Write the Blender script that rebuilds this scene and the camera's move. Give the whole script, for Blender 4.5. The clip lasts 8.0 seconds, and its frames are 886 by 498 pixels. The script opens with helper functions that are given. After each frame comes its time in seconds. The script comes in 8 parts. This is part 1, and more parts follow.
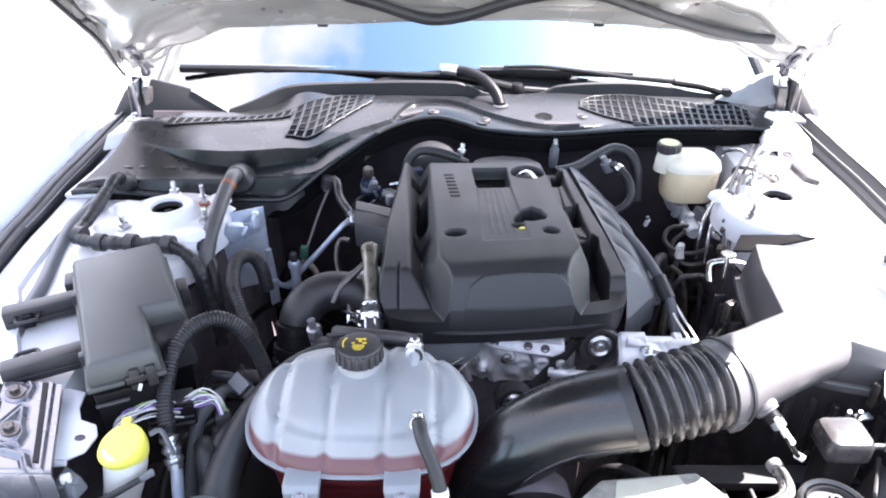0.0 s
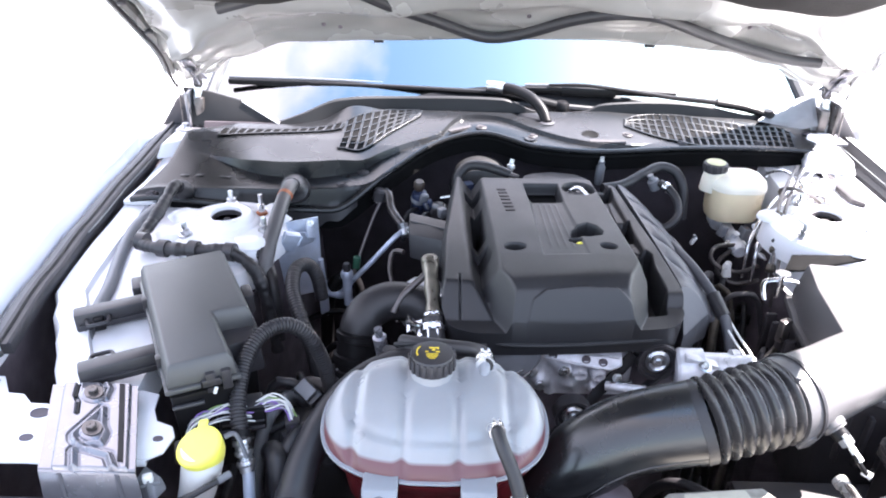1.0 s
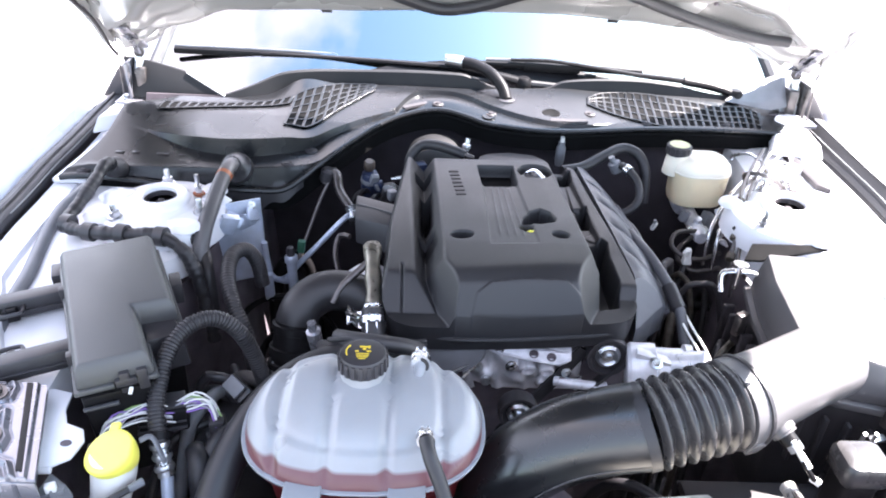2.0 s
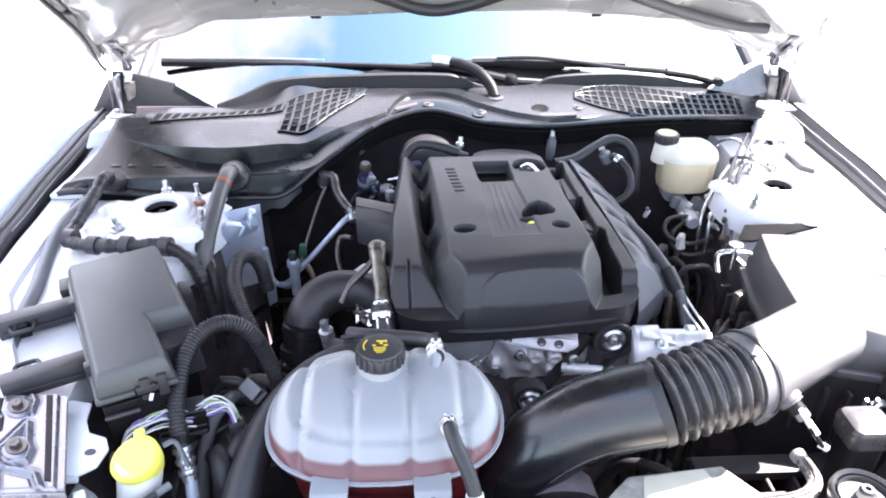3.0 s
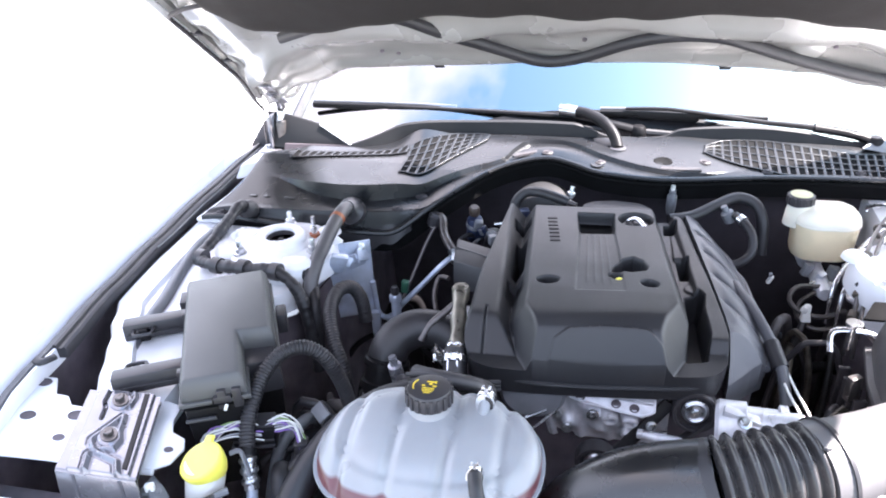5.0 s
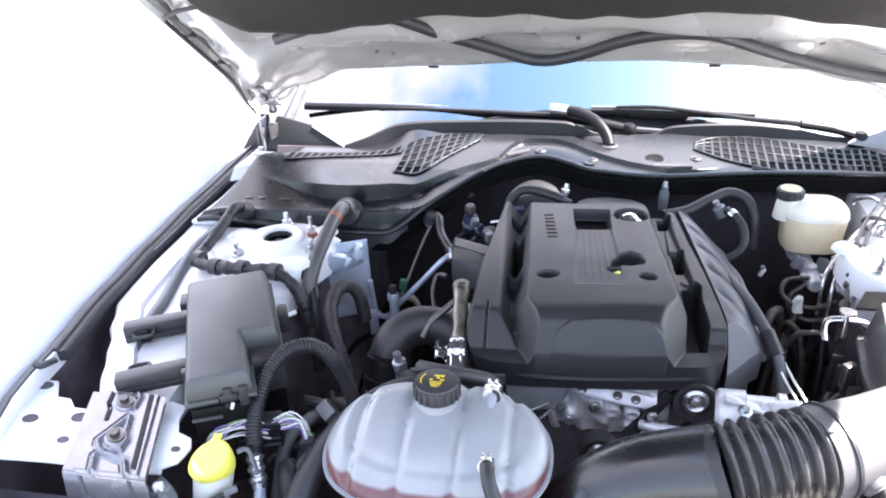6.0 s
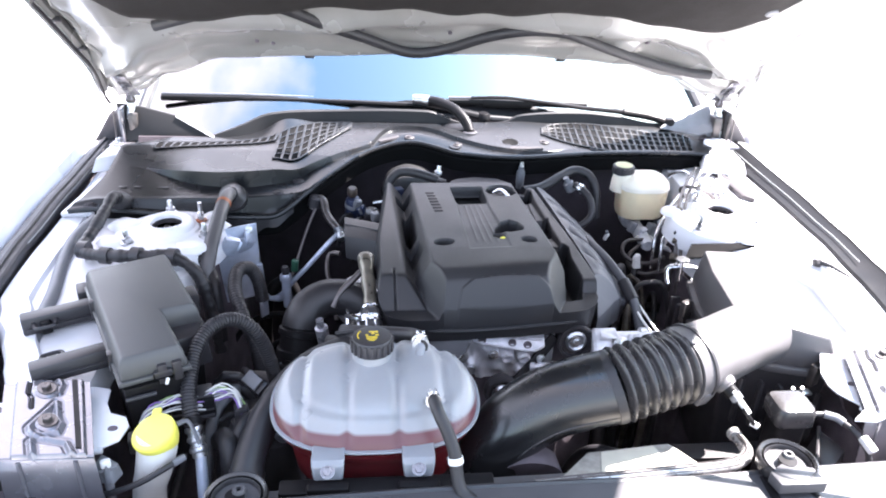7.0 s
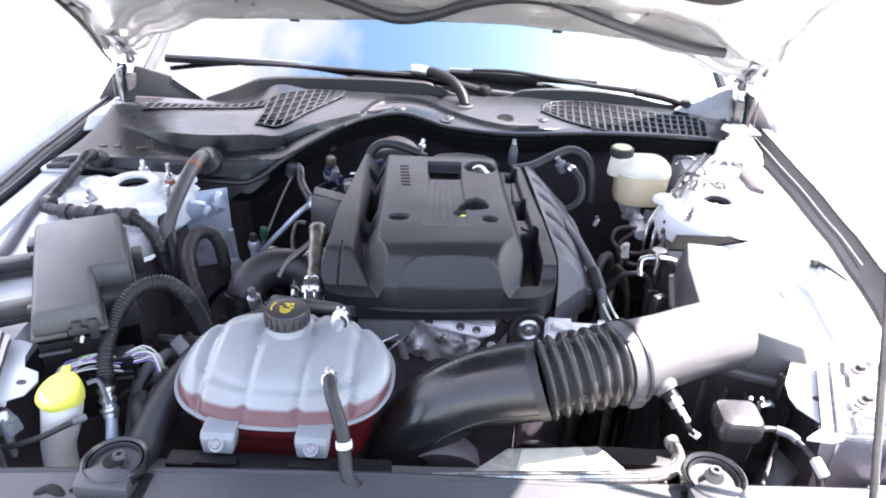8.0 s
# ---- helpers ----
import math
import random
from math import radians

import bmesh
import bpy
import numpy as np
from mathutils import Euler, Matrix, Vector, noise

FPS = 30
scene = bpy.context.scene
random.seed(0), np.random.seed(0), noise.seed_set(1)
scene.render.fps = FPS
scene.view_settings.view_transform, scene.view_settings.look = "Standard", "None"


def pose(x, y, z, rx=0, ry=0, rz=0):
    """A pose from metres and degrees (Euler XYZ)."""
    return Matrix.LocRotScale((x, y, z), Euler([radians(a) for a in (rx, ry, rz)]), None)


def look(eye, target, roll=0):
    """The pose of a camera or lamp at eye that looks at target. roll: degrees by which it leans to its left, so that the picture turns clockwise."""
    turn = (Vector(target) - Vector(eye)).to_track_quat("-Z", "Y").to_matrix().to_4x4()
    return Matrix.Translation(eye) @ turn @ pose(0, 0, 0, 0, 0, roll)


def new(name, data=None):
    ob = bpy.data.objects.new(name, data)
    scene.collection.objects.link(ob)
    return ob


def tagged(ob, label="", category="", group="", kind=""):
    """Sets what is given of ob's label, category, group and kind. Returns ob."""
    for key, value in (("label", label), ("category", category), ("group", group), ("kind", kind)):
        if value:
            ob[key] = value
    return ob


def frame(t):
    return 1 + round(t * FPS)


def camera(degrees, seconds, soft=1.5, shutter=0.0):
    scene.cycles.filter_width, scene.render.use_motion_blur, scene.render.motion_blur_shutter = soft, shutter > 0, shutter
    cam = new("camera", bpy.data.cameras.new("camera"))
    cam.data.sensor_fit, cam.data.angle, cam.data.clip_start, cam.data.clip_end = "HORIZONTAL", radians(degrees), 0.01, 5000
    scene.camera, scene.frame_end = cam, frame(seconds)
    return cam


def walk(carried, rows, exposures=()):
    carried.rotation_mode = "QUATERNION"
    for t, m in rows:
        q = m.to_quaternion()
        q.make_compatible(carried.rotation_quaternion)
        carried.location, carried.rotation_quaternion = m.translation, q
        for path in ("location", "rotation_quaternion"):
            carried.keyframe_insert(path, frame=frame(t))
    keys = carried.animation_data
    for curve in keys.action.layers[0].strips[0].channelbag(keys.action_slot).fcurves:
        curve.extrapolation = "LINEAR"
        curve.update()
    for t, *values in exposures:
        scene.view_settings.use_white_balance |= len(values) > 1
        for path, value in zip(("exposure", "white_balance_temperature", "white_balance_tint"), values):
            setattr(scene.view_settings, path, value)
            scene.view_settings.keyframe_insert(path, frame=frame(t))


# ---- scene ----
cam = camera(63.9, 8.0, soft=1.9)
ROWS = [
    (0, 0.0000, 0.0000, 1.6000, 59.003, -0.000, 0.000),
    (0.3, -0.0405, -0.0203, 1.6029, 59.352, -0.266, -3.756),
    (0.5, -0.0591, -0.0288, 1.6061, 59.507, -0.634, -3.839),
    (0.9, -0.0827, -0.0265, 1.6101, 60.217, -0.571, -0.276),
    (1, -0.0860, -0.0196, 1.6043, 60.267, -0.826, 1.019),
    (1.2, -0.0725, -0.0042, 1.5997, 59.660, -1.402, 2.170),
    (1.5, -0.0473, 0.0253, 1.5931, 58.190, -2.750, 1.516),
    (1.7, -0.0295, 0.0403, 1.5997, 57.935, -2.535, 0.972),
    (2.25, -0.0330, 0.0490, 1.5990, 57.750, -1.700, -0.850),
    (2.8, -0.0606, 0.0323, 1.5969, 58.074, -0.683, -2.489),
    (3, -0.0656, 0.0243, 1.5963, 58.277, -0.396, -2.889),
    (3.1, -0.0749, 0.0178, 1.5906, 58.492, -0.801, -2.778),
    (3.5, -0.1026, -0.0203, 1.5934, 58.862, -1.598, -0.159),
    (3.7, -0.0899, -0.0296, 1.5955, 59.143, -0.384, 0.332),
    (4, -0.0714, -0.0225, 1.5864, 58.914, -1.276, 1.820),
    (4.3, -0.0242, -0.0109, 1.6111, 59.677, -0.097, 4.824),
    (4.5, 0.0125, 0.0005, 1.6096, 60.895, 0.265, 6.801),
    (4.7, 0.0493, 0.0186, 1.6090, 61.386, 1.482, 9.267),
    (5.25, 0.0850, 0.0260, 1.6110, 61.900, 2.800, 12.600),
    (5.8, 0.0705, 0.0158, 1.6127, 62.078, 3.435, 11.764),
    (6, 0.0533, 0.0057, 1.6050, 62.037, 2.643, 10.161),
    (6.2, 0.0175, -0.0168, 1.6054, 62.156, 2.638, 6.629),
    (6.5, -0.0533, -0.0524, 1.6102, 61.894, 0.321, 0.400),
    (6.8, -0.0905, -0.0995, 1.6095, 61.828, -1.560, -3.643),
    (7, -0.0929, -0.1188, 1.6142, 62.027, -1.914, -4.799),
    (7.3, -0.0579, -0.1268, 1.6058, 62.158, -2.435, -6.364),
    (7.5, -0.0176, -0.1202, 1.6024, 62.136, -2.586, -5.891),
    (7.7, 0.0407, -0.0998, 1.6008, 61.740, -2.065, -2.796),
    (8, 0.1088, -0.0758, 1.5876, 60.216, -2.090, 1.935),
]
walk(cam, [(t, pose(x, y, z, rx, ry, rz)) for t, x, y, z, rx, ry, rz in ROWS],
     exposures=((0.0, 3.17, 6540, 18), (1.5, 3.23, 6540, 18), (3.0, 3.32, 6540, 18), (4.0, 3.34, 6540, 18), (4.5, 3.31, 6540, 18), (6.0, 3.22, 6540, 18), (7.0, 3.17, 6540, 18), (8.0, 3.13, 6540, 18)))


# ---------------------------------------------------------------- light
SUN = Vector((0.67, 0.24, 1.0)).normalized()          # towards the sun

world = bpy.data.worlds.new("world")
scene.world = world
world.use_nodes = True
wn, wl = world.node_tree.nodes, world.node_tree.links
wn.clear()
sky = wn.new("ShaderNodeTexSky")
sky.sky_type, sky.sun_disc = "NISHITA", False
sky.sun_elevation = math.asin(SUN.z)
sky.sun_rotation = math.atan2(SUN.x, SUN.y)
sky.altitude, sky.air_density, sky.dust_density = 100, 1.0, 1.0
coord = wn.new("ShaderNodeTexCoord")
clouds = wn.new("ShaderNodeTexNoise")
clouds.inputs["Scale"].default_value, clouds.inputs["Detail"].default_value = 2.6, 6.0
ramp = wn.new("ShaderNodeValToRGB")
ramp.color_ramp.elements[0].position, ramp.color_ramp.elements[1].position = 0.20, 0.28
ramp.color_ramp.elements[0].color = (0.05, 0.05, 0.05, 1)
haze = ramp.color_ramp.elements.new(0.55)
haze.color = (0.65, 0.65, 0.65, 1)
mix = wn.new("ShaderNodeMixRGB")
# the clouds are brightest on the sun's side
glow = wn.new("ShaderNodeMapRange")
glow.inputs["From Min"].default_value, glow.inputs["From Max"].default_value = -0.5, 0.8
glow.inputs["To Min"].default_value, glow.inputs["To Max"].default_value = 0.42, 1.18
white = wn.new("ShaderNodeVectorMath")
white.operation = "SCALE"
white.inputs[0].default_value = (4.9, 4.75, 5.1)
wl.new(glow.outputs[0], white.inputs["Scale"])
wl.new(white.outputs[0], mix.inputs[2])
back = wn.new("ShaderNodeBackground")
back.inputs[1].default_value = 0.115
outw = wn.new("ShaderNodeOutputWorld")
drift = wn.new("ShaderNodeMapping")
drift.inputs["Location"].default_value = (0.35, 0.2, 0.9)
wl.new(coord.outputs["Generated"], drift.inputs["Vector"])
wl.new(drift.outputs[0], clouds.inputs["Vector"])
# cloud cover thickens away from a clear patch near the zenith, with ragged edges
height = wn.new("ShaderNodeSeparateXYZ")
wl.new(coord.outputs["Generated"], height.inputs[0])
clearing = wn.new("ShaderNodeVectorMath")
clearing.operation = "DOT_PRODUCT"
clearing.inputs[1].default_value = Vector((0.20, 0.22, 1.0)).normalized()
wl.new(coord.outputs["Generated"], clearing.inputs[0])
wl.new(height.outputs["Y"], glow.inputs["Value"])
lower = wn.new("ShaderNodeMath")
lower.operation = "SUBTRACT"
lower.inputs[0].default_value = 1.0
wl.new(clearing.outputs["Value"], lower.inputs[1])
ragged = wn.new("ShaderNodeMath")
ragged.operation = "MULTIPLY_ADD"
ragged.inputs[1].default_value = 0.45
ragged.inputs[2].default_value = -0.18
wl.new(clouds.outputs["Fac"], ragged.inputs[0])
cover = wn.new("ShaderNodeMath")
wl.new(lower.outputs[0], cover.inputs[0])
wl.new(ragged.outputs[0], cover.inputs[1])
wl.new(cover.outputs[0], ramp.inputs[0])
wl.new(ramp.outputs[0], mix.inputs[0])
clear_sky = wn.new("ShaderNodeMixRGB")
clear_sky.blend_type = "MULTIPLY"
clear_sky.inputs[0].default_value = 1.0
clear_sky.inputs[2].default_value = (0.86, 1.18, 1.16, 1)
wl.new(sky.outputs[0], clear_sky.inputs[1])
wl.new(clear_sky.outputs[0], mix.inputs[1])
wl.new(mix.outputs[0], back.inputs[0])
wl.new(back.outputs[0], outw.inputs[0])

sun = new("sun", bpy.data.lights.new("sun", "SUN"))
sun.data.energy, sun.data.angle, sun.data.color = 5.0, radians(0.53), (1.0, 0.965, 0.92)
sun.matrix_world = look(SUN * 20, (0, 0, 0))


# ---------------------------------------------------------------- materials
def material(name, base, rough=0.5, metal=0.0, vary=0.15, scale=30.0, fine=400.0, bump=0.15, coat=0.0,
             transmission=0.0, subsurface=0.0, sheen=0.0, dirt=0.0, dirt_colour=(0.25, 0.22, 0.18), random_tone=0.0):
    m = bpy.data.materials.new(name)
    m.use_nodes = True
    n, l = m.node_tree.nodes, m.node_tree.links
    b = n["Principled BSDF"]
    tc = n.new("ShaderNodeTexCoord")
    big, small = n.new("ShaderNodeTexNoise"), n.new("ShaderNodeTexNoise")
    big.inputs["Scale"].default_value, small.inputs["Scale"].default_value = scale, fine
    big.inputs["Detail"].default_value = 5
    small.inputs["Detail"].default_value = 3
    for tex in (big, small):
        l.new(tc.outputs["Object"], tex.inputs["Vector"])
    tone = n.new("ShaderNodeMapRange")
    tone.inputs["From Min"].default_value, tone.inputs["From Max"].default_value = 0.3, 0.7
    tone.inputs["To Min"].default_value, tone.inputs["To Max"].default_value = 1 - vary, 1 + vary
    l.new(big.outputs["Fac"], tone.inputs["Value"])
    mul = n.new("ShaderNodeVectorMath")
    mul.operation = "SCALE"
    mul.inputs[0].default_value = base
    l.new(tone.outputs[0], mul.inputs["Scale"])
    colour = mul.outputs[0]
    if random_tone:
        info = n.new("ShaderNodeObjectInfo")
        r = n.new("ShaderNodeMapRange")
        r.inputs["To Min"].default_value, r.inputs["To Max"].default_value = 1 - random_tone, 1 + random_tone
        l.new(info.outputs["Random"], r.inputs["Value"])
        again = n.new("ShaderNodeVectorMath")
        again.operation = "SCALE"
        l.new(colour, again.inputs[0])
        l.new(r.outputs[0], again.inputs["Scale"])
        colour = again.outputs[0]
    if dirt:
        spots = n.new("ShaderNodeTexNoise")
        spots.inputs["Scale"].default_value, spots.inputs["Detail"].default_value = scale * 0.45, 8
        l.new(tc.outputs["Object"], spots.inputs["Vector"])
        cut = n.new("ShaderNodeMapRange")
        cut.inputs["From Min"].default_value, cut.inputs["From Max"].default_value = 0.5, 0.72
        cut.inputs["To Max"].default_value = dirt
        l.new(spots.outputs["Fac"], cut.inputs["Value"])
        mixer = n.new("ShaderNodeMixRGB")
        mixer.inputs[2].default_value = (*dirt_colour, 1)
        l.new(cut.outputs[0], mixer.inputs[0])
        l.new(colour, mixer.inputs[1])
        colour = mixer.outputs[0]
    l.new(colour, b.inputs["Base Color"])
    rr = n.new("ShaderNodeMapRange")
    rr.inputs["From Min"].default_value, rr.inputs["From Max"].default_value = 0.3, 0.7
    rr.inputs["To Min"].default_value, rr.inputs["To Max"].default_value = max(0.02, rough - 0.08), min(1, rough + 0.08)
    l.new(big.outputs["Fac"], rr.inputs["Value"])
    l.new(rr.outputs[0], b.inputs["Roughness"])
    if bump:
        bp = n.new("ShaderNodeBump")
        bp.inputs["Strength"].default_value, bp.inputs["Distance"].default_value = bump, 0.0006
        l.new(small.outputs["Fac"], bp.inputs["Height"])
        l.new(bp.outputs[0], b.inputs["Normal"])
    b.inputs["Metallic"].default_value = metal
    b.inputs["Coat Weight"].default_value = coat
    b.inputs["Coat Roughness"].default_value = 0.12
    b.inputs["Transmission Weight"].default_value = transmission
    b.inputs["Subsurface Weight"].default_value = subsurface
    b.inputs["Subsurface Radius"].default_value = (0.02, 0.015, 0.012)
    b.inputs["Subsurface Scale"].default_value = 0.5
    b.inputs["Sheen Weight"].default_value = sheen
    return m


COVER = material("cover_plastic", (0.021, 0.021, 0.0235), 0.47, vary=0.10, scale=9, fine=900, bump=0.35, dirt=0.12, dirt_colour=(0.04, 0.04, 0.043))
PLASTIC = material("black_plastic", (0.032, 0.030, 0.0335), 0.40, vary=0.15, scale=14, fine=700, bump=0.25, dirt=0.15, dirt_colour=(0.06, 0.06, 0.06), random_tone=0.12)
WIPER = material("wiper_black", (0.010, 0.0095, 0.0105), 0.42, vary=0.2, scale=20, fine=500, bump=0.15)
WIPER.node_tree.nodes["Principled BSDF"].inputs["Specular IOR Level"].default_value = 0.15
INTAKE = material("intake_plastic", (0.075, 0.078, 0.088), 0.40, vary=0.12, scale=14, fine=700, bump=0.25, dirt=0.2, dirt_colour=(0.08, 0.08, 0.085))
# black lifted slightly, with some lens haze in the colour
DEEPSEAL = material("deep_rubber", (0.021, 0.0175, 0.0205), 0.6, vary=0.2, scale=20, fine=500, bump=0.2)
SEALGREY = material("grey_seal", (0.17, 0.18, 0.18), 0.5, vary=0.2, scale=20, fine=500, bump=0.2)
PIPEGREY = material("worn_pipe", (0.38, 0.37, 0.36), 0.30, metal=0.5, vary=0.3, scale=60, fine=400, bump=0.25, dirt=0.3, dirt_colour=(0.12, 0.11, 0.10))
TRAY = material("chalky_tray", (0.30, 0.285, 0.255), 0.7, vary=0.35, scale=60, fine=300, bump=0.6, dirt=0.4, dirt_colour=(0.38, 0.36, 0.32))
# felt raised towards purple, as veiling glare would do
FIREWALL = material("firewall_felt", (0.040, 0.033, 0.041), 0.85, vary=0.35, scale=20, fine=200, bump=0.5)
COWLDARK = material("cowl_wall_plastic", (0.020, 0.020, 0.022), 0.55, vary=0.15, scale=12, fine=700, bump=0.3, dirt=0.2, dirt_colour=(0.05, 0.05, 0.05))
COWLDARK.node_tree.nodes["Principled BSDF"].inputs["Specular IOR Level"].default_value = 0.22
COWL = material("cowl_plastic", (0.011, 0.0115, 0.0130), 0.27, vary=0.12, scale=8, fine=800, bump=0.3, dirt=0.25, dirt_colour=(0.09, 0.09, 0.095))
FUSE = material("fuse_plastic", (0.068, 0.069, 0.070), 0.42, vary=0.08, scale=12, fine=900, bump=0.4, dirt=0.2, dirt_colour=(0.10, 0.10, 0.10))
RUBBER = material("rubber", (0.020, 0.019, 0.0215), 0.48, vary=0.2, scale=25, fine=500, bump=0.2, dirt=0.2, dirt_colour=(0.06, 0.06, 0.06), random_tone=0.15)
GLOSSY = material("duct_plastic", (0.012, 0.012, 0.013), 0.27, vary=0.15, scale=18, fine=500, bump=0.08)
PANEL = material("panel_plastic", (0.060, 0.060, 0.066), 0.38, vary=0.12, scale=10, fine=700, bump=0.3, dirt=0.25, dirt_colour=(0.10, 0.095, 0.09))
# purplish and raised, so the base colour carries veiling glare
DARK = material("bay_dark", (0.105, 0.088, 0.101), 0.75, vary=0.4, scale=20, fine=200, bump=0.4, random_tone=0.3)
PAINT = material("white_paint", (0.78, 0.78, 0.80), 0.34, metal=0.0, vary=0.04, scale=6, fine=1500, bump=0.06, coat=0.5)
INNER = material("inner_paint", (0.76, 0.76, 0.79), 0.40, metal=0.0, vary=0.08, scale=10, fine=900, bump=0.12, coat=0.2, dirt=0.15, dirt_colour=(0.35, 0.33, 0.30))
# white paint darkened to grey, with the underside's shade in the colour
UNDER = material("hood_under_shaded", (0.34, 0.333, 0.318), 0.27, metal=0.25, vary=0.16, scale=5, fine=900, bump=0.15, coat=0.15)
LINER = material("hood_liner", (0.009, 0.0066, 0.0060), 0.95, vary=0.25, scale=25, fine=350, bump=0.9)
ALU = material("cast_aluminium", (0.72, 0.72, 0.76), 0.34, metal=0.25, vary=0.2, scale=45, fine=350, bump=0.5, dirt=0.25, dirt_colour=(0.26, 0.25, 0.24))
STEEL = material("zinc_steel", (0.60, 0.61, 0.63), 0.30, metal=0.95, vary=0.2, scale=60, fine=500, bump=0.2, random_tone=0.15)
BRIGHT = material("bright_metal", (0.78, 0.78, 0.80), 0.22, metal=1.0, vary=0.12, scale=60, fine=400, bump=0.15)
BLUEMETAL = material("bare_steel_plate", (0.50, 0.56, 0.68), 0.36, metal=0.35, vary=0.2, scale=30, fine=500, bump=0.2, dirt=0.4, dirt_colour=(0.7, 0.7, 0.7))
GREYMETAL = material("bracket_paint", (0.23, 0.226, 0.25), 0.25, metal=0.60, vary=0.12, scale=25, fine=500, bump=0.15, dirt=0.25, dirt_colour=(0.36, 0.34, 0.33))
DARKMETAL = material("dark_bolt", (0.11, 0.10, 0.098), 0.34, metal=0.7, vary=0.3, scale=60, fine=500, bump=0.2)
YELLOW = material("yellow_plastic", (0.86, 0.80, 0.13), 0.40, vary=0.05, scale=20, bump=0.1, subsurface=0.1)
MARK = material("yellow_print", (0.75, 0.55, 0.04), 0.5, vary=0.1, bump=0)
CAPTOP = material("cap_print", (0.42, 0.42, 0.22), 0.5, vary=0.2, scale=90, bump=0)
MILK = material("milky_plastic", (0.24, 0.255, 0.28), 0.40, vary=0.05, scale=20, bump=0.1, subsurface=0.3)
CREAM = material("cream_plastic", (0.78, 0.73, 0.62), 0.35, vary=0.06, scale=18, bump=0.1, subsurface=0.3)
CREAMLOW = material("fluid_plastic", (0.78, 0.66, 0.45), 0.35, vary=0.08, scale=18, bump=0.1, subsurface=0.3)
ORANGE = material("orange_tape", (0.30, 0.09, 0.035), 0.5, vary=0.2, bump=0.2)
BROWN = material("brown_plastic", (0.05, 0.035, 0.028), 0.5, vary=0.2, bump=0.2)
BLUE = material("blue_connector", (0.018, 0.026, 0.06), 0.4, vary=0.2, bump=0.1)
GREEN = material("green_connector", (0.02, 0.08, 0.05), 0.4, vary=0.2, bump=0.1)
GREYPL = material("grey_plastic", (0.17, 0.175, 0.19), 0.45, vary=0.12, scale=30, bump=0.15)
WHITEPL = material("white_plastic", (0.70, 0.70, 0.68), 0.42, vary=0.08, scale=30, bump=0.1)
# black plastic made paler, mainly in place of sun sheen and glare
LIFTEDPL = material("lifted_black_plastic", (0.090, 0.086, 0.089), 0.40, vary=0.15, scale=12, fine=600, bump=0.25, dirt=0.3, dirt_colour=(0.10, 0.095, 0.09))
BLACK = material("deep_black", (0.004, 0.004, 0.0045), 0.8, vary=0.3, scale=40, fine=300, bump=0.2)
COWL.node_tree.nodes["Principled BSDF"].inputs["Specular IOR Level"].default_value = 0.42
GLOSSY.node_tree.nodes["Principled BSDF"].inputs["Specular IOR Level"].default_value = 0.8
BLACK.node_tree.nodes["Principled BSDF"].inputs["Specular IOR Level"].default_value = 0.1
RUSTY = material("stained_metal", (0.075, 0.064, 0.052), 0.45, metal=0.4, vary=0.5, scale=60, fine=400, bump=0.4, dirt=0.5, dirt_colour=(0.20, 0.18, 0.15))
BRASS = material("tarnished_brass", (0.20, 0.182, 0.150), 0.34, metal=0.6, vary=0.35, scale=60, fine=400, bump=0.25, dirt=0.4, dirt_colour=(0.07, 0.06, 0.05))
BELLOWS = material("bellows_rubber", (0.036, 0.034, 0.035), 0.27, vary=0.15, scale=30, fine=400, bump=0.1)
PAPER = material("sticker", (0.50, 0.48, 0.40), 0.5, vary=0.06, scale=40, bump=0.05)
DASH = material("dash_plastic", (0.030, 0.036, 0.040), 0.65, vary=0.1, scale=10, bump=0.2)
CONCRETE = material("concrete_ground", (0.27, 0.265, 0.255), 0.9, vary=0.12, scale=0.8, fine=60, bump=0.5, dirt=0.25, dirt_colour=(0.20, 0.19, 0.175))
WIRES = [material("wire_" + k, c, 0.45, vary=0.1, bump=0) for k, c in
         (("white", (0.7, 0.7, 0.68)), ("green", (0.22, 0.34, 0.12)), ("violet", (0.22, 0.12, 0.40)), ("yellow", (0.6, 0.55, 0.08)), ("grey", (0.3, 0.3, 0.32)))]


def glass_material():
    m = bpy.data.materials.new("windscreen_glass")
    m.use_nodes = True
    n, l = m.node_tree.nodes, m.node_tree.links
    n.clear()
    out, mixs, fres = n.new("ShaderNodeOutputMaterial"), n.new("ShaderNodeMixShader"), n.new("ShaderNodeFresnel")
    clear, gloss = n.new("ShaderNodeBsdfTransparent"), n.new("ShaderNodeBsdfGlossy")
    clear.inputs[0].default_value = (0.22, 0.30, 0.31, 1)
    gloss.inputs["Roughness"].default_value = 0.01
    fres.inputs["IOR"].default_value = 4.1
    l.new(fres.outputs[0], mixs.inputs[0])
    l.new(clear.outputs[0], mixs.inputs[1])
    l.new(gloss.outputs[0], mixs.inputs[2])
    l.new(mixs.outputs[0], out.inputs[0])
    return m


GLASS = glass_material()


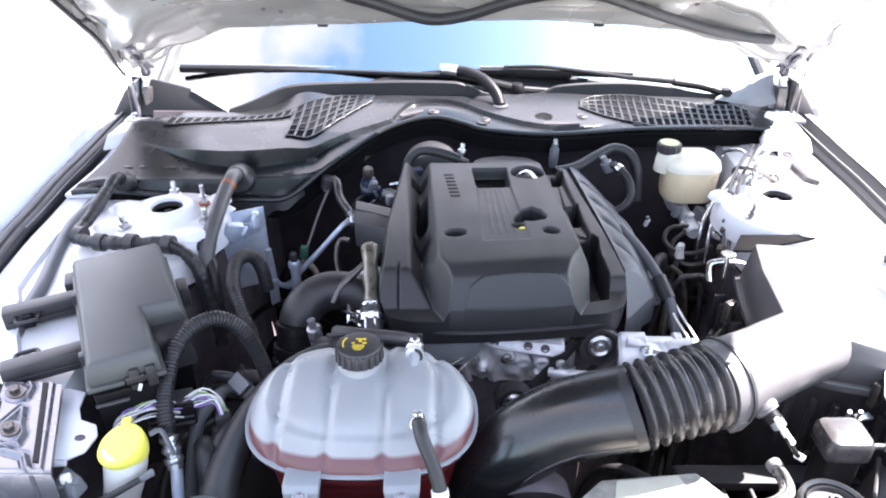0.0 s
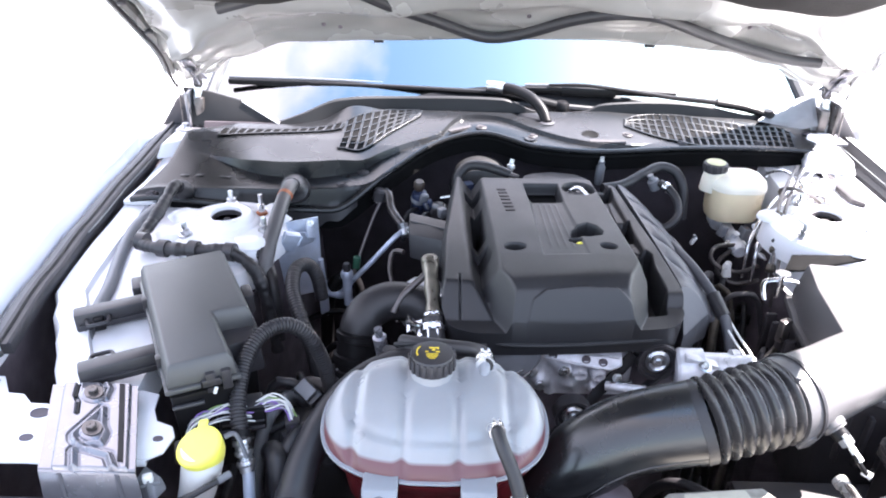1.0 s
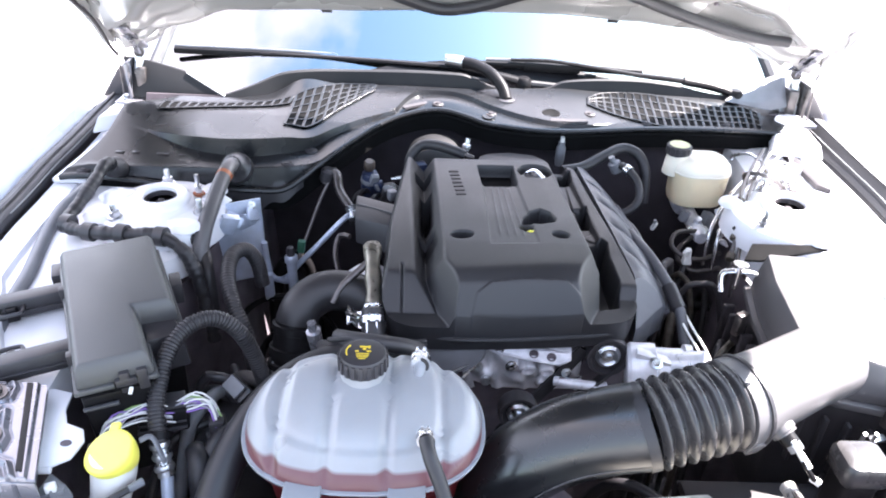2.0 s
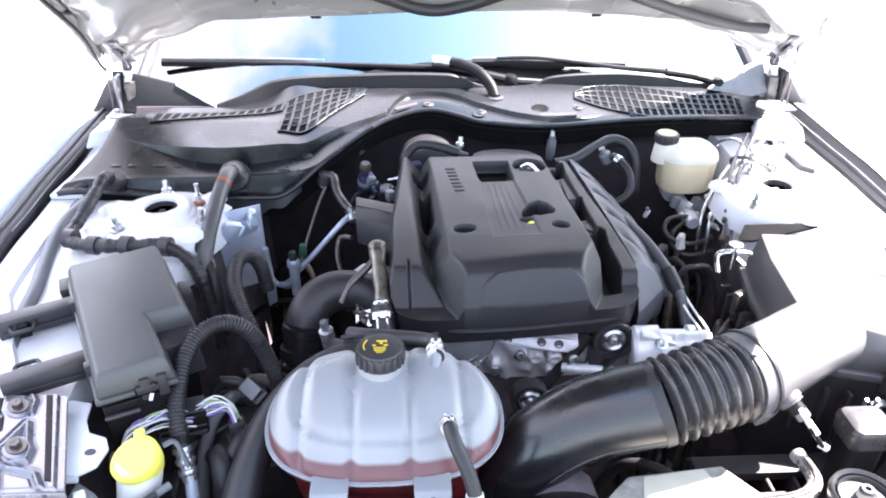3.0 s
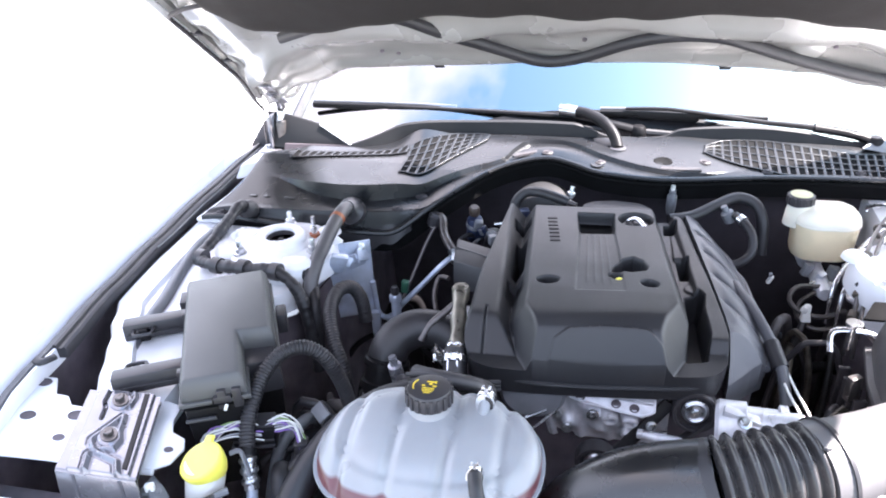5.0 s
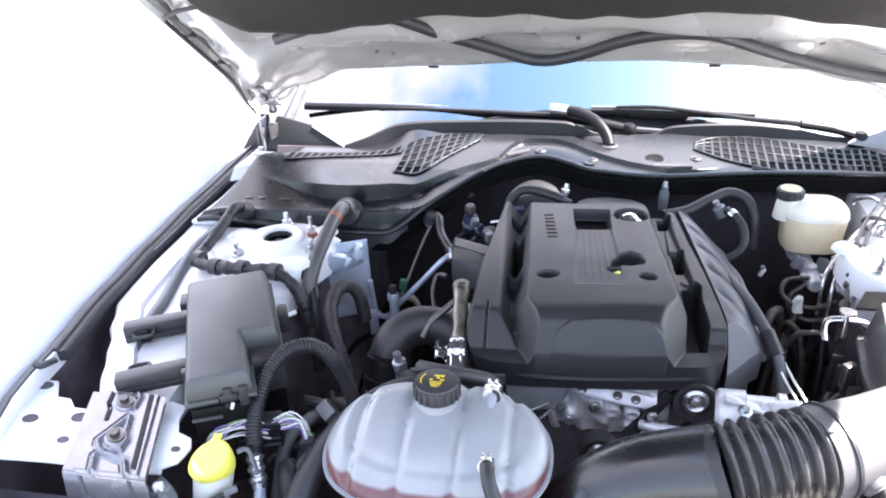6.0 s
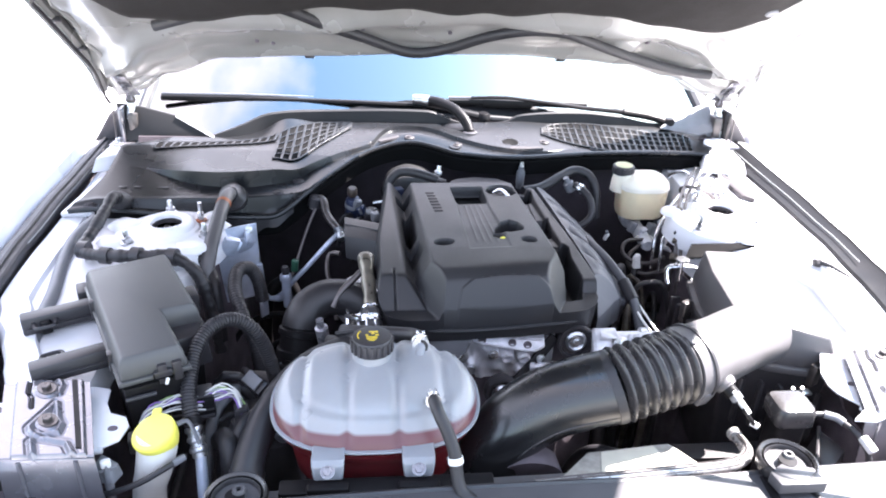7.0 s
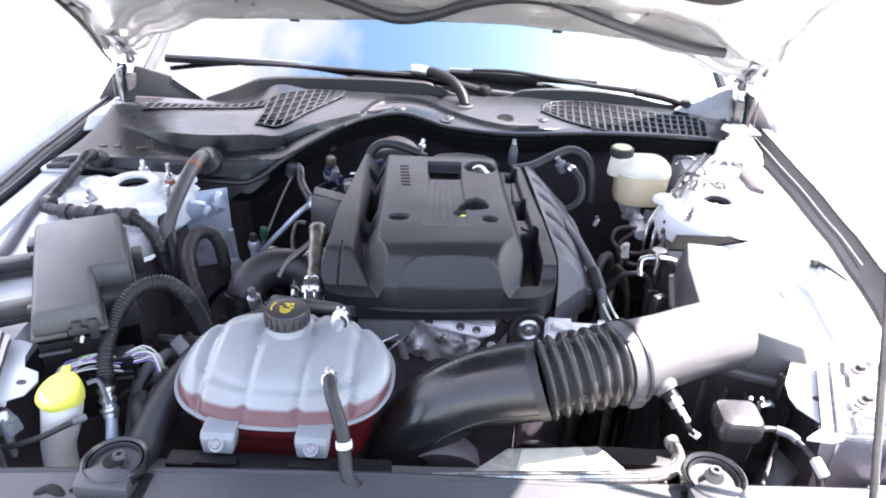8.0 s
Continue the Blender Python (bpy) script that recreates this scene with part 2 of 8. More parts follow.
def tank_material():
    """Milky tank plastic, with pink coolant showing through below the filling level."""
    m = material("tank_plastic", (0.27, 0.28, 0.295), 0.34, vary=0.06, scale=18, fine=500, bump=0.13, subsurface=0.25, coat=0.35)
    m.node_tree.nodes["Principled BSDF"].inputs["Coat Roughness"].default_value = 0.3
    n, l = m.node_tree.nodes, m.node_tree.links
    b = n["Principled BSDF"]
    link = b.inputs["Base Color"].links[0]
    plain = link.from_socket
    tc = n.new("ShaderNodeTexCoord")
    sep = n.new("ShaderNodeSeparateXYZ")
    l.new(tc.outputs["Object"], sep.inputs[0])
    level = n.new("ShaderNodeMapRange")
    level.inputs["From Min"].default_value, level.inputs["From Max"].default_value = 0.9836, 0.9800
    l.new(sep.outputs["Z"], level.inputs["Value"])
    mixer = n.new("ShaderNodeMixRGB")
    mixer.inputs[2].default_value = (0.115, 0.037, 0.044, 1)
    l.new(level.outputs[0], mixer.inputs[0])
    l.new(plain, mixer.inputs[1])
    l.new(mixer.outputs[0], b.inputs["Base Color"])
    return m


TANK = tank_material()
TANKLOW = material("coolant_red_plastic", (0.10, 0.009, 0.012), 0.36, vary=0.15, scale=14, bump=0.1, subsurface=0.15)


# ---------------------------------------------------------------- mesh tools
def sharpen(bm, degrees):
    bmesh.ops.recalc_face_normals(bm, faces=bm.faces)
    for f in bm.faces:
        f.smooth = True
    for e in bm.edges:
        e.smooth = not (len(e.link_faces) == 2 and e.calc_face_angle(0) > radians(degrees))


def part(name, bm, mat, parent=None, label="", crease=38):
    """One bmesh, in world places, as one mesh object, under a thing or a part."""
    sharpen(bm, crease)
    me = bpy.data.meshes.new(name)
    bm.to_mesh(me)
    bm.free()
    me.materials.append(mat)
    ob = new(name, me)
    if parent is not None:
        ob.parent = parent
        if parent.parent is None:
            ob.matrix_parent_inverse = Matrix.Translation(parent.location).inverted()
    if label:
        ob["label"] = label
    return ob


def thing(name, at, label, category, group="", kind=""):
    ob = new(name)
    ob.empty_display_size = 0.02
    ob.location = at
    return tagged(ob, label, category, group, kind)


def single(name, bm, mat, label, category, group="", kind=""):
    return tagged(part(name, bm, mat), label, category, group, kind)


def bevelled(bm, width, segments=2, above=25):
    edges = [e for e in bm.edges if len(e.link_faces) == 2 and e.calc_face_angle(0) > radians(above)]
    if width and edges:
        bmesh.ops.bevel(bm, geom=edges, offset=width, segments=segments, profile=0.5, affect="EDGES", clamp_overlap=True)
    return bm


def loft(rings, bevel=0.0, caps=(True, True), bm=None, segments=2, closed=True):
    """Skin over rings of equal count, each a list of places."""
    own = bm is None
    bm = bm or bmesh.new()
    rows = [[bm.verts.new(p) for p in ring] for ring in rings]
    for a, b in zip(rows, rows[1:]):
        k = len(a)
        for i in range(k if closed else k - 1):
            j = (i + 1) % k
            bm.faces.new((a[i], a[j], b[j], b[i]))
    if closed and caps[0]:
        bm.faces.new(rows[0][::-1])
    if closed and caps[1]:
        bm.faces.new(rows[-1])
    bmesh.ops.recalc_face_normals(bm, faces=bm.faces)
    if own:
        bevelled(bm, bevel, segments)
    return bm


def ring(poly, z):
    """poly of (x, y) at the height z, a number or a function of x, y."""
    return [Vector((x, y, z(x, y) if callable(z) else z)) for x, y in poly]


def inset(poly, d):
    """poly shrunk by d towards the inside (counter-clockwise or not)."""
    n = len(poly)
    area = sum(poly[i][0] * poly[(i + 1) % n][1] - poly[(i + 1) % n][0] * poly[i][1] for i in range(n))
    sgn = 1 if area > 0 else -1
    out = []
    for i in range(n):
        p, a, b = Vector(poly[i]), Vector(poly[i - 1]), Vector(poly[(i + 1) % n])
        u, v = (p - a).normalized(), (b - p).normalized()
        nu, nv = Vector((-u.y, u.x)) * sgn, Vector((-v.y, v.x)) * sgn
        w = nu + nv
        k = d / max(0.35, 1 + nu.dot(nv))
        out.append(tuple(p + w * k))
    return out


def prism(poly, z0, z1, bevel=0.002, taper=0.0):
    return loft([ring(poly, z0), ring(inset(poly, taper) if taper else poly, z1)], bevel)


def rect(x0, x1, y0, y1):
    return [(x0, y0), (x1, y0), (x1, y1), (x0, y1)]


def box(x0, x1, y0, y1, z0, z1, bevel=0.002, m=None):
    bm = loft([ring(rect(x0, x1, y0, y1), z0), ring(rect(x0, x1, y0, y1), z1)], bevel)
    if m is not None:
        bm.transform(m)
    return bm


def rounded(x0, x1, y0, y1, r, n=5):
    pts = []
    for cx, cy, a0 in ((x1 - r, y0 + r, -90), (x1 - r, y1 - r, 0), (x0 + r, y1 - r, 90), (x0 + r, y0 + r, 180)):
        for i in range(n + 1):
            a = radians(a0 + 90 * i / n)
            pts.append((cx + r * math.cos(a), cy + r * math.sin(a)))
    return pts


def smooth_path(pts, step=0.006):
    """Points along a Catmull-Rom curve through pts."""
    P = [Vector(p) for p in pts]
    P = [2 * P[0] - P[1]] + P + [2 * P[-1] - P[-2]]
    out = []
    for i in range(1, len(P) - 2):
        a, b, c, d = P[i - 1:i + 3]
        k = max(2, int((c - b).length / step))
        for j in range(k):
            t = j / k
            out.append(0.5 * ((2 * b) + (c - a) * t + (2 * a - 5 * b + 4 * c - d) * t * t + (3 * b - a - 3 * c + d) * t ** 3))
    out.append(P[-2])
    return out


def tube(pts, r, n=14, step=0.008, rfun=None, bm=None, flat=1.0):
    """A round hose along a smooth curve; rfun(distance, share) scales its radius."""
    path = smooth_path(pts, step)
    tangents = [(path[min(i + 1, len(path) - 1)] - path[max(i - 1, 0)]).normalized() for i in range(len(path))]
    side = tangents[0].cross(Vector((0, 0, 1)))
    if side.length < 0.1:
        side = tangents[0].cross(Vector((1, 0, 0)))
    side.normalize()
    total = sum((b - a).length for a, b in zip(path, path[1:]))
    run, rings = 0.0, []
    for i, (p, t) in enumerate(zip(path, tangents)):
        if i:
            run += (p - path[i - 1]).length
        side = (side - t * side.dot(t)).normalized()
        up = t.cross(side)
        k = r * (rfun(run, run / total) if rfun else 1.0)
        rings.append([p + side * (k * math.cos(2 * math.pi * j / n)) + up * (k * flat * math.sin(2 * math.pi * j / n)) for j in range(n)])
    return loft(rings, bm=bm)


def corrugated(pitch, depth=0.10):
    return lambda d, s: 1 + depth * (1 if (d / pitch) % 1 < 0.5 else -1)


def lathe(profile, m=None, n=28, bm=None):
    """Radius and height pairs turned about the local z."""
    rings = [[Vector((max(r, 1e-4) * math.cos(2 * math.pi * i / n), max(r, 1e-4) * math.sin(2 * math.pi * i / n), h)) for i in range(n)] for r, h in profile]
    if m is not None:
        rings = [[m @ p for p in rg] for rg in rings]
    return loft(rings, bm=bm)


def along(p, q):
    """A pose at p whose z points to q."""
    p, q = Vector(p), Vector(q)
    return Matrix.Translation(p) @ (q - p).to_track_quat("Z", "Y").to_matrix().to_4x4()


def bolt(at, towards=(0, 0, 1), r=0.007, mat=None, parent=None, name="bolt"):
    m = along(at, Vector(at) + Vector(towards))
    bm = lathe([(0, 0), (r * 1.5, 0), (r * 1.55, r * 0.25), (r * 1.1, r * 0.35)], m, 20)
    lathe([(r, r * 0.3), (r, r * 0.95), (r * 0.85, r * 1.1), (r * 0.3, r * 1.1), (0, r * 1.0)], m, 6, bm)
    return part(name, bm, mat or STEEL, parent)


def sheet(f, nu, nv, thick, bm=None):
    """A curved sheet f(u, v) -> place, u and v from 0 to 1, with a thickness along -its normal."""
    own = bm is None
    bm = bm or bmesh.new()
    top = [[Vector(f(i / nu, j / nv)) for j in range(nv + 1)] for i in range(nu + 1)]
    def normal(i, j):
        a = top[min(i + 1, nu)][j] - top[max(i - 1, 0)][j]
        b = top[i][min(j + 1, nv)] - top[i][max(j - 1, 0)]
        c = a.cross(b)
        return c.normalized() if c.length > 1e-12 else Vector((0, 0, 1))
    A = [[bm.verts.new(p) for p in row] for row in top]
    B = [[bm.verts.new(top[i][j] - normal(i, j) * thick) for j in range(nv + 1)] for i in range(nu + 1)]
    for i in range(nu):
        for j in range(nv):
            bm.faces.new((A[i][j], A[i + 1][j], A[i + 1][j + 1], A[i][j + 1]))
            bm.faces.new((B[i][j], B[i][j + 1], B[i + 1][j + 1], B[i + 1][j]))
    for i in range(nu):
        bm.faces.new((A[i][0], B[i][0], B[i + 1][0], A[i + 1][0]))
        bm.faces.new((A[i][nv], A[i + 1][nv], B[i + 1][nv], B[i][nv]))
    for j in range(nv):
        bm.faces.new((A[0][j], A[0][j + 1], B[0][j + 1], B[0][j]))
        bm.faces.new((A[nu][j], B[nu][j], B[nu][j + 1], A[nu][j + 1]))
    return bm


def table(knots):
    """A piecewise straight function through (x, value, ...) knots; returns a number or a tuple."""
    def f(x):
        if x <= knots[0][0]:
            v = knots[0][1:]
        elif x >= knots[-1][0]:
            v = knots[-1][1:]
        else:
            for a, b in zip(knots, knots[1:]):
                if a[0] <= x <= b[0]:
                    t = (x - a[0]) / (b[0] - a[0])
                    t = t * t * (3 - 2 * t)
                    v = tuple(p + (q - p) * t for p, q in zip(a[1:], b[1:]))
                    break
        return v[0] if len(v) == 1 else v
    return f


def curve_table(knots):
    """A smooth function through (x, value, ...) knots, with rounded bends; returns a number or a tuple."""
    def f(x):
        if x <= knots[0][0]:
            v = knots[0][1:]
        elif x >= knots[-1][0]:
            v = knots[-1][1:]
        else:
            i = max(k for k in range(len(knots) - 1) if knots[k][0] <= x)
            a, b = knots[i], knots[i + 1]
            p, q = knots[max(0, i - 1)], knots[min(len(knots) - 1, i + 2)]
            d = b[0] - a[0]
            t = (x - a[0]) / d
            v = []
            for c in range(1, len(a)):
                m0, m1 = (b[c] - p[c]) / (b[0] - p[0]) * d, (q[c] - a[c]) / (q[0] - a[0]) * d
                v.append((2 * t ** 3 - 3 * t ** 2 + 1) * a[c] + (t ** 3 - 2 * t ** 2 + t) * m0 + (3 * t ** 2 - 2 * t ** 3) * b[c] + (t ** 3 - t ** 2) * m1)
        return v[0] if len(v) == 1 else tuple(v)
    return f


def clamp_ring(at, towards, r, mat=None, parent=None, w=0.008, name="hose_clamp"):
    """A spring clamp: a band with two raised ears."""
    m = along(at, towards)
    bm = lathe([(r, -w / 2), (r * 1.07, -w / 2), (r * 1.07, w / 2), (r, w / 2)], m, 24)
    for dx in (-0.35, 0.35):
        ear = box(-r * 0.16, r * 0.16, 0, r * 0.5, -w * 0.5, w * 0.5, 0.0006, m @ pose(dx * r, r * 0.95, 0))
        tmp = bpy.data.meshes.new("tmp")
        ear.to_mesh(tmp)
        bm.from_mesh(tmp)
        bpy.data.meshes.remove(tmp)
        ear.free()
    return part(name, bm, mat or BRIGHT, parent)


def smoothstep(t):
    t = min(1, max(0, t))
    return t * t * (3 - 2 * t)


CX = 0.05                     # the car's middle line


# ---------------------------------------------------------------- ground and the car's shell
bm = bmesh.new()
bmesh.ops.create_grid(bm, x_segments=40, y_segments=40, size=400)
tagged(part("ground", bm, CONCRETE), "light sunlit concrete paving", "ground", kind="structure")

# inner lip of the wing, as distance from the middle line and height, by y
LIP = table([(-0.05, 0.62, 0.86), (0.3, 0.70, 0.93), (0.5, 0.725, 0.965), (0.72, 0.766, 0.985), (0.95, 0.788, 0.993), (1.1, 0.798, 0.997), (1.3, 0.805, 1.003), (1.62, 0.808, 1.01), (2.0, 0.808, 1.03)])

APRON_WEST = table([(0.55, 0.610), (0.69, 0.652), (0.75, 0.682), (0.81, 0.709), (0.88, 0.746), (0.93, 0.767), (1.00, 0.770), (1.10, 0.773), (1.30, 0.780), (1.55, 0.790), (1.7, 0.790)])


def apron_edge(sgn, y):
    """Outer edge of the inner wing sheet; on one side it follows the wing closely."""
    return APRON_WEST(y) if sgn < 0 else LIP(y)[0] - 0.050


def wing(sgn, label):
    t = thing("car_wing", (CX + sgn * 0.85, 0.9, 0), label, "car wing", "wings of the car")
    # outer skin: from the hood gap over the shoulder and down the side
    prof = [(0.000, -0.030), (0.002, 0.000), (0.012, 0.004), (0.040, 0.014), (0.075, 0.016), (0.105, 0.000), (0.125, -0.04), (0.135, -0.12), (0.14, -0.3), (0.13, -0.45), (0.10, -0.62)]
    ys = [-0.05 + 2.05 * i / 40 for i in range(41)]
    bm = bmesh.new()
    rows = []
    for y in ys:
        u, z = LIP(y)
        rows.append([Vector((CX + sgn * (u + 0.036 + a), y, z + 0.010 + b)) for a, b in prof])
    loft(rows, bm=bm, closed=False)
    part("outer_skin", bm, PAINT, t)
    # lowered drip flange inside the gap
    rows = [[Vector((CX + sgn * (LIP(y)[0] + a), y, LIP(y)[1] + b)) for a, b in ((0.034, -0.022), (0.020, -0.004), (0.018, -0.010), (0.004, -0.006), (0.001, -0.002), (-0.003, -0.003), (-0.004, -0.030), (0.0, -0.030), (0.03, -0.026))] for y in ys[8:]]
    part("inner_flange", loft(rows), INNER, t)
    rows = [[Vector((CX + sgn * (LIP(y)[0] + a), y, LIP(y)[1] + b)) for a, b in ((0.019, -0.009), (0.018, -0.004), (0.005, -0.001), (0.003, -0.006))] for y in ys[12:36]]
    # left strip darker grey than the right one
    part("drip_strip", loft(rows), PANEL if sgn < 0 else SEALGREY, t, "grey sealing strip")
    rows = []
    for y in ys[14:34]:
        (u, z), a = LIP(y), apron_edge(sgn, y)
        za = 0.962 + 0.02 * min(1, max(0, (y - 0.65) / 0.4))
        if sgn < 0:
            if y < 0.74:
                continue
            b = max(u - 0.022, a - 0.006)
            rows.append([Vector((CX - p, y, q)) for p, q in ((u + 0.004, z + 0.000), (u + 0.001, z + 0.004), (u - 0.004, z + 0.003), (u - 0.006, z - 0.001), (b + 0.008, z - 0.001), (b + 0.006, z + 0.002), (b + 0.002, z), (b, z - 0.008), (b + 0.002, z - 0.018), (u - 0.003, z - 0.02))])
            continue
        w = 0.006
        rows.append([Vector((CX + sgn * p, y, q)) for p, q in ((u - 0.003, z - 0.001), (u - 0.008, z + 0.002), (u - 0.013, z - 0.002), (a - w * 0.6, za + 0.007), (a - w, za + 0.003), (a - w, za - 0.004), (u - 0.003, z - 0.02))])
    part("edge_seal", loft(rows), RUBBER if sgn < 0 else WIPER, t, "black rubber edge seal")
    if sgn < 0:
        part("seal_tip", tube([(-0.703, 0.750, 0.984), (-0.706, 0.739, 0.986), (-0.714, 0.733, 0.985), (-0.724, 0.737, 0.985)], 0.007, 10, 0.004, flat=0.7), RUBBER, t, "curled end of the rubber seal")
    # dark wall under the flange
    rows = [[Vector((CX + sgn * (LIP(y)[0] + a), y, LIP(y)[1] + b)) for a, b in ((0.002, -0.026), (0.012, -0.12), (0.03, -0.42), (0.034, -0.42), (0.016, -0.12), (0.006, -0.026))] for y in ys[8:]]
    part("liner_wall", loft(rows), DARK, t)
    bead = [Vector((CX + sgn * ((LIP(y)[0] + apron_edge(sgn, y)) / 2 - 0.010), y, (LIP(y)[1] + 0.984) / 2 + 0.006)) for y in ys[(20 if sgn > 0 else 22):33]]
    part("seal_bead", tube(bead, 0.0012, 6, 0.02), SEALGREY, t)
    return t


wing(-1, "white front wing with black rubber edge seal")
wing(1, "sunlit white front wing with black edge seal")


CREST = table([(0.60, 0.60), (0.78, 0.605), (0.86, 0.640), (0.97, 0.688), (1.02, 0.66), (1.06, 0.55), (1.65, 0.55)])


def shelf(y):
    """How far the sheet beside the air box lies below the crest of the inner wing."""
    return 0.035 * min(1, max(0, (y - 0.77) / 0.04)) * min(1, max(0, (1.04 - y) / 0.04))


def apron(sgn, name, label):
    """The pressed sheet between wing and bay, with a drop into the bay."""
    t = thing(name, (CX + sgn * 0.6, 0.9, 0.5), label, "inner wing", kind="structure")
    ys = [0.60 + 1.05 * i / 36 for i in range(37)]
    if sgn < 0:
        inner, deep = table([(0.60, 0.545), (0.75, 0.55), (0.95, 0.52), (1.02, 0.47), (1.22, 0.455), (1.65, 0.455)]), 0.05
    else:
        inner, deep = table([(0.60, 0.60), (0.70, 0.60), (0.78, 0.625), (0.98, 0.632), (1.04, 0.52), (1.20, 0.50), (1.26, 0.565), (1.65, 0.58)]), 0.10
    rows = []
    for y in ys:
        a, b = apron_edge(sgn, y), inner(y)
        z = 0.962 + 0.02 * min(1, max(0, (y - 0.65) / 0.4))
        step = shelf(y) if sgn > 0 else 0.0
        drop = deep if sgn < 0 or y > 0.80 else 0.04
        edge = max(b + 0.05, CREST(y)) if sgn > 0 else b + 0.05
        rows.append([Vector((CX + sgn * u, y, zz)) for u, zz in (
            (a + 0.012, z - 0.20), (a + 0.006, z - 0.05), (a, z - 0.008), (a - 0.006, z), (max(a - 0.05, edge + 0.006), z + 0.002), (max(a - 0.054, edge + 0.003), z - 0.006),
            (edge, z - 0.008), (edge - 0.006, z - 0.010 - step), (b + 0.006, z - 0.012 - step), (b, z - 0.022 - step), (b - 0.004, z - drop))])
    bm = loft(rows, closed=False)
    part("apron_sheet", bm, INNER, t)
    # dark colour stands in for the shadow on the wall below the sheet
    rows = [[Vector((CX + sgn * (inner(y) + a), y, 0.962 - deep + 0.05 - b)) for a, b in ((0.0, 0.045), (-0.006, 0.12), (-0.03, 0.60), (0.0, 0.60), (0.004, 0.045))] for y in ys]
    part("inner_wall", loft(rows), DARK, t, "wall below the sheet, coloured dark for its shade")
    return t


apron(-1, "wall_apron_west", "white painted inner wing sheet")
apron(1, "wall_apron_east", "sunlit white inner wing sheet")

# closed underside, firewall and front
tagged(part("floor_bay", box(-0.80, 0.90, 0.05, 1.75, 0.22, 0.26, 0.0), DARK), "dark undertray below the engine", "undertray", kind="structure")
fw = [[Vector((x, y, z)) for y, z in ((1.50, 0.26), (1.50, 0.80), (1.52, 0.98), (1.55, 1.035), (1.57, 1.035), (1.54, 0.98), (1.53, 0.26))] for x in np.linspace(-0.66, 0.76, 24)]
tagged(part("wall_firewall", loft(fw), FIREWALL), "black insulated firewall behind the engine", "firewall", kind="structure")

# ---------------------------------------------------------------- hood
HT = radians(37)
HY, HZ = 1.60, 1.13


def hood_at(x, s, h=0.0):
    """x across, s metres up the hood from its hinge line, h metres proud of the underside."""
    return Vector((x, HY - s * math.cos(HT) - h * math.sin(HT), HZ + s * math.sin(HT) - h * math.cos(HT)))


HOOD_REAR = table([(-0.74, -0.03), (-0.715, -0.015), (-0.66, 0.01), (-0.55, 0.126), (-0.41, 0.213), (-0.23, 0.228), (0.0, 0.243), (0.19, 0.247), (0.34, 0.226), (0.45, 0.204), (0.57, 0.143), (0.70, 0.04), (0.755, 0.0), (0.80, -0.03)])
HOOD_FRONT = 1.30


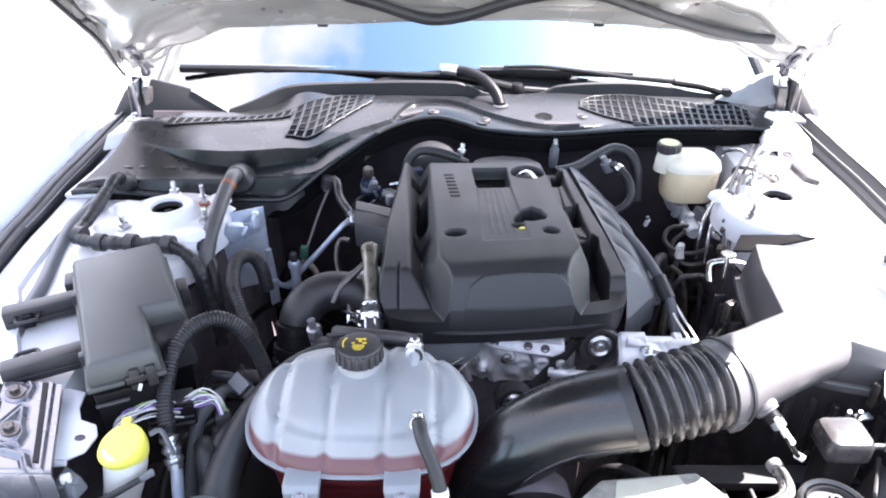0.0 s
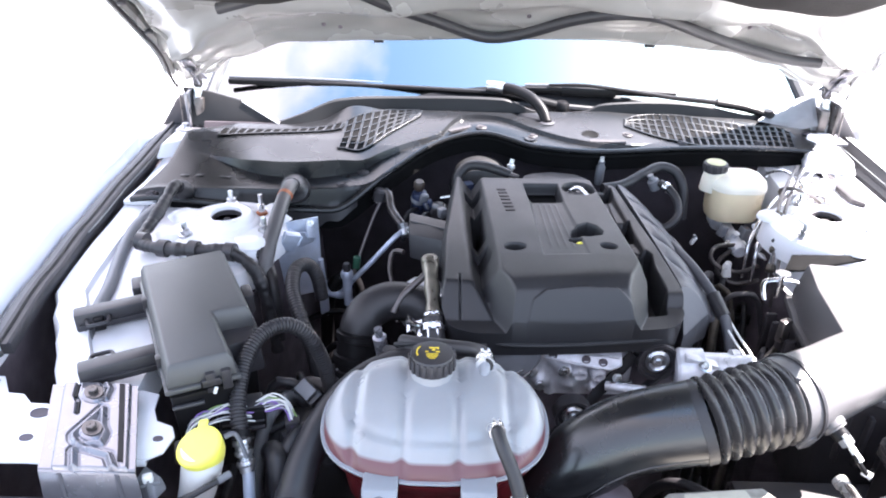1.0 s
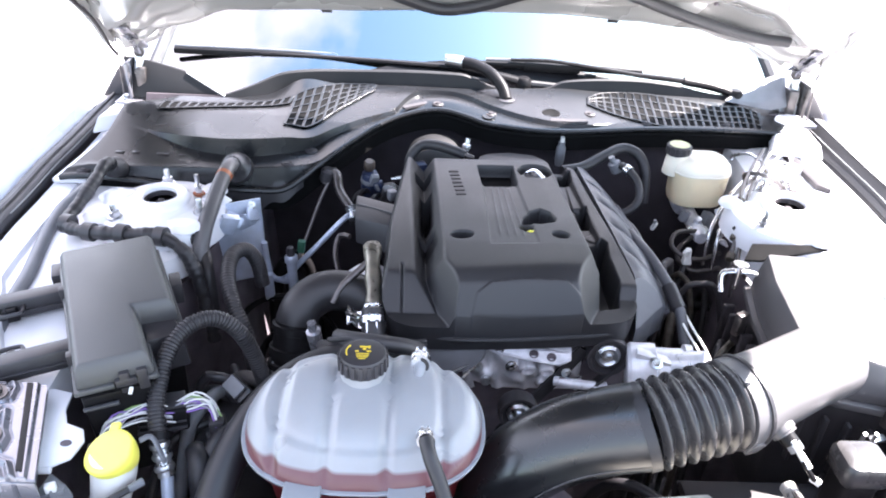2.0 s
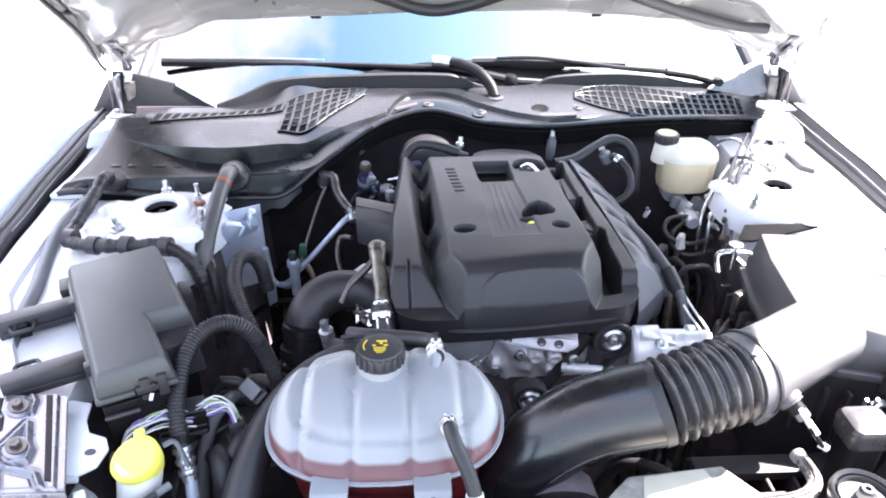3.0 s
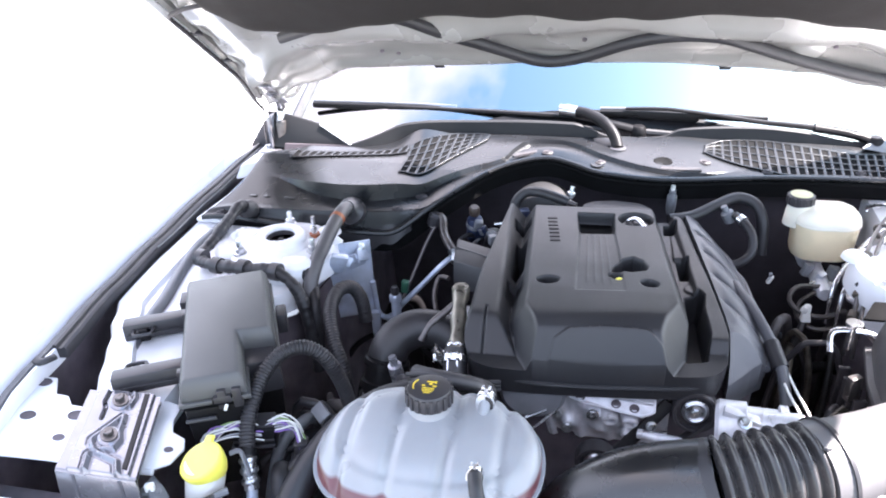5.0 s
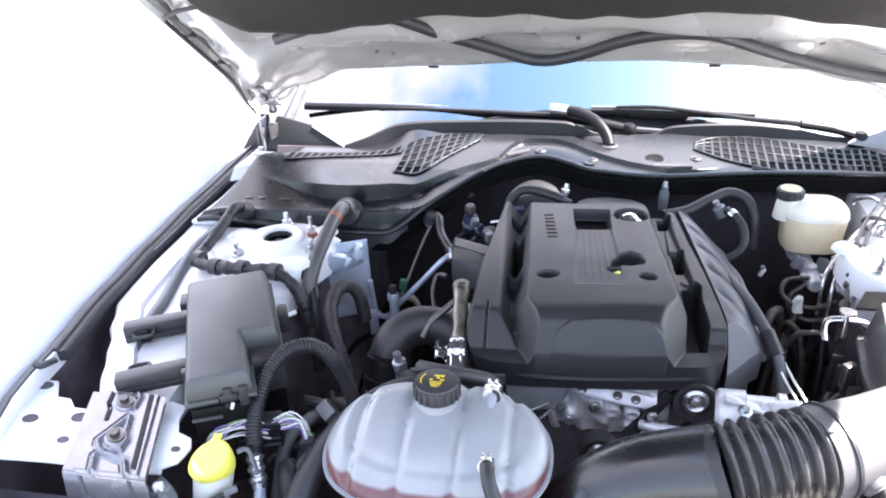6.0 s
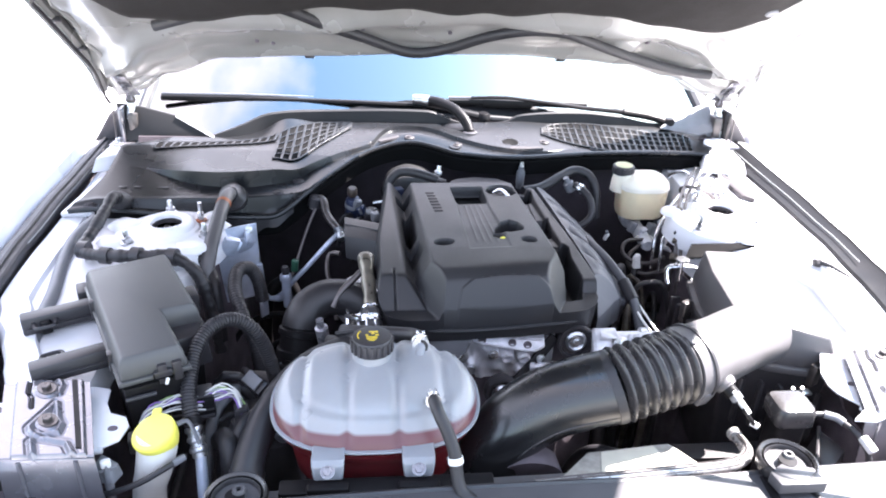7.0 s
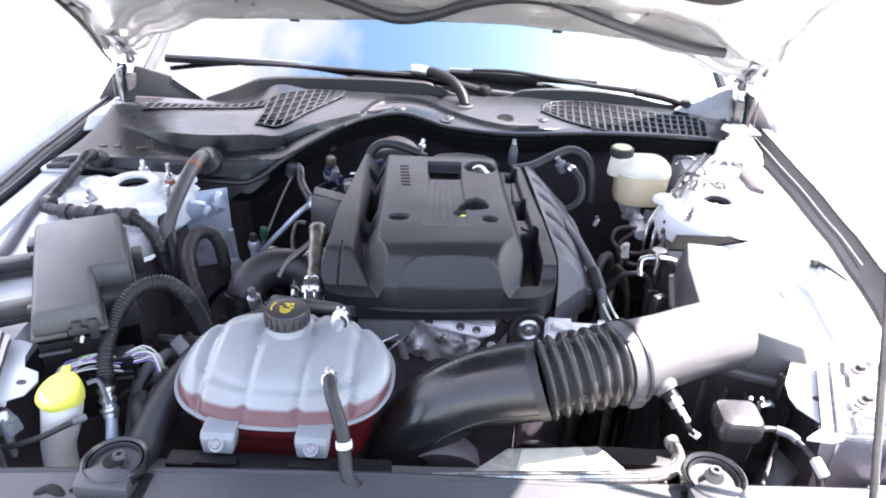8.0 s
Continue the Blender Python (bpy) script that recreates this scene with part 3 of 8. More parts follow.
def hood():
    t = thing("car_hood", hood_at(CX, 0), "raised white hood with dark sound liner and rubber seal", "car hood")

    def width(s):
        return 0.748 - 0.02 * s - 0.07 * max(0, s - 0.5) ** 2 + 0.036 * smoothstep((0.2 - s) / 0.26)

    def under(u, v):
        w = (2 * u - 1)
        s0 = HOOD_REAR(CX + w * 0.742)
        s = s0 + (HOOD_FRONT - 0.14 * w * w - s0) * v ** 1.5
        x = CX + w * width(max(s, 0))
        h = 0.0
        # raised frame along the rear edge and the sides, with a pressed channel between
        d = s - s0
        h += 0.022 * math.exp(-((d - 0.165) / 0.032) ** 2) * (1 - 0.35 * math.cos(9 * w))
        h += 0.008 * math.exp(-((d - 0.075) / 0.018) ** 2) * (0.5 + 0.5 * math.sin(7 * w + 1.0))
        h += 0.010 * math.exp(-((d - 0.02) / 0.02) ** 2)
        side = (1 - abs(w)) * 0.74
        h += 0.013 * math.exp(-((side - 0.09) / 0.030) ** 2) * min(1, d / 0.1)
        h += 0.010 * math.exp(-((side - 0.035) / 0.012) ** 2) * (1 + 0.5 * math.sin(45 * s))
        h -= 0.02 * math.exp(-((side) / 0.02) ** 2)
        h += 0.004 * math.sin(31 * x + 4 * s) * math.exp(-((d - 0.12) / 0.07) ** 2)
        return hood_at(x, s, h)

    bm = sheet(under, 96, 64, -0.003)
    part("inner_panel", bm, UNDER, t, "white painted inner panel, toned grey for its shade")

    def skin(u, v):
        w = (2 * u - 1)
        s0 = HOOD_REAR(CX + w * 0.742) - 0.012
        s = s0 + (HOOD_FRONT + 0.02 - 0.14 * w * w - s0) * v
        x = CX + w * (width(max(s, 0)) + 0.012)
        return hood_at(x, s, -0.03 - 0.035 * (1 - w * w))

    part("outer_skin", sheet(skin, 40, 40, 0.002), PAINT, t)
    # folded edges along the sides and the rear
    for sgn in (-1, 1):
        pts = [hood_at(CX + sgn * (width(s) + 0.008), s, -0.012) for s in np.linspace(0.0, 1.15, 16)]
        # right-hand hem in white paint stands in for its overexposure
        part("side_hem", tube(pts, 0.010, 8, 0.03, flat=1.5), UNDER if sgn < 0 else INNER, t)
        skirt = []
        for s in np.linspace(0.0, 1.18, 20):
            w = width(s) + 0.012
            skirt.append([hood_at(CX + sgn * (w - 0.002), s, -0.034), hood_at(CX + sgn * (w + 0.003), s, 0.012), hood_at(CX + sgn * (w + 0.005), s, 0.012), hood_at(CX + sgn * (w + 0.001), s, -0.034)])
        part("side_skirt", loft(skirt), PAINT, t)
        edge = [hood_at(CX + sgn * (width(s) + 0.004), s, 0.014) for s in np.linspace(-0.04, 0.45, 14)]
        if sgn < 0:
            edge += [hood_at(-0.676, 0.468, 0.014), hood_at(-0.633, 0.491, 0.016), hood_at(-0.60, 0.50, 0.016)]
        # right strip coloured white, as strong sun burns it out
        part("side_seal", tube(edge, 0.0040, 8, 0.012), DEEPSEAL if sgn < 0 else INNER, t, "thin rubber edge strip, whitened on the sunlit side")
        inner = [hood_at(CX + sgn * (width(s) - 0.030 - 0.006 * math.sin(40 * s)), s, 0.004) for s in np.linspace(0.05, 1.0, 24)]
        # crimp on the right also carries the sun's whiteness in its paint
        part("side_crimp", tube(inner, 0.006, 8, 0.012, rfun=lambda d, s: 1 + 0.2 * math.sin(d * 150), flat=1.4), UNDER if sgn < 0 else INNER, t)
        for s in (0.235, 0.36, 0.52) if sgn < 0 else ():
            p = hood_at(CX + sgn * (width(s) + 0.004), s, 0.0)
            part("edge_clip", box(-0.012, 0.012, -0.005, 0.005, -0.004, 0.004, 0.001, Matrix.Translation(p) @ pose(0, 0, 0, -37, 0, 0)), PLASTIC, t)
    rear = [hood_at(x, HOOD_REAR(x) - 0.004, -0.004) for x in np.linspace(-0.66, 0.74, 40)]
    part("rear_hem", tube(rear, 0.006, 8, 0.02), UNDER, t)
    # sound liner, a thick felt mat with a wavy lower edge
    edge = table([(-0.60, 0.64), (-0.585, 0.49), (-0.53, 0.430), (-0.42, 0.420), (-0.30, 0.455), (-0.18, 0.486), (-0.1, 0.474), (-0.04, 0.484), (0.047, 0.466), (0.10, 0.478), (0.154, 0.466), (0.24, 0.480), (0.33, 0.470), (0.44, 0.440), (0.565, 0.412), (0.63, 0.455), (0.665, 0.525), (0.68, 0.64)])

    def mat(u, v):
        x = -0.598 + 1.276 * u
        s0 = edge(x)
        puff = min(1, 14 * v) ** 0.5 * min(1, 14 * min(u, 1 - u) + 0.25)
        return hood_at(x, s0 + (1.18 - s0) * v ** 1.4, 0.016 + 0.014 * puff + 0.003 * math.sin(17 * x) * math.sin(11 * v))

    part("sound_liner", sheet(mat, 90, 40, -0.008), LINER, t, "dark felt sound liner")
    for x, s in ((-0.11, 0.486), (0.10, 0.486), (0.40, 0.462), (-0.40, 0.435)):
        part("liner_clip", box(-0.016, 0.016, -0.009, 0.009, -0.004, 0.004, 0.002, Matrix.Translation(hood_at(x, s, 0.028)) @ pose(0, 0, 0, -37, 0, 0)), PLASTIC, t)
    m = along(hood_at(0.630, 0.500, 0.031), hood_at(0.630, 0.500, 0.10))
    part("liner_hole", lathe([(0, 0.0), (0.011, 0.0), (0.012, 0.003), (0.009, 0.005), (0, 0.004)], m, 20), GREYPL, t, "pale round hole plug")
    # the wavy rubber seal
    seal = [(-0.505, 0.384), (-0.42, 0.428), (-0.33, 0.466), (-0.263, 0.462), (-0.19, 0.400), (-0.115, 0.347), (-0.05, 0.296), (-0.010, 0.283), (0.03, 0.295), (0.065, 0.316), (0.125, 0.362), (0.195, 0.390), (0.267, 0.386), (0.318, 0.358), (0.388, 0.312), (0.483, 0.257), (0.585, 0.208), (0.660, 0.190)]
    pts = [hood_at(x, s, 0.022) for x, s in seal]
    sl = part("hood_seal", tube(pts, 0.0080, 10, 0.01, flat=1.3), RUBBER, t, "wavy black rubber bulb seal")
    part("seal_rib", tube([p + Vector((0, -0.004, -0.006)) for p in pts], 0.003, 6, 0.012), RUBBER, sl)
    # small holes, dimples and stops on the frame
    for x, s in ((-0.30, 0.30), (-0.33, 0.31), (0.05, 0.36), (0.2, 0.40), (0.30, 0.395), (0.46, 0.33), (-0.12, 0.37)):
        m = along(hood_at(x, s, 0.012), hood_at(x, s, 0.1))
        part("small_plug", lathe([(0, 0), (0.004, 0), (0.004, 0.004), (0, 0.005)], m, 10), DARK, t)
    for x in (-0.235, 0.305):
        s = HOOD_REAR(x)
        part("rubber_stop", box(-0.010, 0.010, -0.006, 0.006, -0.003, 0.006, 0.001, Matrix.Translation(hood_at(x, s - 0.002, 0.006)) @ pose(0, 0, 0, -37, 0, 0)), RUBBER, t)
    m = along(hood_at(0.42, 0.30, 0.004), hood_at(0.42, 0.30, 0.1))
    part("round_pad", lathe([(0, 0.012), (0.018, 0.012), (0.026, 0.009), (0.034, 0.002), (0.036, 0)], m, 28), UNDER, t)
    return t


def hinge(sgn, hood_thing):
    """A hinge under the hood, and the rubber flap behind it."""
    x = CX + sgn * 0.745
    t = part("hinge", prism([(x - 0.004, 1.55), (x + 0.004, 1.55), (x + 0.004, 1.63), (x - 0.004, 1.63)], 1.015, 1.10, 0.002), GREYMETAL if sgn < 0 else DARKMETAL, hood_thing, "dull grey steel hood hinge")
    part("base_plate", box(x - 0.03, x + 0.03, 1.53, 1.64, 1.012, 1.020, 0.002), GREYMETAL, t)
    part("pivot_pin", lathe([(0.0, 0.010), (0.006, 0.010), (0.007, 0.006), (0.011, 0.005), (0.012, -0.006)], along((x - sgn * 0.016, 1.598, 1.112), (x - sgn * 0.030, 1.55, 1.112)), 16), DARKMETAL, t)
    part("link", tube([(x - sgn * 0.020, 1.566, 1.022), (x - sgn * 0.016, 1.575, 1.060), (x - sgn * 0.022, 1.585, 1.105)], 0.010, 8, 0.006, flat=0.5), STEEL, t)
    a = [Vector((x - sgn * 0.008, 1.57, 1.03)), Vector((x - sgn * 0.012, 1.60, 1.09)), Vector((x - sgn * 0.02, 1.575, 1.13)), Vector((x - sgn * 0.03, 1.52, 1.165))]
    part("arm", tube(a, 0.008, 8, 0.01, flat=0.5), GREYMETAL, t)
    part("upper_leaf", box(-0.014, 0.014, -0.11, 0.0, -0.003, 0.003, 0.0015, Matrix.Translation((x - sgn * 0.03, 1.59, 1.125)) @ pose(0, 0, 0, -37, 0, 0)), GREYMETAL, t)
    bolt((x - sgn * 0.012, 1.60, 1.085), (-sgn, 0, 0), 0.008, DARKMETAL, t)
    bolt((x - 0.012, 1.555, 1.02), (0, 0, 1), 0.008, STEEL, t)
    bolt((x + 0.012, 1.61, 1.02), (0, 0, 1), 0.008, STEEL, t)
    part("bracket_plate", prism([(x - sgn * 0.014, 1.56), (x - sgn * 0.034, 1.565), (x - sgn * 0.034, 1.60), (x - sgn * 0.014, 1.60)], 1.02, 1.085, 0.003), DARKMETAL, t)
    x += sgn * 0.030
    rub = thing("rubber_flap", (x, 1.6, 1.0), "black rubber flap at the rear corner of the wing", "rubber flap", "corner flaps")
    part("flap", loft([[Vector((x + sgn * a, y, z)) for a, y, z in ((0.0, 1.60, 1.00), (0.06, 1.60, 1.00), (0.07, 1.66, 1.0), (0.0, 1.66, 1.0))], [Vector((x + sgn * a, y, z)) for a, y, z in ((-0.02, 1.63, 1.085), (0.025, 1.63, 1.06), (0.03, 1.66, 1.06), (-0.02, 1.66, 1.09))]], 0.006), DEEPSEAL, rub)
    part("tether", tube([(x - sgn * 0.012, 1.575, 1.15), (x - sgn * 0.010, 1.57, 1.08), (x - sgn * 0.008, 1.565, 1.01)], 0.0018, 6), DARKMETAL, rub)
    return t


HOOD = hood()
hinge(-1, HOOD)
hinge(1, HOOD)


# ---------------------------------------------------------------- windscreen, dash and body behind
def windscreen():
    t = thing("windscreen", (CX, 1.65, 1.06), "raked glass windscreen reflecting a blue cloudy sky", "windscreen")

    def f(u, v):
        w = 2 * u - 1
        v -= 0.20 * w * w * (1 - v)
        return Vector((CX + w * (0.74 - 0.10 * v), 1.60 + 0.115 * w * w + 0.80 * v, 1.055 + 0.02 * (1 - w * w) + 0.44 * v + 0.03 * v * (1 - v)))
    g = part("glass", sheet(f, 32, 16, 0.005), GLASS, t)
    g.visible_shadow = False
    part("frit_band", sheet(lambda u, v: f(0.33 + 0.46 * u, 0.004 + (0.010 + 0.042 * math.sin(math.pi * u) ** 0.5) * v) + Vector((0, -0.003, 0.0055)), 40, 4, 0.002), WIPER, t, "black printed edge band")
    rim = [f(u, 0.0) + Vector((0, -0.004, 0.0)) for u in np.linspace(0, 1, 20)]
    part("lower_moulding", tube(rim, 0.008, 8, 0.02), RUBBER, t)
    for u in (0.0, 1.0):
        part("side_moulding", tube([f(u, v) for v in np.linspace(0, 1, 8)], 0.014, 8, 0.03), RUBBER, t)
    return t


windscreen()
d = thing("dashboard", (CX, 2.0, 0.98), "grey soft dashboard behind the windscreen", "dashboard")
part("dash_top", sheet(lambda u, v: Vector((CX + (2 * u - 1) * 0.70, 1.72 + 0.16 * (2 * u - 1) ** 2 + 0.50 * v, 1.045 + 0.03 * math.sin(3 * v))), 24, 10, 0.02), DASH, d)
part("demister_surround", loft([ring(rounded(-0.11, 0.16, 1.86, 1.98, 0.03), 1.075), ring(rounded(-0.105, 0.155, 1.865, 1.975, 0.03), 1.10)], 0.003), DASH, d)
# white tube laid on the dash to paint a reflection in the windscreen
part("vent_reflection", tube([(x, y, 1.101) for x, y in [(-0.096, 1.735), (-0.097, 1.86), (-0.085, 1.895), (-0.05, 1.902), (0.045, 1.908), (0.14, 1.922), (0.17, 1.915), (0.184, 1.88), (0.188, 1.76)]], 0.0035, 8, 0.02), WHITEPL, d, "pale line painting the dash vent's reflection in the glass")
part("demister_grille", box(-0.09, 0.14, 1.88, 1.96, 1.10, 1.104, 0.001), DARK, d)
body = thing("car_cabin", (CX, 2.6, 0.3), "white car cabin with roof behind the windscreen", "car body")
part("roof", sheet(lambda u, v: Vector((CX + (2 * u - 1) * 0.62, 2.40 + 1.4 * v, 1.50 + 0.05 * math.sin(math.pi * v * 0.8) - 0.05 * (2 * u - 1) ** 2)), 16, 16, 0.02), PAINT, body)
for sgn in (-1, 1):
    part("pillar", tube([(CX + sgn * 0.765, 1.80, 1.03), (CX + sgn * 0.70, 2.2, 1.30), (CX + sgn * 0.63, 2.5, 1.48)], 0.035, 10, 0.04), PAINT, body)
    part("door_skin", box(CX + sgn * 0.86 - 0.03, CX + sgn * 0.86 + 0.03, 2.0, 3.6, 0.3, 1.02, 0.02), PAINT, body)
part("rear_wall", box(CX - 0.8, CX + 0.8, 3.5, 3.6, 0.3, 1.5, 0.02), DASH, body)
part("cabin_floor", box(CX - 0.8, CX + 0.8, 1.6, 3.5, 0.3, 0.34, 0.0), DARK, body)


# ---------------------------------------------------------------- cowl
COWL_FRONT = curve_table([(-0.72, 1.205, 1.000), (-0.655, 1.213, 1.004), (-0.477, 1.212, 0.990), (-0.34, 1.222, 0.980), (-0.296, 1.232, 0.982), (-0.228, 1.285, 1.020), (-0.139, 1.395, 1.045), (-0.07, 1.443, 1.056), (-0.011, 1.453, 1.060), (0.04, 1.435, 1.055), (0.087, 1.408, 1.050), (0.214, 1.392, 1.046), (0.409, 1.435, 1.040), (0.58, 1.468, 1.030), (0.70, 1.492, 1.018), (0.76, 1.50, 1.01)])
COWL_REAR = curve_table([(-0.72, 1.44, 1.045), (-0.593, 1.482, 1.050), (-0.45, 1.485, 1.056), (-0.33, 1.52, 1.062), (-0.156, 1.548, 1.068), (0.07, 1.545, 1.068), (0.30, 1.575, 1.066), (0.594, 1.575, 1.058), (0.72, 1.58, 1.045), (0.76, 1.58, 1.04)])


# the pressed step that runs across the cowl: where it lies, and how high it is
STEP = curve_table([(-0.66, 1.375, 0.0), (-0.585, 1.345, 0.002), (-0.53, 1.322, 0.014), (-0.479, 1.302, 0.026), (-0.42, 1.290, 0.031), (-0.36, 1.290, 0.034), (-0.31, 1.308, 0.030), (-0.27, 1.332, 0.022), (-0.235, 1.362, 0.015), (-0.175, 1.405, 0.010), (-0.112, 1.440, 0.009), (-0.085, 1.490, 0.009), (-0.060, 1.522, 0.009), (0.003, 1.524, 0.009), (0.045, 1.500, 0.009), (0.089, 1.468, 0.009), (0.19, 1.425, 0.009), (0.27, 1.415, 0.008), (0.32, 1.43, 0.003), (0.36, 1.45, 0.0), (0.75, 1.52, 0.0)])


def cowl_top(x, v):
    """A place on the cowl, v from its front edge (0) to its rear (1)."""
    y0, z0 = COWL_FRONT(x)
    y1, z1 = COWL_REAR(x)
    y = y0 + (y1 - y0) * v
    z = z0 + (z1 - z0) * v
    ys, high = STEP(x)
    up = min(1, max(0, (y - ys) / 0.005 + 1))
    boxed = 1 / (1 + math.exp((x + 0.27 + 0.10 * (v - 0.3)) / 0.016))         # the deep cover over the fan, on one side
    if boxed > 0.003:
        edge = min(1, max(0, (x + 0.715) / 0.06))
        rise = smoothstep((y - y0 - 0.010) / 0.010)
        goal = z0 + (1.016 + 0.03 * (y - 1.25) - z0) * rise + (0.034 - high) * min(1, max(0, (y - y0 - 0.03) / 0.19)) * rise
        goal = min(goal, z1) if v > 0.9 else goal
        z += boxed * edge * (goal - z)
    z += high * (up - 0.5 * smoothstep((x + 0.31) / 0.12))
    # a gentle hollow near the engine arch
    z += 0.008 * math.exp(-((x - 0.0) / 0.12) ** 2) * math.sin(math.pi * min(1, v * 1.2))
    return Vector((x, y, z))


def cowl_v(x, y):
    y0, y1 = COWL_FRONT(x)[0], COWL_REAR(x)[0]
    return min(0.985, max(0.0, (y - y0) / (y1 - y0)))


def cowl_rows(x, j):
    """v for the row j of 90, with rows gathered at the front edge and at the step."""
    at = min(0.93, max(0.22, cowl_v(x, STEP(x)[0])))
    near = 0.0051 / (COWL_REAR(x)[0] - COWL_FRONT(x)[0])
    marks = [(0, 0.0), (14, 0.11), (40, at - near), (48, at + 0.0002), (90, 1.0)]
    for (j0, v0), (j1, v1) in zip(marks, marks[1:]):
        if j <= j1:
            return v0 + (v1 - v0) * (j - j0) / (j1 - j0)


def cowl_panel():
    t = thing("cowl", (CX, 1.45, 1.0), "black plastic cowl panel with air grilles below the windscreen", "cowl panel")
    bm = bmesh.new()
    
    def skin(u, v):
        left = -0.705 + 0.045 * smoothstep(v * 2.6)
        x = left + (0.75 - left) * u
        return cowl_top(x, cowl_rows(x, round(v * 90)))
    sheet(skin, 240, 90, 0.003, bm)
    part("panel", bm, COWL, t, crease=27)
    # rolled front flange
    front = [Vector((x, *COWL_FRONT(x))) + Vector((0, -0.004, -0.001)) for x in np.linspace(-0.70, 0.74, 70)]
    part("front_bead", tube(front, 0.0055, 8, 0.015), COWL, t)
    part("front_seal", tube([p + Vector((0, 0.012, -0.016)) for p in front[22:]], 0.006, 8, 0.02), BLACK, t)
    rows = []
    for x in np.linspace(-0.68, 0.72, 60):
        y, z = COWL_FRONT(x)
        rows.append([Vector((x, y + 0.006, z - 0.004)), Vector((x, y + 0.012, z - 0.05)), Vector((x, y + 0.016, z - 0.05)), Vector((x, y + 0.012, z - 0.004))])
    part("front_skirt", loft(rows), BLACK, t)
    # wavy rubber apron that hangs under the cowl behind the strut tower
    hang = curve_table([(-0.46, 0.020), (-0.42, 0.034), (-0.385, 0.046), (-0.35, 0.040), (-0.325, 0.026), (-0.30, 0.022), (-0.27, 0.020)])
    rows = []
    for x in np.linspace(-0.46, -0.27, 40):
        y, z = COWL_FRONT(x)
        d = hang(x) + 0.002 * math.sin(140 * x)
        rows.append([Vector((x, y - 0.004, z - 0.004)), Vector((x, y - 0.008 + 0.003 * math.sin(90 * x), z - d)), Vector((x, y - 0.004 + 0.003 * math.sin(90 * x), z - d - 0.001)), Vector((x, y, z - 0.004))])
    part("rubber_apron", loft(rows), RUBBER, t, "wavy black rubber apron")
    # rear wall in front of the glass
    rear = curve_table([(-0.47, 1.485, 1.056, 0.004), (-0.42, 1.495, 1.058, 0.018), (-0.345, 1.525, 1.064, 0.036), (-0.20, 1.553, 1.070, 0.030), (0.03, 1.552, 1.070, 0.030), (0.07, 1.55, 1.07, 0.016), (0.11, 1.552, 1.069, 0.003), (0.22, 1.565, 1.066, 0.003), (0.26, 1.568, 1.066, 0.020), (0.40, 1.575, 1.066, 0.026), (0.50, 1.578, 1.062, 0.022), (0.60, 1.58, 1.058, 0.006), (0.70, 1.58, 1.05, 0.012)])
    rows = []
    for x in np.linspace(-0.47, 0.70, 90):
        y, z, h = rear(x)
        rows.append([Vector((x, y, z - 0.01)), Vector((x, y + 0.006, z + h * 0.9)), Vector((x, y + 0.010, z + h)), Vector((x, y + 0.016, z + h - 0.001)), Vector((x, y + 0.016, z + h - 0.006)), Vector((x, y + 0.008, z - 0.012))])
    part("rear_wall", loft(rows), COWLDARK, t, crease=20)
    # flat pressed lozenge, oval recess and ring on the middle of the cowl
    for x, y, length, wide, turn in ((-0.056, 1.472, 0.045, 0.006, 34), (0.250, 1.425, 0.040, 0.007, -2)):
        p = cowl_top(x, cowl_v(x, y))
        part("pressed_bar", loft([ring(rounded(-length, length, -wide, wide, wide * 0.9), 0.0), ring(rounded(-length * 0.97, length * 0.97, -wide * 0.7, wide * 0.7, wide * 0.6), 0.0035)]), DEEPSEAL, t).matrix_basis = Matrix.Translation(p - t.location * 0 + Vector((0, 0, -0.0008))) @ pose(0, 0, 0, 12, 0, turn)
    p = cowl_top(0.216, cowl_v(0.216, 1.452))
    # raised black disc paints the shade of an oval recess
    part("oval_recess", lathe([(0, 0.0012), (0.8, 0.0012), (0.95, 0.0022), (1.1, 0.0016), (1.15, -0.002)], Matrix.Translation(p) @ pose(0, 0, 0, 14, 0, 0) @ Matrix.Diagonal((0.017, 0.013, 1, 1)), 28), BLACK, t)
    p = cowl_top(0.085, cowl_v(0.085, 1.438))
    part("ring_stud", lathe([(0.006, 0.002), (0.010, 0.003), (0.014, 0.003), (0.0145, -0.001)], Matrix.Translation(p) @ pose(0, 0, 0, 12, 0, 0), 24), COWL, t)
    # raised shelf with lettering on the fan cover
    for i, (x, w) in enumerate(((-0.615, 0.022), (-0.585, 0.018), (-0.535, 0.03), (-0.50, 0.018))):
        p = cowl_top(x, 0.23)
        part("moulded_mark", box(-w * 0.38, w * 0.38, -0.004, 0.004, -0.0004, 0.0004, 0.0002, Matrix.Translation(p + Vector((0, 0, 0.0005))) @ pose(0, 0, 0, 0, 0, -8)), COWL, t)
    # fixing studs
    for x, v in ((-0.665, 0.05), (-0.30, 0.10), (-0.265, 0.25), (-0.02, 0.20), (0.09, 0.28), (0.30, 0.35), (0.42, 0.12), (0.60, 0.15)):
        p = cowl_top(x, v)
        m = Matrix.Translation(p)
        part("fixing_stud", lathe([(0, 0.004), (0.005, 0.004), (0.006, 0.002), (0.009, 0.003), (0.012, 0.001), (0.0125, -0.002)], m, 18), DEEPSEAL, t)
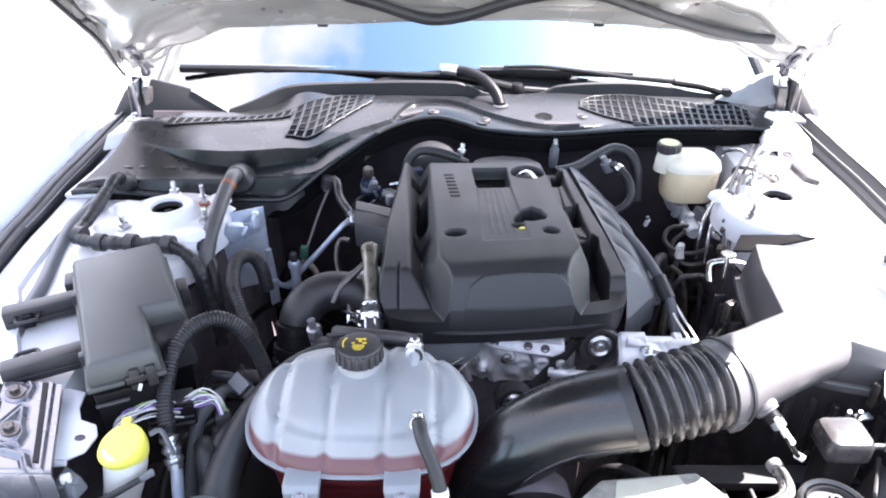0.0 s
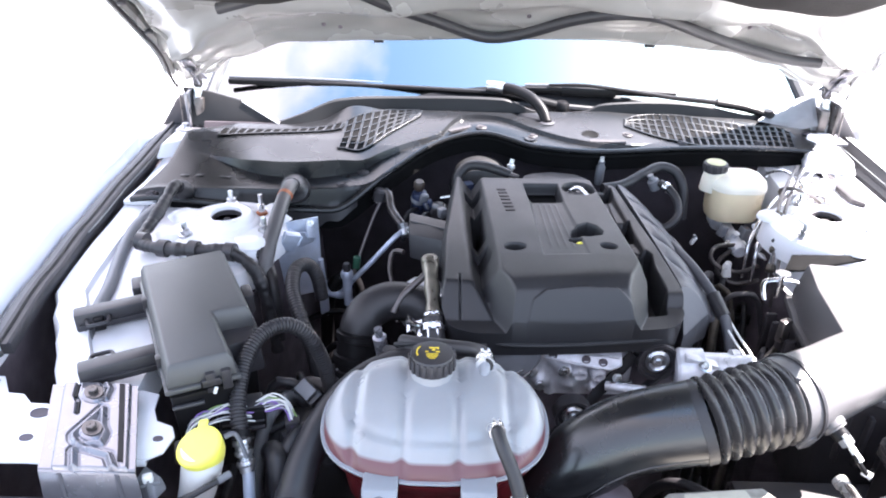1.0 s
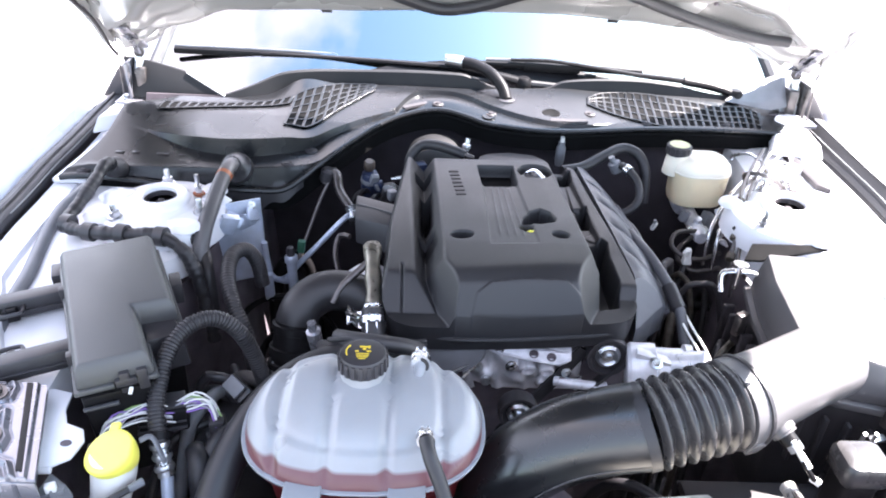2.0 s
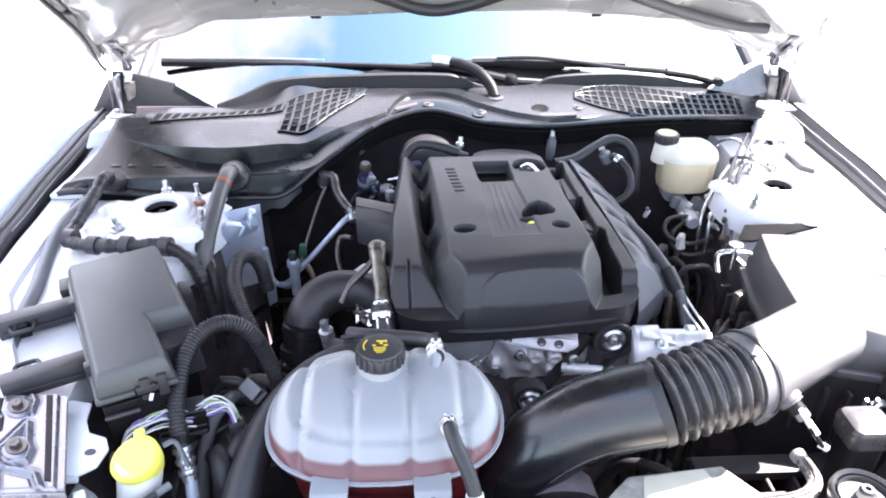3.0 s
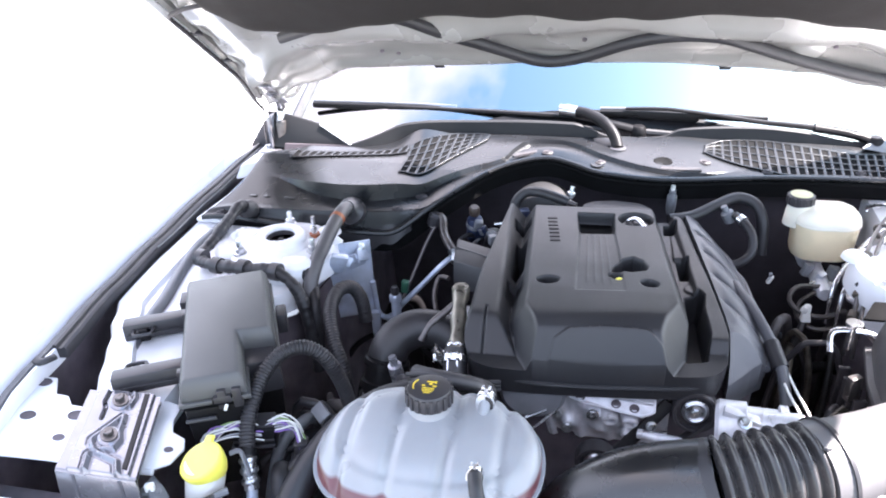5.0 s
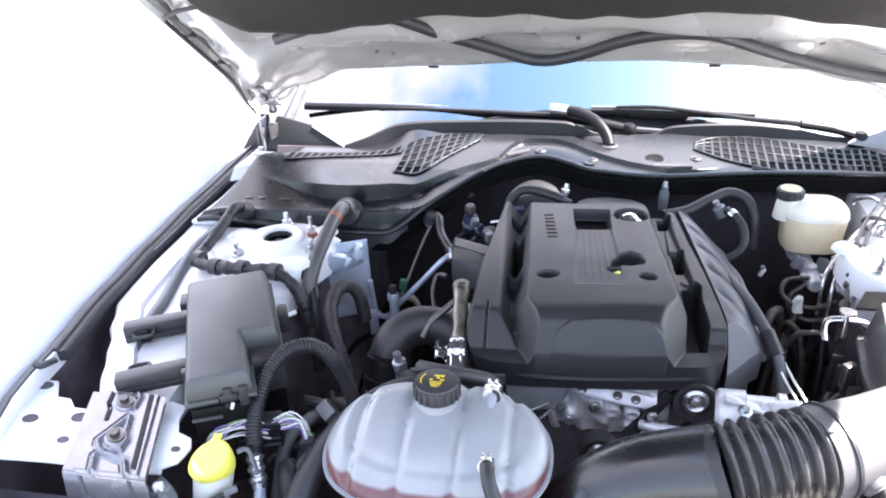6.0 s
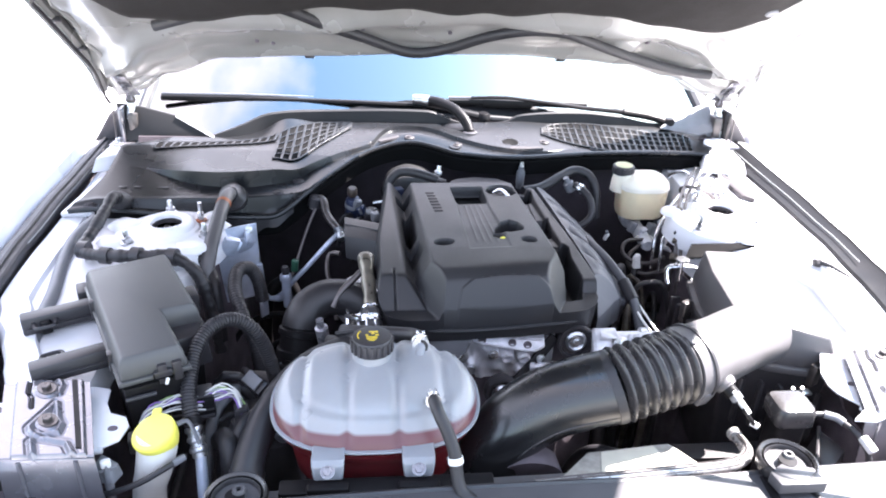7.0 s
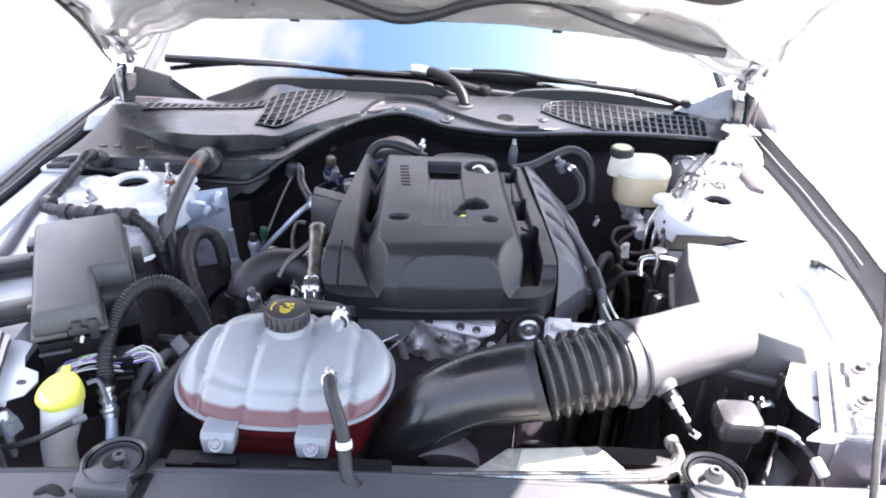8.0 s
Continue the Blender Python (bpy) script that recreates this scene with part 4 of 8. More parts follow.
    # grilles: a black sheet paints the openings' shade under a lattice of bars
    def grille(x0, x1, lo, hi, nx, ny, name):
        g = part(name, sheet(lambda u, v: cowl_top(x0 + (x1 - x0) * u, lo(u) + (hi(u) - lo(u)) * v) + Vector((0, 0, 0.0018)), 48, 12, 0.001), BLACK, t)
        for i in range(nx + 1):
            u = i / nx
            pts = [cowl_top(x0 + (x1 - x0) * u + 0.006 * (v - 0.5), lo(u) + (hi(u) - lo(u)) * v) + Vector((0, 0, 0.0032)) for v in (0, 0.25, 0.5, 0.75, 1)]
            part("grille_bar", tube(pts, 0.0028, 8, 0.02, flat=0.28), COWL, g)
        for j in range(ny + 1):
            v = j / ny
            pts = [cowl_top(x0 + (x1 - x0) * u, lo(u) + (hi(u) - lo(u)) * v) + Vector((0, 0, 0.0036)) for u in np.linspace(0, 1, 17)]
            part("grille_bar", tube(pts, 0.0025, 8, 0.02, flat=0.28), COWL, g)
    def bounds(lo, hi, x0, x1):
        return (lambda u: cowl_v(x0 + (x1 - x0) * u, lo(x0 + (x1 - x0) * u))), (lambda u: cowl_v(x0 + (x1 - x0) * u, hi(x0 + (x1 - x0) * u)))
    grille(-0.585, -0.325, *bounds(curve_table([(-0.585, 1.415), (-0.46, 1.428), (-0.325, 1.445)]), curve_table([(-0.585, 1.447), (-0.46, 1.448), (-0.325, 1.470)]), -0.585, -0.325), 14, 1, "grille")
    grille(-0.318, -0.158, *bounds(curve_table([(-0.318, 1.358), (-0.275, 1.366), (-0.22, 1.440), (-0.158, 1.520)]), curve_table([(-0.318, 1.468), (-0.22, 1.540), (-0.158, 1.543)]), -0.318, -0.158), 9, 5, "grille")
    grille(0.305, 0.690, *bounds(curve_table([(0.305, 1.503), (0.346, 1.478), (0.40, 1.458), (0.48, 1.442), (0.57, 1.447), (0.690, 1.475)]), curve_table([(0.305, 1.532), (0.34, 1.562), (0.40, 1.572), (0.45, 1.570), (0.52, 1.556), (0.60, 1.545), (0.66, 1.555), (0.690, 1.545)]), 0.305, 0.690), 22, 4, "grille")
    return t


cowl_panel()

g = thing("cowl_gusset", (-0.58, 1.53, 1.05), "dark folded plastic gusset at the cowl corner", "gusset")
a = [Vector(p) for p in ((-0.712, 1.588, 1.104), (-0.650, 1.584, 1.096), (-0.572, 1.574, 1.078), (-0.476, 1.548, 1.028), (-0.595, 1.548, 1.020), (-0.695, 1.552, 1.026))]
part("plate", loft([a, [p + Vector((0.002, 0.004, 0.001)) for p in a]], 0.0008), COWLDARK, g)
# white line along the plate's upper edge
part("edge", tube(a[2:4], 0.0030, 8, 0.015), WHITEPL, g, "pale upper edge")
g = thing("cowl_gusset", (0.70, 1.55, 1.05), "grey folded plastic gusset at the cowl corner", "gusset")
a = [Vector(p) for p in ((0.765, 1.62, 1.105), (0.72, 1.60, 1.10), (0.66, 1.59, 1.075), (0.62, 1.56, 1.058), (0.72, 1.55, 1.045), (0.76, 1.56, 1.05))]
part("plate", loft([a, [p + Vector((0.0, 0.004, 0.002)) for p in a]], 0.0008), GREYPL, g)


def wiper(pts, blade, label):
    t = thing("wiper", pts[-1], label, "wiper", "windscreen wipers")
    part("arm", tube(pts, 0.0085, 8, 0.02, rfun=lambda d, s: 0.55 + 0.75 * s, flat=0.7), WIPER, t)
    a, b = Vector(blade[0]), Vector(blade[1])
    way = (b - a).normalized()
    part("blade", tube([a, (a + b) / 2 + Vector((0, 0, 0.003)), b], 0.0062, 8, 0.03, flat=1.3), WIPER, t)
    up = Vector((0, 0.004, 0.011))
    part("spoiler", tube([a + up * 0.9, a + (b - a) * 0.3 + up * 1.1, a + (b - a) * 0.55 + up], 0.0026, 6, 0.03, flat=1.4), GREYPL, t, "faded grey spoiler lip")
    for k in (0.16, 0.30, 0.70, 0.86):
        p = a + (b - a) * k
        part("claw", box(-0.012, 0.012, -0.005, 0.005, -0.004, 0.009, 0.002, along(p, p + way) @ pose(0, 0, 0, 0, 90, 0)), WIPER, t)
    mid = a + (b - a) * 0.42
    part("blade_bridge", box(-0.065, 0.065, -0.010, 0.010, -0.007, 0.012, 0.004, along(mid, b) @ pose(0, 0, 0, 0, 90, 0)), WIPER, t)
    part("elbow_cover", tube([pts[-3], pts[-2], pts[-1]], 0.0125, 10, 0.01, flat=0.75), WIPER, t)
    part("pivot_cap", lathe([(0, 0.012), (0.012, 0.011), (0.017, 0.005), (0.018, -0.004), (0.018, -0.03)], Matrix.Translation(pts[-1]), 20), WIPER, t)


wiper([(-0.434, 1.686, 1.090), (-0.286, 1.664, 1.094), (-0.10, 1.628, 1.098), (0.04, 1.618, 1.094), (0.10, 1.60, 1.088), (0.17, 1.59, 1.076)], [(-0.641, 1.712, 1.083), (0.06, 1.632, 1.091)], "black wiper parked on the passenger side glass")
wiper([(0.14, 1.618, 1.117), (0.226, 1.614, 1.119), (0.328, 1.61, 1.108), (0.43, 1.605, 1.096), (0.53, 1.60, 1.088), (0.60, 1.595, 1.078), (0.648, 1.585, 1.066)], [(0.085, 1.622, 1.104), (0.44, 1.622, 1.096)], "black wiper parked on the driver side glass")
h = thing("washer_hose", (0.125, 1.503, 1.07), "thick black hose with silver end before the windscreen", "hose")
part("hose", tube([(0.03, 1.605, 1.112), (0.06, 1.585, 1.113), (0.095, 1.55, 1.105), (0.118, 1.52, 1.085), (0.126, 1.50, 1.066)], 0.0125, 14), WIPER, h)
part("end_sleeve", tube([(-0.005, 1.615, 1.113), (0.015, 1.61, 1.113), (0.035, 1.602, 1.1125)], 0.0128, 14), STEEL, h, "silver foil sleeve")
part("collar", lathe([(0.013, 0), (0.018, 0), (0.018, 0.008), (0.013, 0.010)], Matrix.Translation((0.126, 1.50, 1.060)), 18), PLASTIC, h)


# ---------------------------------------------------------------- strut towers
def strut_tower(x, y, z, label):
    t = thing("strut_tower", (x, y, z - 0.1), label, "strut tower", "strut towers")
    m = Matrix.Translation((x, y, z))
    part("dome", lathe([(0.106, -0.065), (0.105, -0.050), (0.103, -0.034), (0.097, -0.022), (0.080, -0.016), (0.056, -0.014), (0.046, -0.006), (0.040, -0.002), (0.034, 0.0), (0.028, -0.002), (0.026, -0.012)], m, 48), INNER, t)
    part("top_cup", lathe([(0.0275, -0.014), (0.0268, -0.0045), (0.025, -0.003), (0.0238, -0.006), (0.0232, -0.034), (0.0, -0.035)], m, 32), DEEPSEAL, t, "dark rubber top mount")
    part("piston_nut", lathe([(0, 0.0), (0.006, 0.0), (0.0065, -0.003), (0.0065, -0.03)], Matrix.Translation((x, y, z - 0.008)), 6), DEEPSEAL, t)
    for k in range(3):
        a = radians(100 + 120 * k)
        p = (x + 0.078 * math.cos(a), y + 0.078 * math.sin(a), z - 0.018)
        part("stud", lathe([(0.012, 0), (0.012, 0.004), (0.0085, 0.005), (0.0085, 0.013), (0.005, 0.014), (0.005, 0.027), (0.004, 0.029), (0, 0.029)], Matrix.Translation(p), 12), STEEL, t)
    # pressed collar and uneven lumps round the top
    part("collar", lathe([(0.062, -0.020), (0.058, -0.012), (0.050, -0.008), (0.046, 0.0005), (0.040, 0.0042), (0.033, 0.0045), (0.0285, 0.001), (0.0275, -0.012)], m, 40), INNER, t)
    for a, d, r in () if x > 0 else ((20, 0.082, 0.020), (160, 0.086, 0.026), (205, 0.094, 0.022), (255, 0.090, 0.028), (310, 0.084, 0.022)):
        a = radians(a)
        lump = [[(x + d * math.cos(a) + r * s * 1.25 * math.cos(b) * (1 + 0.15 * math.sin(3 * b)), y + d * math.sin(a) + r * s * 0.8 * math.sin(b), z - 0.020 + h) for b in [2 * math.pi * i / 20 for i in range(20)]] for s, h in ((1.25, -0.004), (1.0, 0.002), (0.8, 0.007), (0.45, 0.0085))]
        part("pressed_lump", loft([[Vector(p) for p in row] for row in lump]), INNER, t)
    for k in range(3):
        a = radians(40 + 120 * k)
        part("pressed_boss", lathe([(0, 0.007), (0.016, 0.006), (0.021, 0.002), (0.023, -0.004)], Matrix.Translation((x + 0.095 * math.cos(a), y + 0.095 * math.sin(a), z - 0.018)), 20), INNER, t)
    return t


strut_tower(-0.488, 1.116, 1.018, "white pressed strut tower with studs")
strut_tower(0.612, 1.165, 1.015, "sunlit white strut tower with studs")

g = thing("ground_stud", (-0.43, 1.15, 0.99), "brass cable stud with orange nut by the strut tower", "stud")
part("post", lathe([(0.006, 0), (0.006, 0.03), (0.004, 0.032), (0.004, 0.05), (0, 0.05)], Matrix.Translation((-0.432, 1.145, 0.995)), 12), BRIGHT, g)
part("nut", lathe([(0.011, 0.004), (0.011, 0.013), (0.004, 0.014)], Matrix.Translation((-0.432, 1.145, 0.997)), 6), ORANGE, g)
part("washer", lathe([(0.004, 0.0), (0.015, 0.0), (0.015, 0.003), (0.004, 0.003)], Matrix.Translation((-0.432, 1.145, 0.997)), 20), BRIGHT, g)
g = thing("bare_plate", (-0.37, 1.17, 0.85), "bluish bare steel plate beside the strut tower", "plate")
part("plate", prism([(-0.440, 1.128), (-0.338, 1.176), (-0.336, 1.181), (-0.440, 1.134)], 0.82, lambda x, y: 0.985, 0.001), BLUEMETAL, g)
# tilted pieces added to stand in for a pale stamped bracket
for k in range(7):
    part("stamped_fold", box(-0.016, 0.016, -0.003, 0.003, -0.012, 0.012, 0.002, pose(-0.408 + 0.010 * k, 1.128 + 0.006 * k, 0.952 + 0.008 * math.sin(2.3 * k), 30 * math.sin(1.7 * k), 25 * math.cos(2.1 * k), 25 + 40 * math.sin(1.3 * k))), BLUEMETAL, g, "folded pieces in place of a stamped bracket")
part("bracket", box(-0.015, 0.015, -0.006, 0.006, 0, 0.04, 0.002, Matrix.Translation((-0.385, 1.105, 0.955)) @ pose(0, 0, 0, 20, 20, 30)), BLUEMETAL, g)
bolt((-0.35, 1.168, 0.975), (0.2, -1, 0.3), 0.005, STEEL, g)


# ---------------------------------------------------------------- engine
e = thing("engine_block", (0.1, 1.05, 0.3), "dark engine block below the plastic cover", "engine")
part("block", prism([(-0.10, 0.90), (0.22, 0.90), (0.24, 1.34), (-0.08, 1.34)], 0.30, 0.93, 0.01), DARK, e)
part("front_case", prism([(-0.05, 0.872), (0.24, 0.876), (0.24, 0.91), (-0.05, 0.91)], 0.45, 0.90, 0.006), DARK, e)
LUMPS = ((0.047, 0.888, 0.016, 0.012), (0.062, 0.862, 0.018, 0.014), (0.084, 0.897, 0.012, 0.010), (0.098, 0.884, 0.017, 0.011), (0.122, 0.888, 0.020, 0.013),
         (0.151, 0.886, 0.020, 0.012), (0.110, 0.858, 0.016, 0.016), (0.150, 0.850, 0.022, 0.012), (0.182, 0.880, 0.014, 0.012), (0.135, 0.868, 0.012, 0.009))


def cast_face(u, v):
    """The uneven cast front of the engine, with its bosses and webs."""
    x, z = 0.028 + 0.180 * u, 0.828 + 0.112 * v
    bulge = sum(h * math.exp(-((x - cx) ** 2 + (z - cz) ** 2) / (r * r)) for cx, cz, h, r in LUMPS)
    web = 0.004 * max(0, math.sin(150 * x + 40 * z)) ** 3
    return Vector((x, 0.874 - min(bulge, 0.026) - web, z))


head = part("timing_cover", sheet(cast_face, 60, 44, 0.012), ALU, e, "cast aluminium front cover")
plate = [(0.062, 0.941), (0.181, 0.947), (0.187, 0.940), (0.186, 0.908), (0.168, 0.898), (0.150, 0.900), (0.084, 0.913), (0.066, 0.918), (0.061, 0.927)]


def on_flange(x, z, out=0.0):
    """A place on the leaning flange, out metres proud of it."""
    y = 0.842 + 0.65 * (z - 0.900)
    return Vector((x, y - 0.84 * out, z - 0.62 * (y - 0.848) + 0.54 * out))


part("flange", loft([[on_flange(x, z) for x, z in plate], [on_flange(x, z, -0.012) for x, z in plate]], 0.0022), ALU, head)
part("flange_rim", tube([on_flange(x, z, 0.001) for x, z in ((0.064, 0.922), (0.084, 0.916), (0.125, 0.908), (0.166, 0.902), (0.183, 0.910))], 0.0022, 8, 0.01), ALU, head)
part("flange_rim", tube([on_flange(x, z, 0.0005) for x, z in ((0.066, 0.934), (0.110, 0.929), (0.150, 0.925), (0.182, 0.921))], 0.0018, 8, 0.01), ALU, head)
for x, z in ((0.079, 0.9245), (0.130, 0.9175), (0.156, 0.9130)):
    part("bore", lathe([(0.0072, 0), (0.0068, 0.0018), (0.0050, 0.0018), (0.0044, 0.0004), (0, 0.0004)], along(on_flange(x, z, 0.0002), on_flange(x, z, 0.1)) @ Matrix.Diagonal((1.0, 0.9, 1, 1)), 20), DARK, head)
for x, z, r in ((0.047, 0.888, 0.0062), (0.062, 0.862, 0.0058), (0.098, 0.890, 0.0060), (0.182, 0.880, 0.0050), (0.150, 0.850, 0.0050)):
    bolt((x, 0.853, z), (0.1, -1, 0.35), r, STEEL, e)
for x, z, r in ((0.122, 0.882, 0.012), (0.151, 0.880, 0.0115)):
    part("boss", lathe([(r * 1.25, 0), (r * 1.05, 0.010), (r, 0.020), (r * 0.8, 0.022), (r * 0.7, 0.016), (0, 0.015)], along((x, 0.868, z + 0.01), (x + 0.05, 0.1, z - 0.25)), 20), ALU, e)
part("coolant_pipe", tube([(0.165, 0.848, 0.868), (0.190, 0.838, 0.872), (0.215, 0.835, 0.872), (0.240, 0.838, 0.868)], 0.0075, 12), ALU, e)
for k in range(3):
    part("ribbon_strap", tube([(0.163 + 0.004 * k, 0.845, 0.862 + 0.007 * k), (0.185, 0.840, 0.868 + 0.006 * k), (0.203, 0.842, 0.872 + 0.005 * k)], 0.0018, 6, 0.01), BRIGHT, e)
part("side_case", lathe([(0, 0.010), (0.85, 0.008), (0.97, 0.002), (1.0, -0.008), (1.0, -0.06)], along((0.010, 0.845, 0.928), (0.010, 0.0, 0.963)) @ Matrix.Diagonal((0.050, 0.044, 1, 1)), 40), GREYPL, e, "dull grey front case")
for p in (((-0.030, 0.812, 0.890), (0.005, 0.825, 0.898), (0.042, 0.842, 0.908)), ((-0.012, 0.800, 0.876), (0.016, 0.818, 0.886), (0.044, 0.840, 0.902))):
    part("bright_rod", tube(p, 0.0021, 6), BRIGHT, e)


def pulley(x, y, z, r, label):
    t = thing("pulley", (x, y, z), label, "pulley", "drive belt pulleys")
    m = along((x, y, z), (x + 0.02, y - 1, z + 0.12))
    part("wheel", lathe([(r * 0.55, -0.012), (r, -0.012), (r * 1.03, -0.008), (r * 0.98, 0.0), (r * 1.03, 0.010), (r, 0.013), (r * 0.86, 0.013), (r * 0.8, 0.006), (r * 0.6, 0.005)], m, 40), PLASTIC, t)
    part("hub", lathe([(r * 0.62, 0.0), (r * 0.60, 0.008), (r * 0.46, 0.011), (r * 0.30, 0.006), (r * 0.1, 0.006)], m, 32), STEEL, t, "worn steel hub")
    bolt(m @ Vector((0, 0, 0.006)), (0.02, -1, 0.12), r * 0.2, STEEL, t)
    return t


pulley(0.239, 0.858, 0.915, 0.031, "black idler pulley with steel hub")
pulley(0.105, 0.790, 0.862, 0.028, "black lower pulley with steel hub")
b = thing("drive_belt", (0.17, 0.83, 0.85), "black ribbed drive belt round the pulleys", "belt")
part("belt", tube([(0.205, 0.862, 0.92), (0.16, 0.85, 0.86), (0.08, 0.80, 0.80), (0.10, 0.79, 0.832), (0.20, 0.83, 0.86), (0.27, 0.86, 0.905)], 0.004, 6, 0.01, flat=3.0), RUBBER, b)


# the engine cover: a moulded skin, its planes cut against one another and rounded
def softmin(planes, k=0.0022):
    """The lowest of several height fields, with rounded meets."""
    low = np.min(planes, axis=0)
    return low - k * np.log(np.sum([np.exp(-(p - low) / k) for p in planes], axis=0))


def inside(poly, X, Y):
    """Distance from the edge of poly, positive inside, for fields X and Y."""
    d = np.full(X.shape, 1e9)
    odd = np.zeros(X.shape, bool)
    for (x0, y0), (x1, y1) in zip(poly, poly[1:] + poly[:1]):
        ex, ey = x1 - x0, y1 - y0
        s = np.clip(((X - x0) * ex + (Y - y0) * ey) / (ex * ex + ey * ey), 0, 1)
        d = np.minimum(d, np.hypot(X - x0 - s * ex, Y - y0 - s * ey))
        if abs(ey) > 1e-9:
            odd ^= ((y0 > Y) != (y1 > Y)) & (X < ex * (Y - y0) / ey + x0)
    return np.where(odd, d, -d)


def eased(d, w):
    t = np.clip(d / w, 0, 1)
    return t * t * (3 - 2 * t)


def oval(x, y, rx, ry, n=28, turn=0.0):
    c, s = math.cos(turn), math.sin(turn)
    return [(x + rx * math.cos(a) * c - ry * math.sin(a) * s, y + rx * math.cos(a) * s + ry * math.sin(a) * c) for a in [2 * math.pi * i / n for i in range(n)]]


def moulding(X, Y, Z, skirt):
    """A skin over the fields, closed by a skirt down to the height skirt(x, y) and a floor."""
    nu, nv = X.shape
    verts = np.stack([X, Y, Z], -1).reshape(-1, 3).tolist()
    faces = [(i * nv + j, (i + 1) * nv + j, (i + 1) * nv + j + 1, i * nv + j + 1) for i in range(nu - 1) for j in range(nv - 1)]
    rim = [i * nv for i in range(nu)] + [(nu - 1) * nv + j for j in range(1, nv)] + [i * nv + nv - 1 for i in range(nu - 2, -1, -1)] + [j for j in range(nv - 2, 0, -1)]
    middle = Vector((float(X.mean()), float(Y.mean()), 0))
    first = len(verts)
    for k in rim:
        x, y, z = verts[k]
        inward = (middle - Vector((x, y, 0))).normalized() * 0.004
        verts.append((x + inward.x, y + inward.y, skirt(x, y)))
    n = len(rim)
    faces += [(rim[i], first + i, first + (i + 1) % n, rim[(i + 1) % n]) for i in range(n)]
    faces.append(tuple(first + i for i in range(n)))
    me = bpy.data.meshes.new("tmp")
    me.from_pydata(verts, [], faces)
    bm = bmesh.new()
    bm.from_mesh(me)
    bpy.data.meshes.remove(me)
    return bm


# line along which the cover meets the intake manifold
COVER_SEAM = curve_table([(0.85, 0.276), (0.93, 0.285), (1.046, 0.277), (1.195, 0.261), (1.354, 0.247)])


def hump_top(x, y):
    return 1.048 - 0.012 * np.clip((y - 0.95) / 0.3, 0, 1) - 0.05 * np.maximum(0, x - 0.17)


def engine_cover():
    t = thing("engine_cover", (0.1, 1.05, 0.95), "matt black moulded plastic engine cover", "engine cover")
    nu, nv = 320, 360
    front_line = curve_table([(0.0, 0.872), (0.03, 0.846), (0.09, 0.832), (0.16, 0.828), (0.5, 0.833), (0.80, 0.844), (0.93, 0.852), (0.98, 0.866), (1.0, 0.886)])
    rear_line = curve_table([(0.0, 1.255), (0.05, 1.272), (0.3, 1.275), (0.6, 1.29), (0.95, 1.295), (1.0, 1.280)])
    U, V = np.meshgrid(np.linspace(0, 1, nu), np.linspace(0, 1, nv), indexing="ij")
    lo, hi = np.array([front_line(u) for u in U[:, 0]]), np.array([rear_line(u) for u in U[:, 0]])
    Y = lo[:, None] + (hi - lo)[:, None] * V
    seam = np.interp(Y, np.linspace(0.82, 1.32, 60), [COVER_SEAM(float(y)) for y in np.linspace(0.82, 1.32, 60)]) - 0.002
    west = np.interp(Y, [0.83, 0.90, 1.04, 1.30], [-0.091, -0.097, -0.099, -0.082])
    X = west + (seam - west) * U

    # floor of the side valleys, with the sloped step at the front left and the shelf in front
    deck = 0.979 + 0.016 * np.clip((Y - 0.85) / 0.4, 0, 1)
    shelf = 0.974 + 0.02 * eased(Y - 0.826 - 0.09 * X, 0.016)
    Z = np.where(X < 0.02, np.minimum(deck + 0.037, 0.976 + 0.75 * np.maximum(0, Y - 0.862)), deck)
    Z = np.minimum(Z, np.maximum(0.976, shelf))
    # ridge on the turbo side, two mouldings with a gap between them
    ridge = softmin([1.021 + 0.013 * np.clip((Y - 0.9) / 0.3, 0, 1), 1.012 + 0.9 * (Y - 0.895), 1.018 + 1.3 * (-0.0465 - 0.03 * (Y - 0.9) - X), 1.016 + 3.0 * (X - west - 0.004)])
    Z = np.maximum(Z, ridge)
    Z -= 0.006 * np.exp(-((X + 0.0675 + 0.026 * (Y - 0.9)) / 0.0014) ** 2) * (Y < 0.925)
    # ridge along the manifold, ending in a block at the front
    wide = 0.024 + 0.004 * np.clip((0.99 - Y) / 0.06, 0, 1)
    block = softmin([0.998 + 0.012 * np.clip((Y - 1.0) / 0.25, 0, 1), 0.999 + 1.1 * (Y - 0.918), 1.0 + 2.5 * (X - (seam - wide)), 1.004 + 1.5 * (seam - X - 0.002)])
    Z = np.maximum(Z, block)
    ledge = inside([(0.222, 1.240), (0.262, 1.240), (0.268, 1.156), (0.222, 1.152)], X, Y)
    Z = np.maximum(Z, 0.979 + 0.018 * eased(ledge + 0.004, 0.006))
    Z = np.maximum(Z, 0.972 + 0.018 * eased(inside(oval(0.250, 1.064, 0.020, 0.016), X, Y) + 0.002, 0.006))

    # the hump
    west_edge = -0.0085 - 0.036 * (Y - 0.93)
    east_edge = 0.2105 - 0.082 * (Y - 0.93)
    hump = softmin([
        hump_top(X, Y),
        1.047 - 0.46 * (0.870 + 0.125 * X - Y),
        0.990 + 1.70 * (Y - 0.823 - 0.095 * X),
        1.046 - 2.0 * ((X - 0.176) * 0.886 - (Y - 0.866) * 0.463),
        1.046 - 2.6 * (-(X + 0.012) * 0.888 - (Y - 0.910) * 0.46),
        1.046 - 2.3 * (X - east_edge),
        1.046 - 1.9 * (west_edge - X),
        1.042 + 3.0 * (1.262 - Y)])
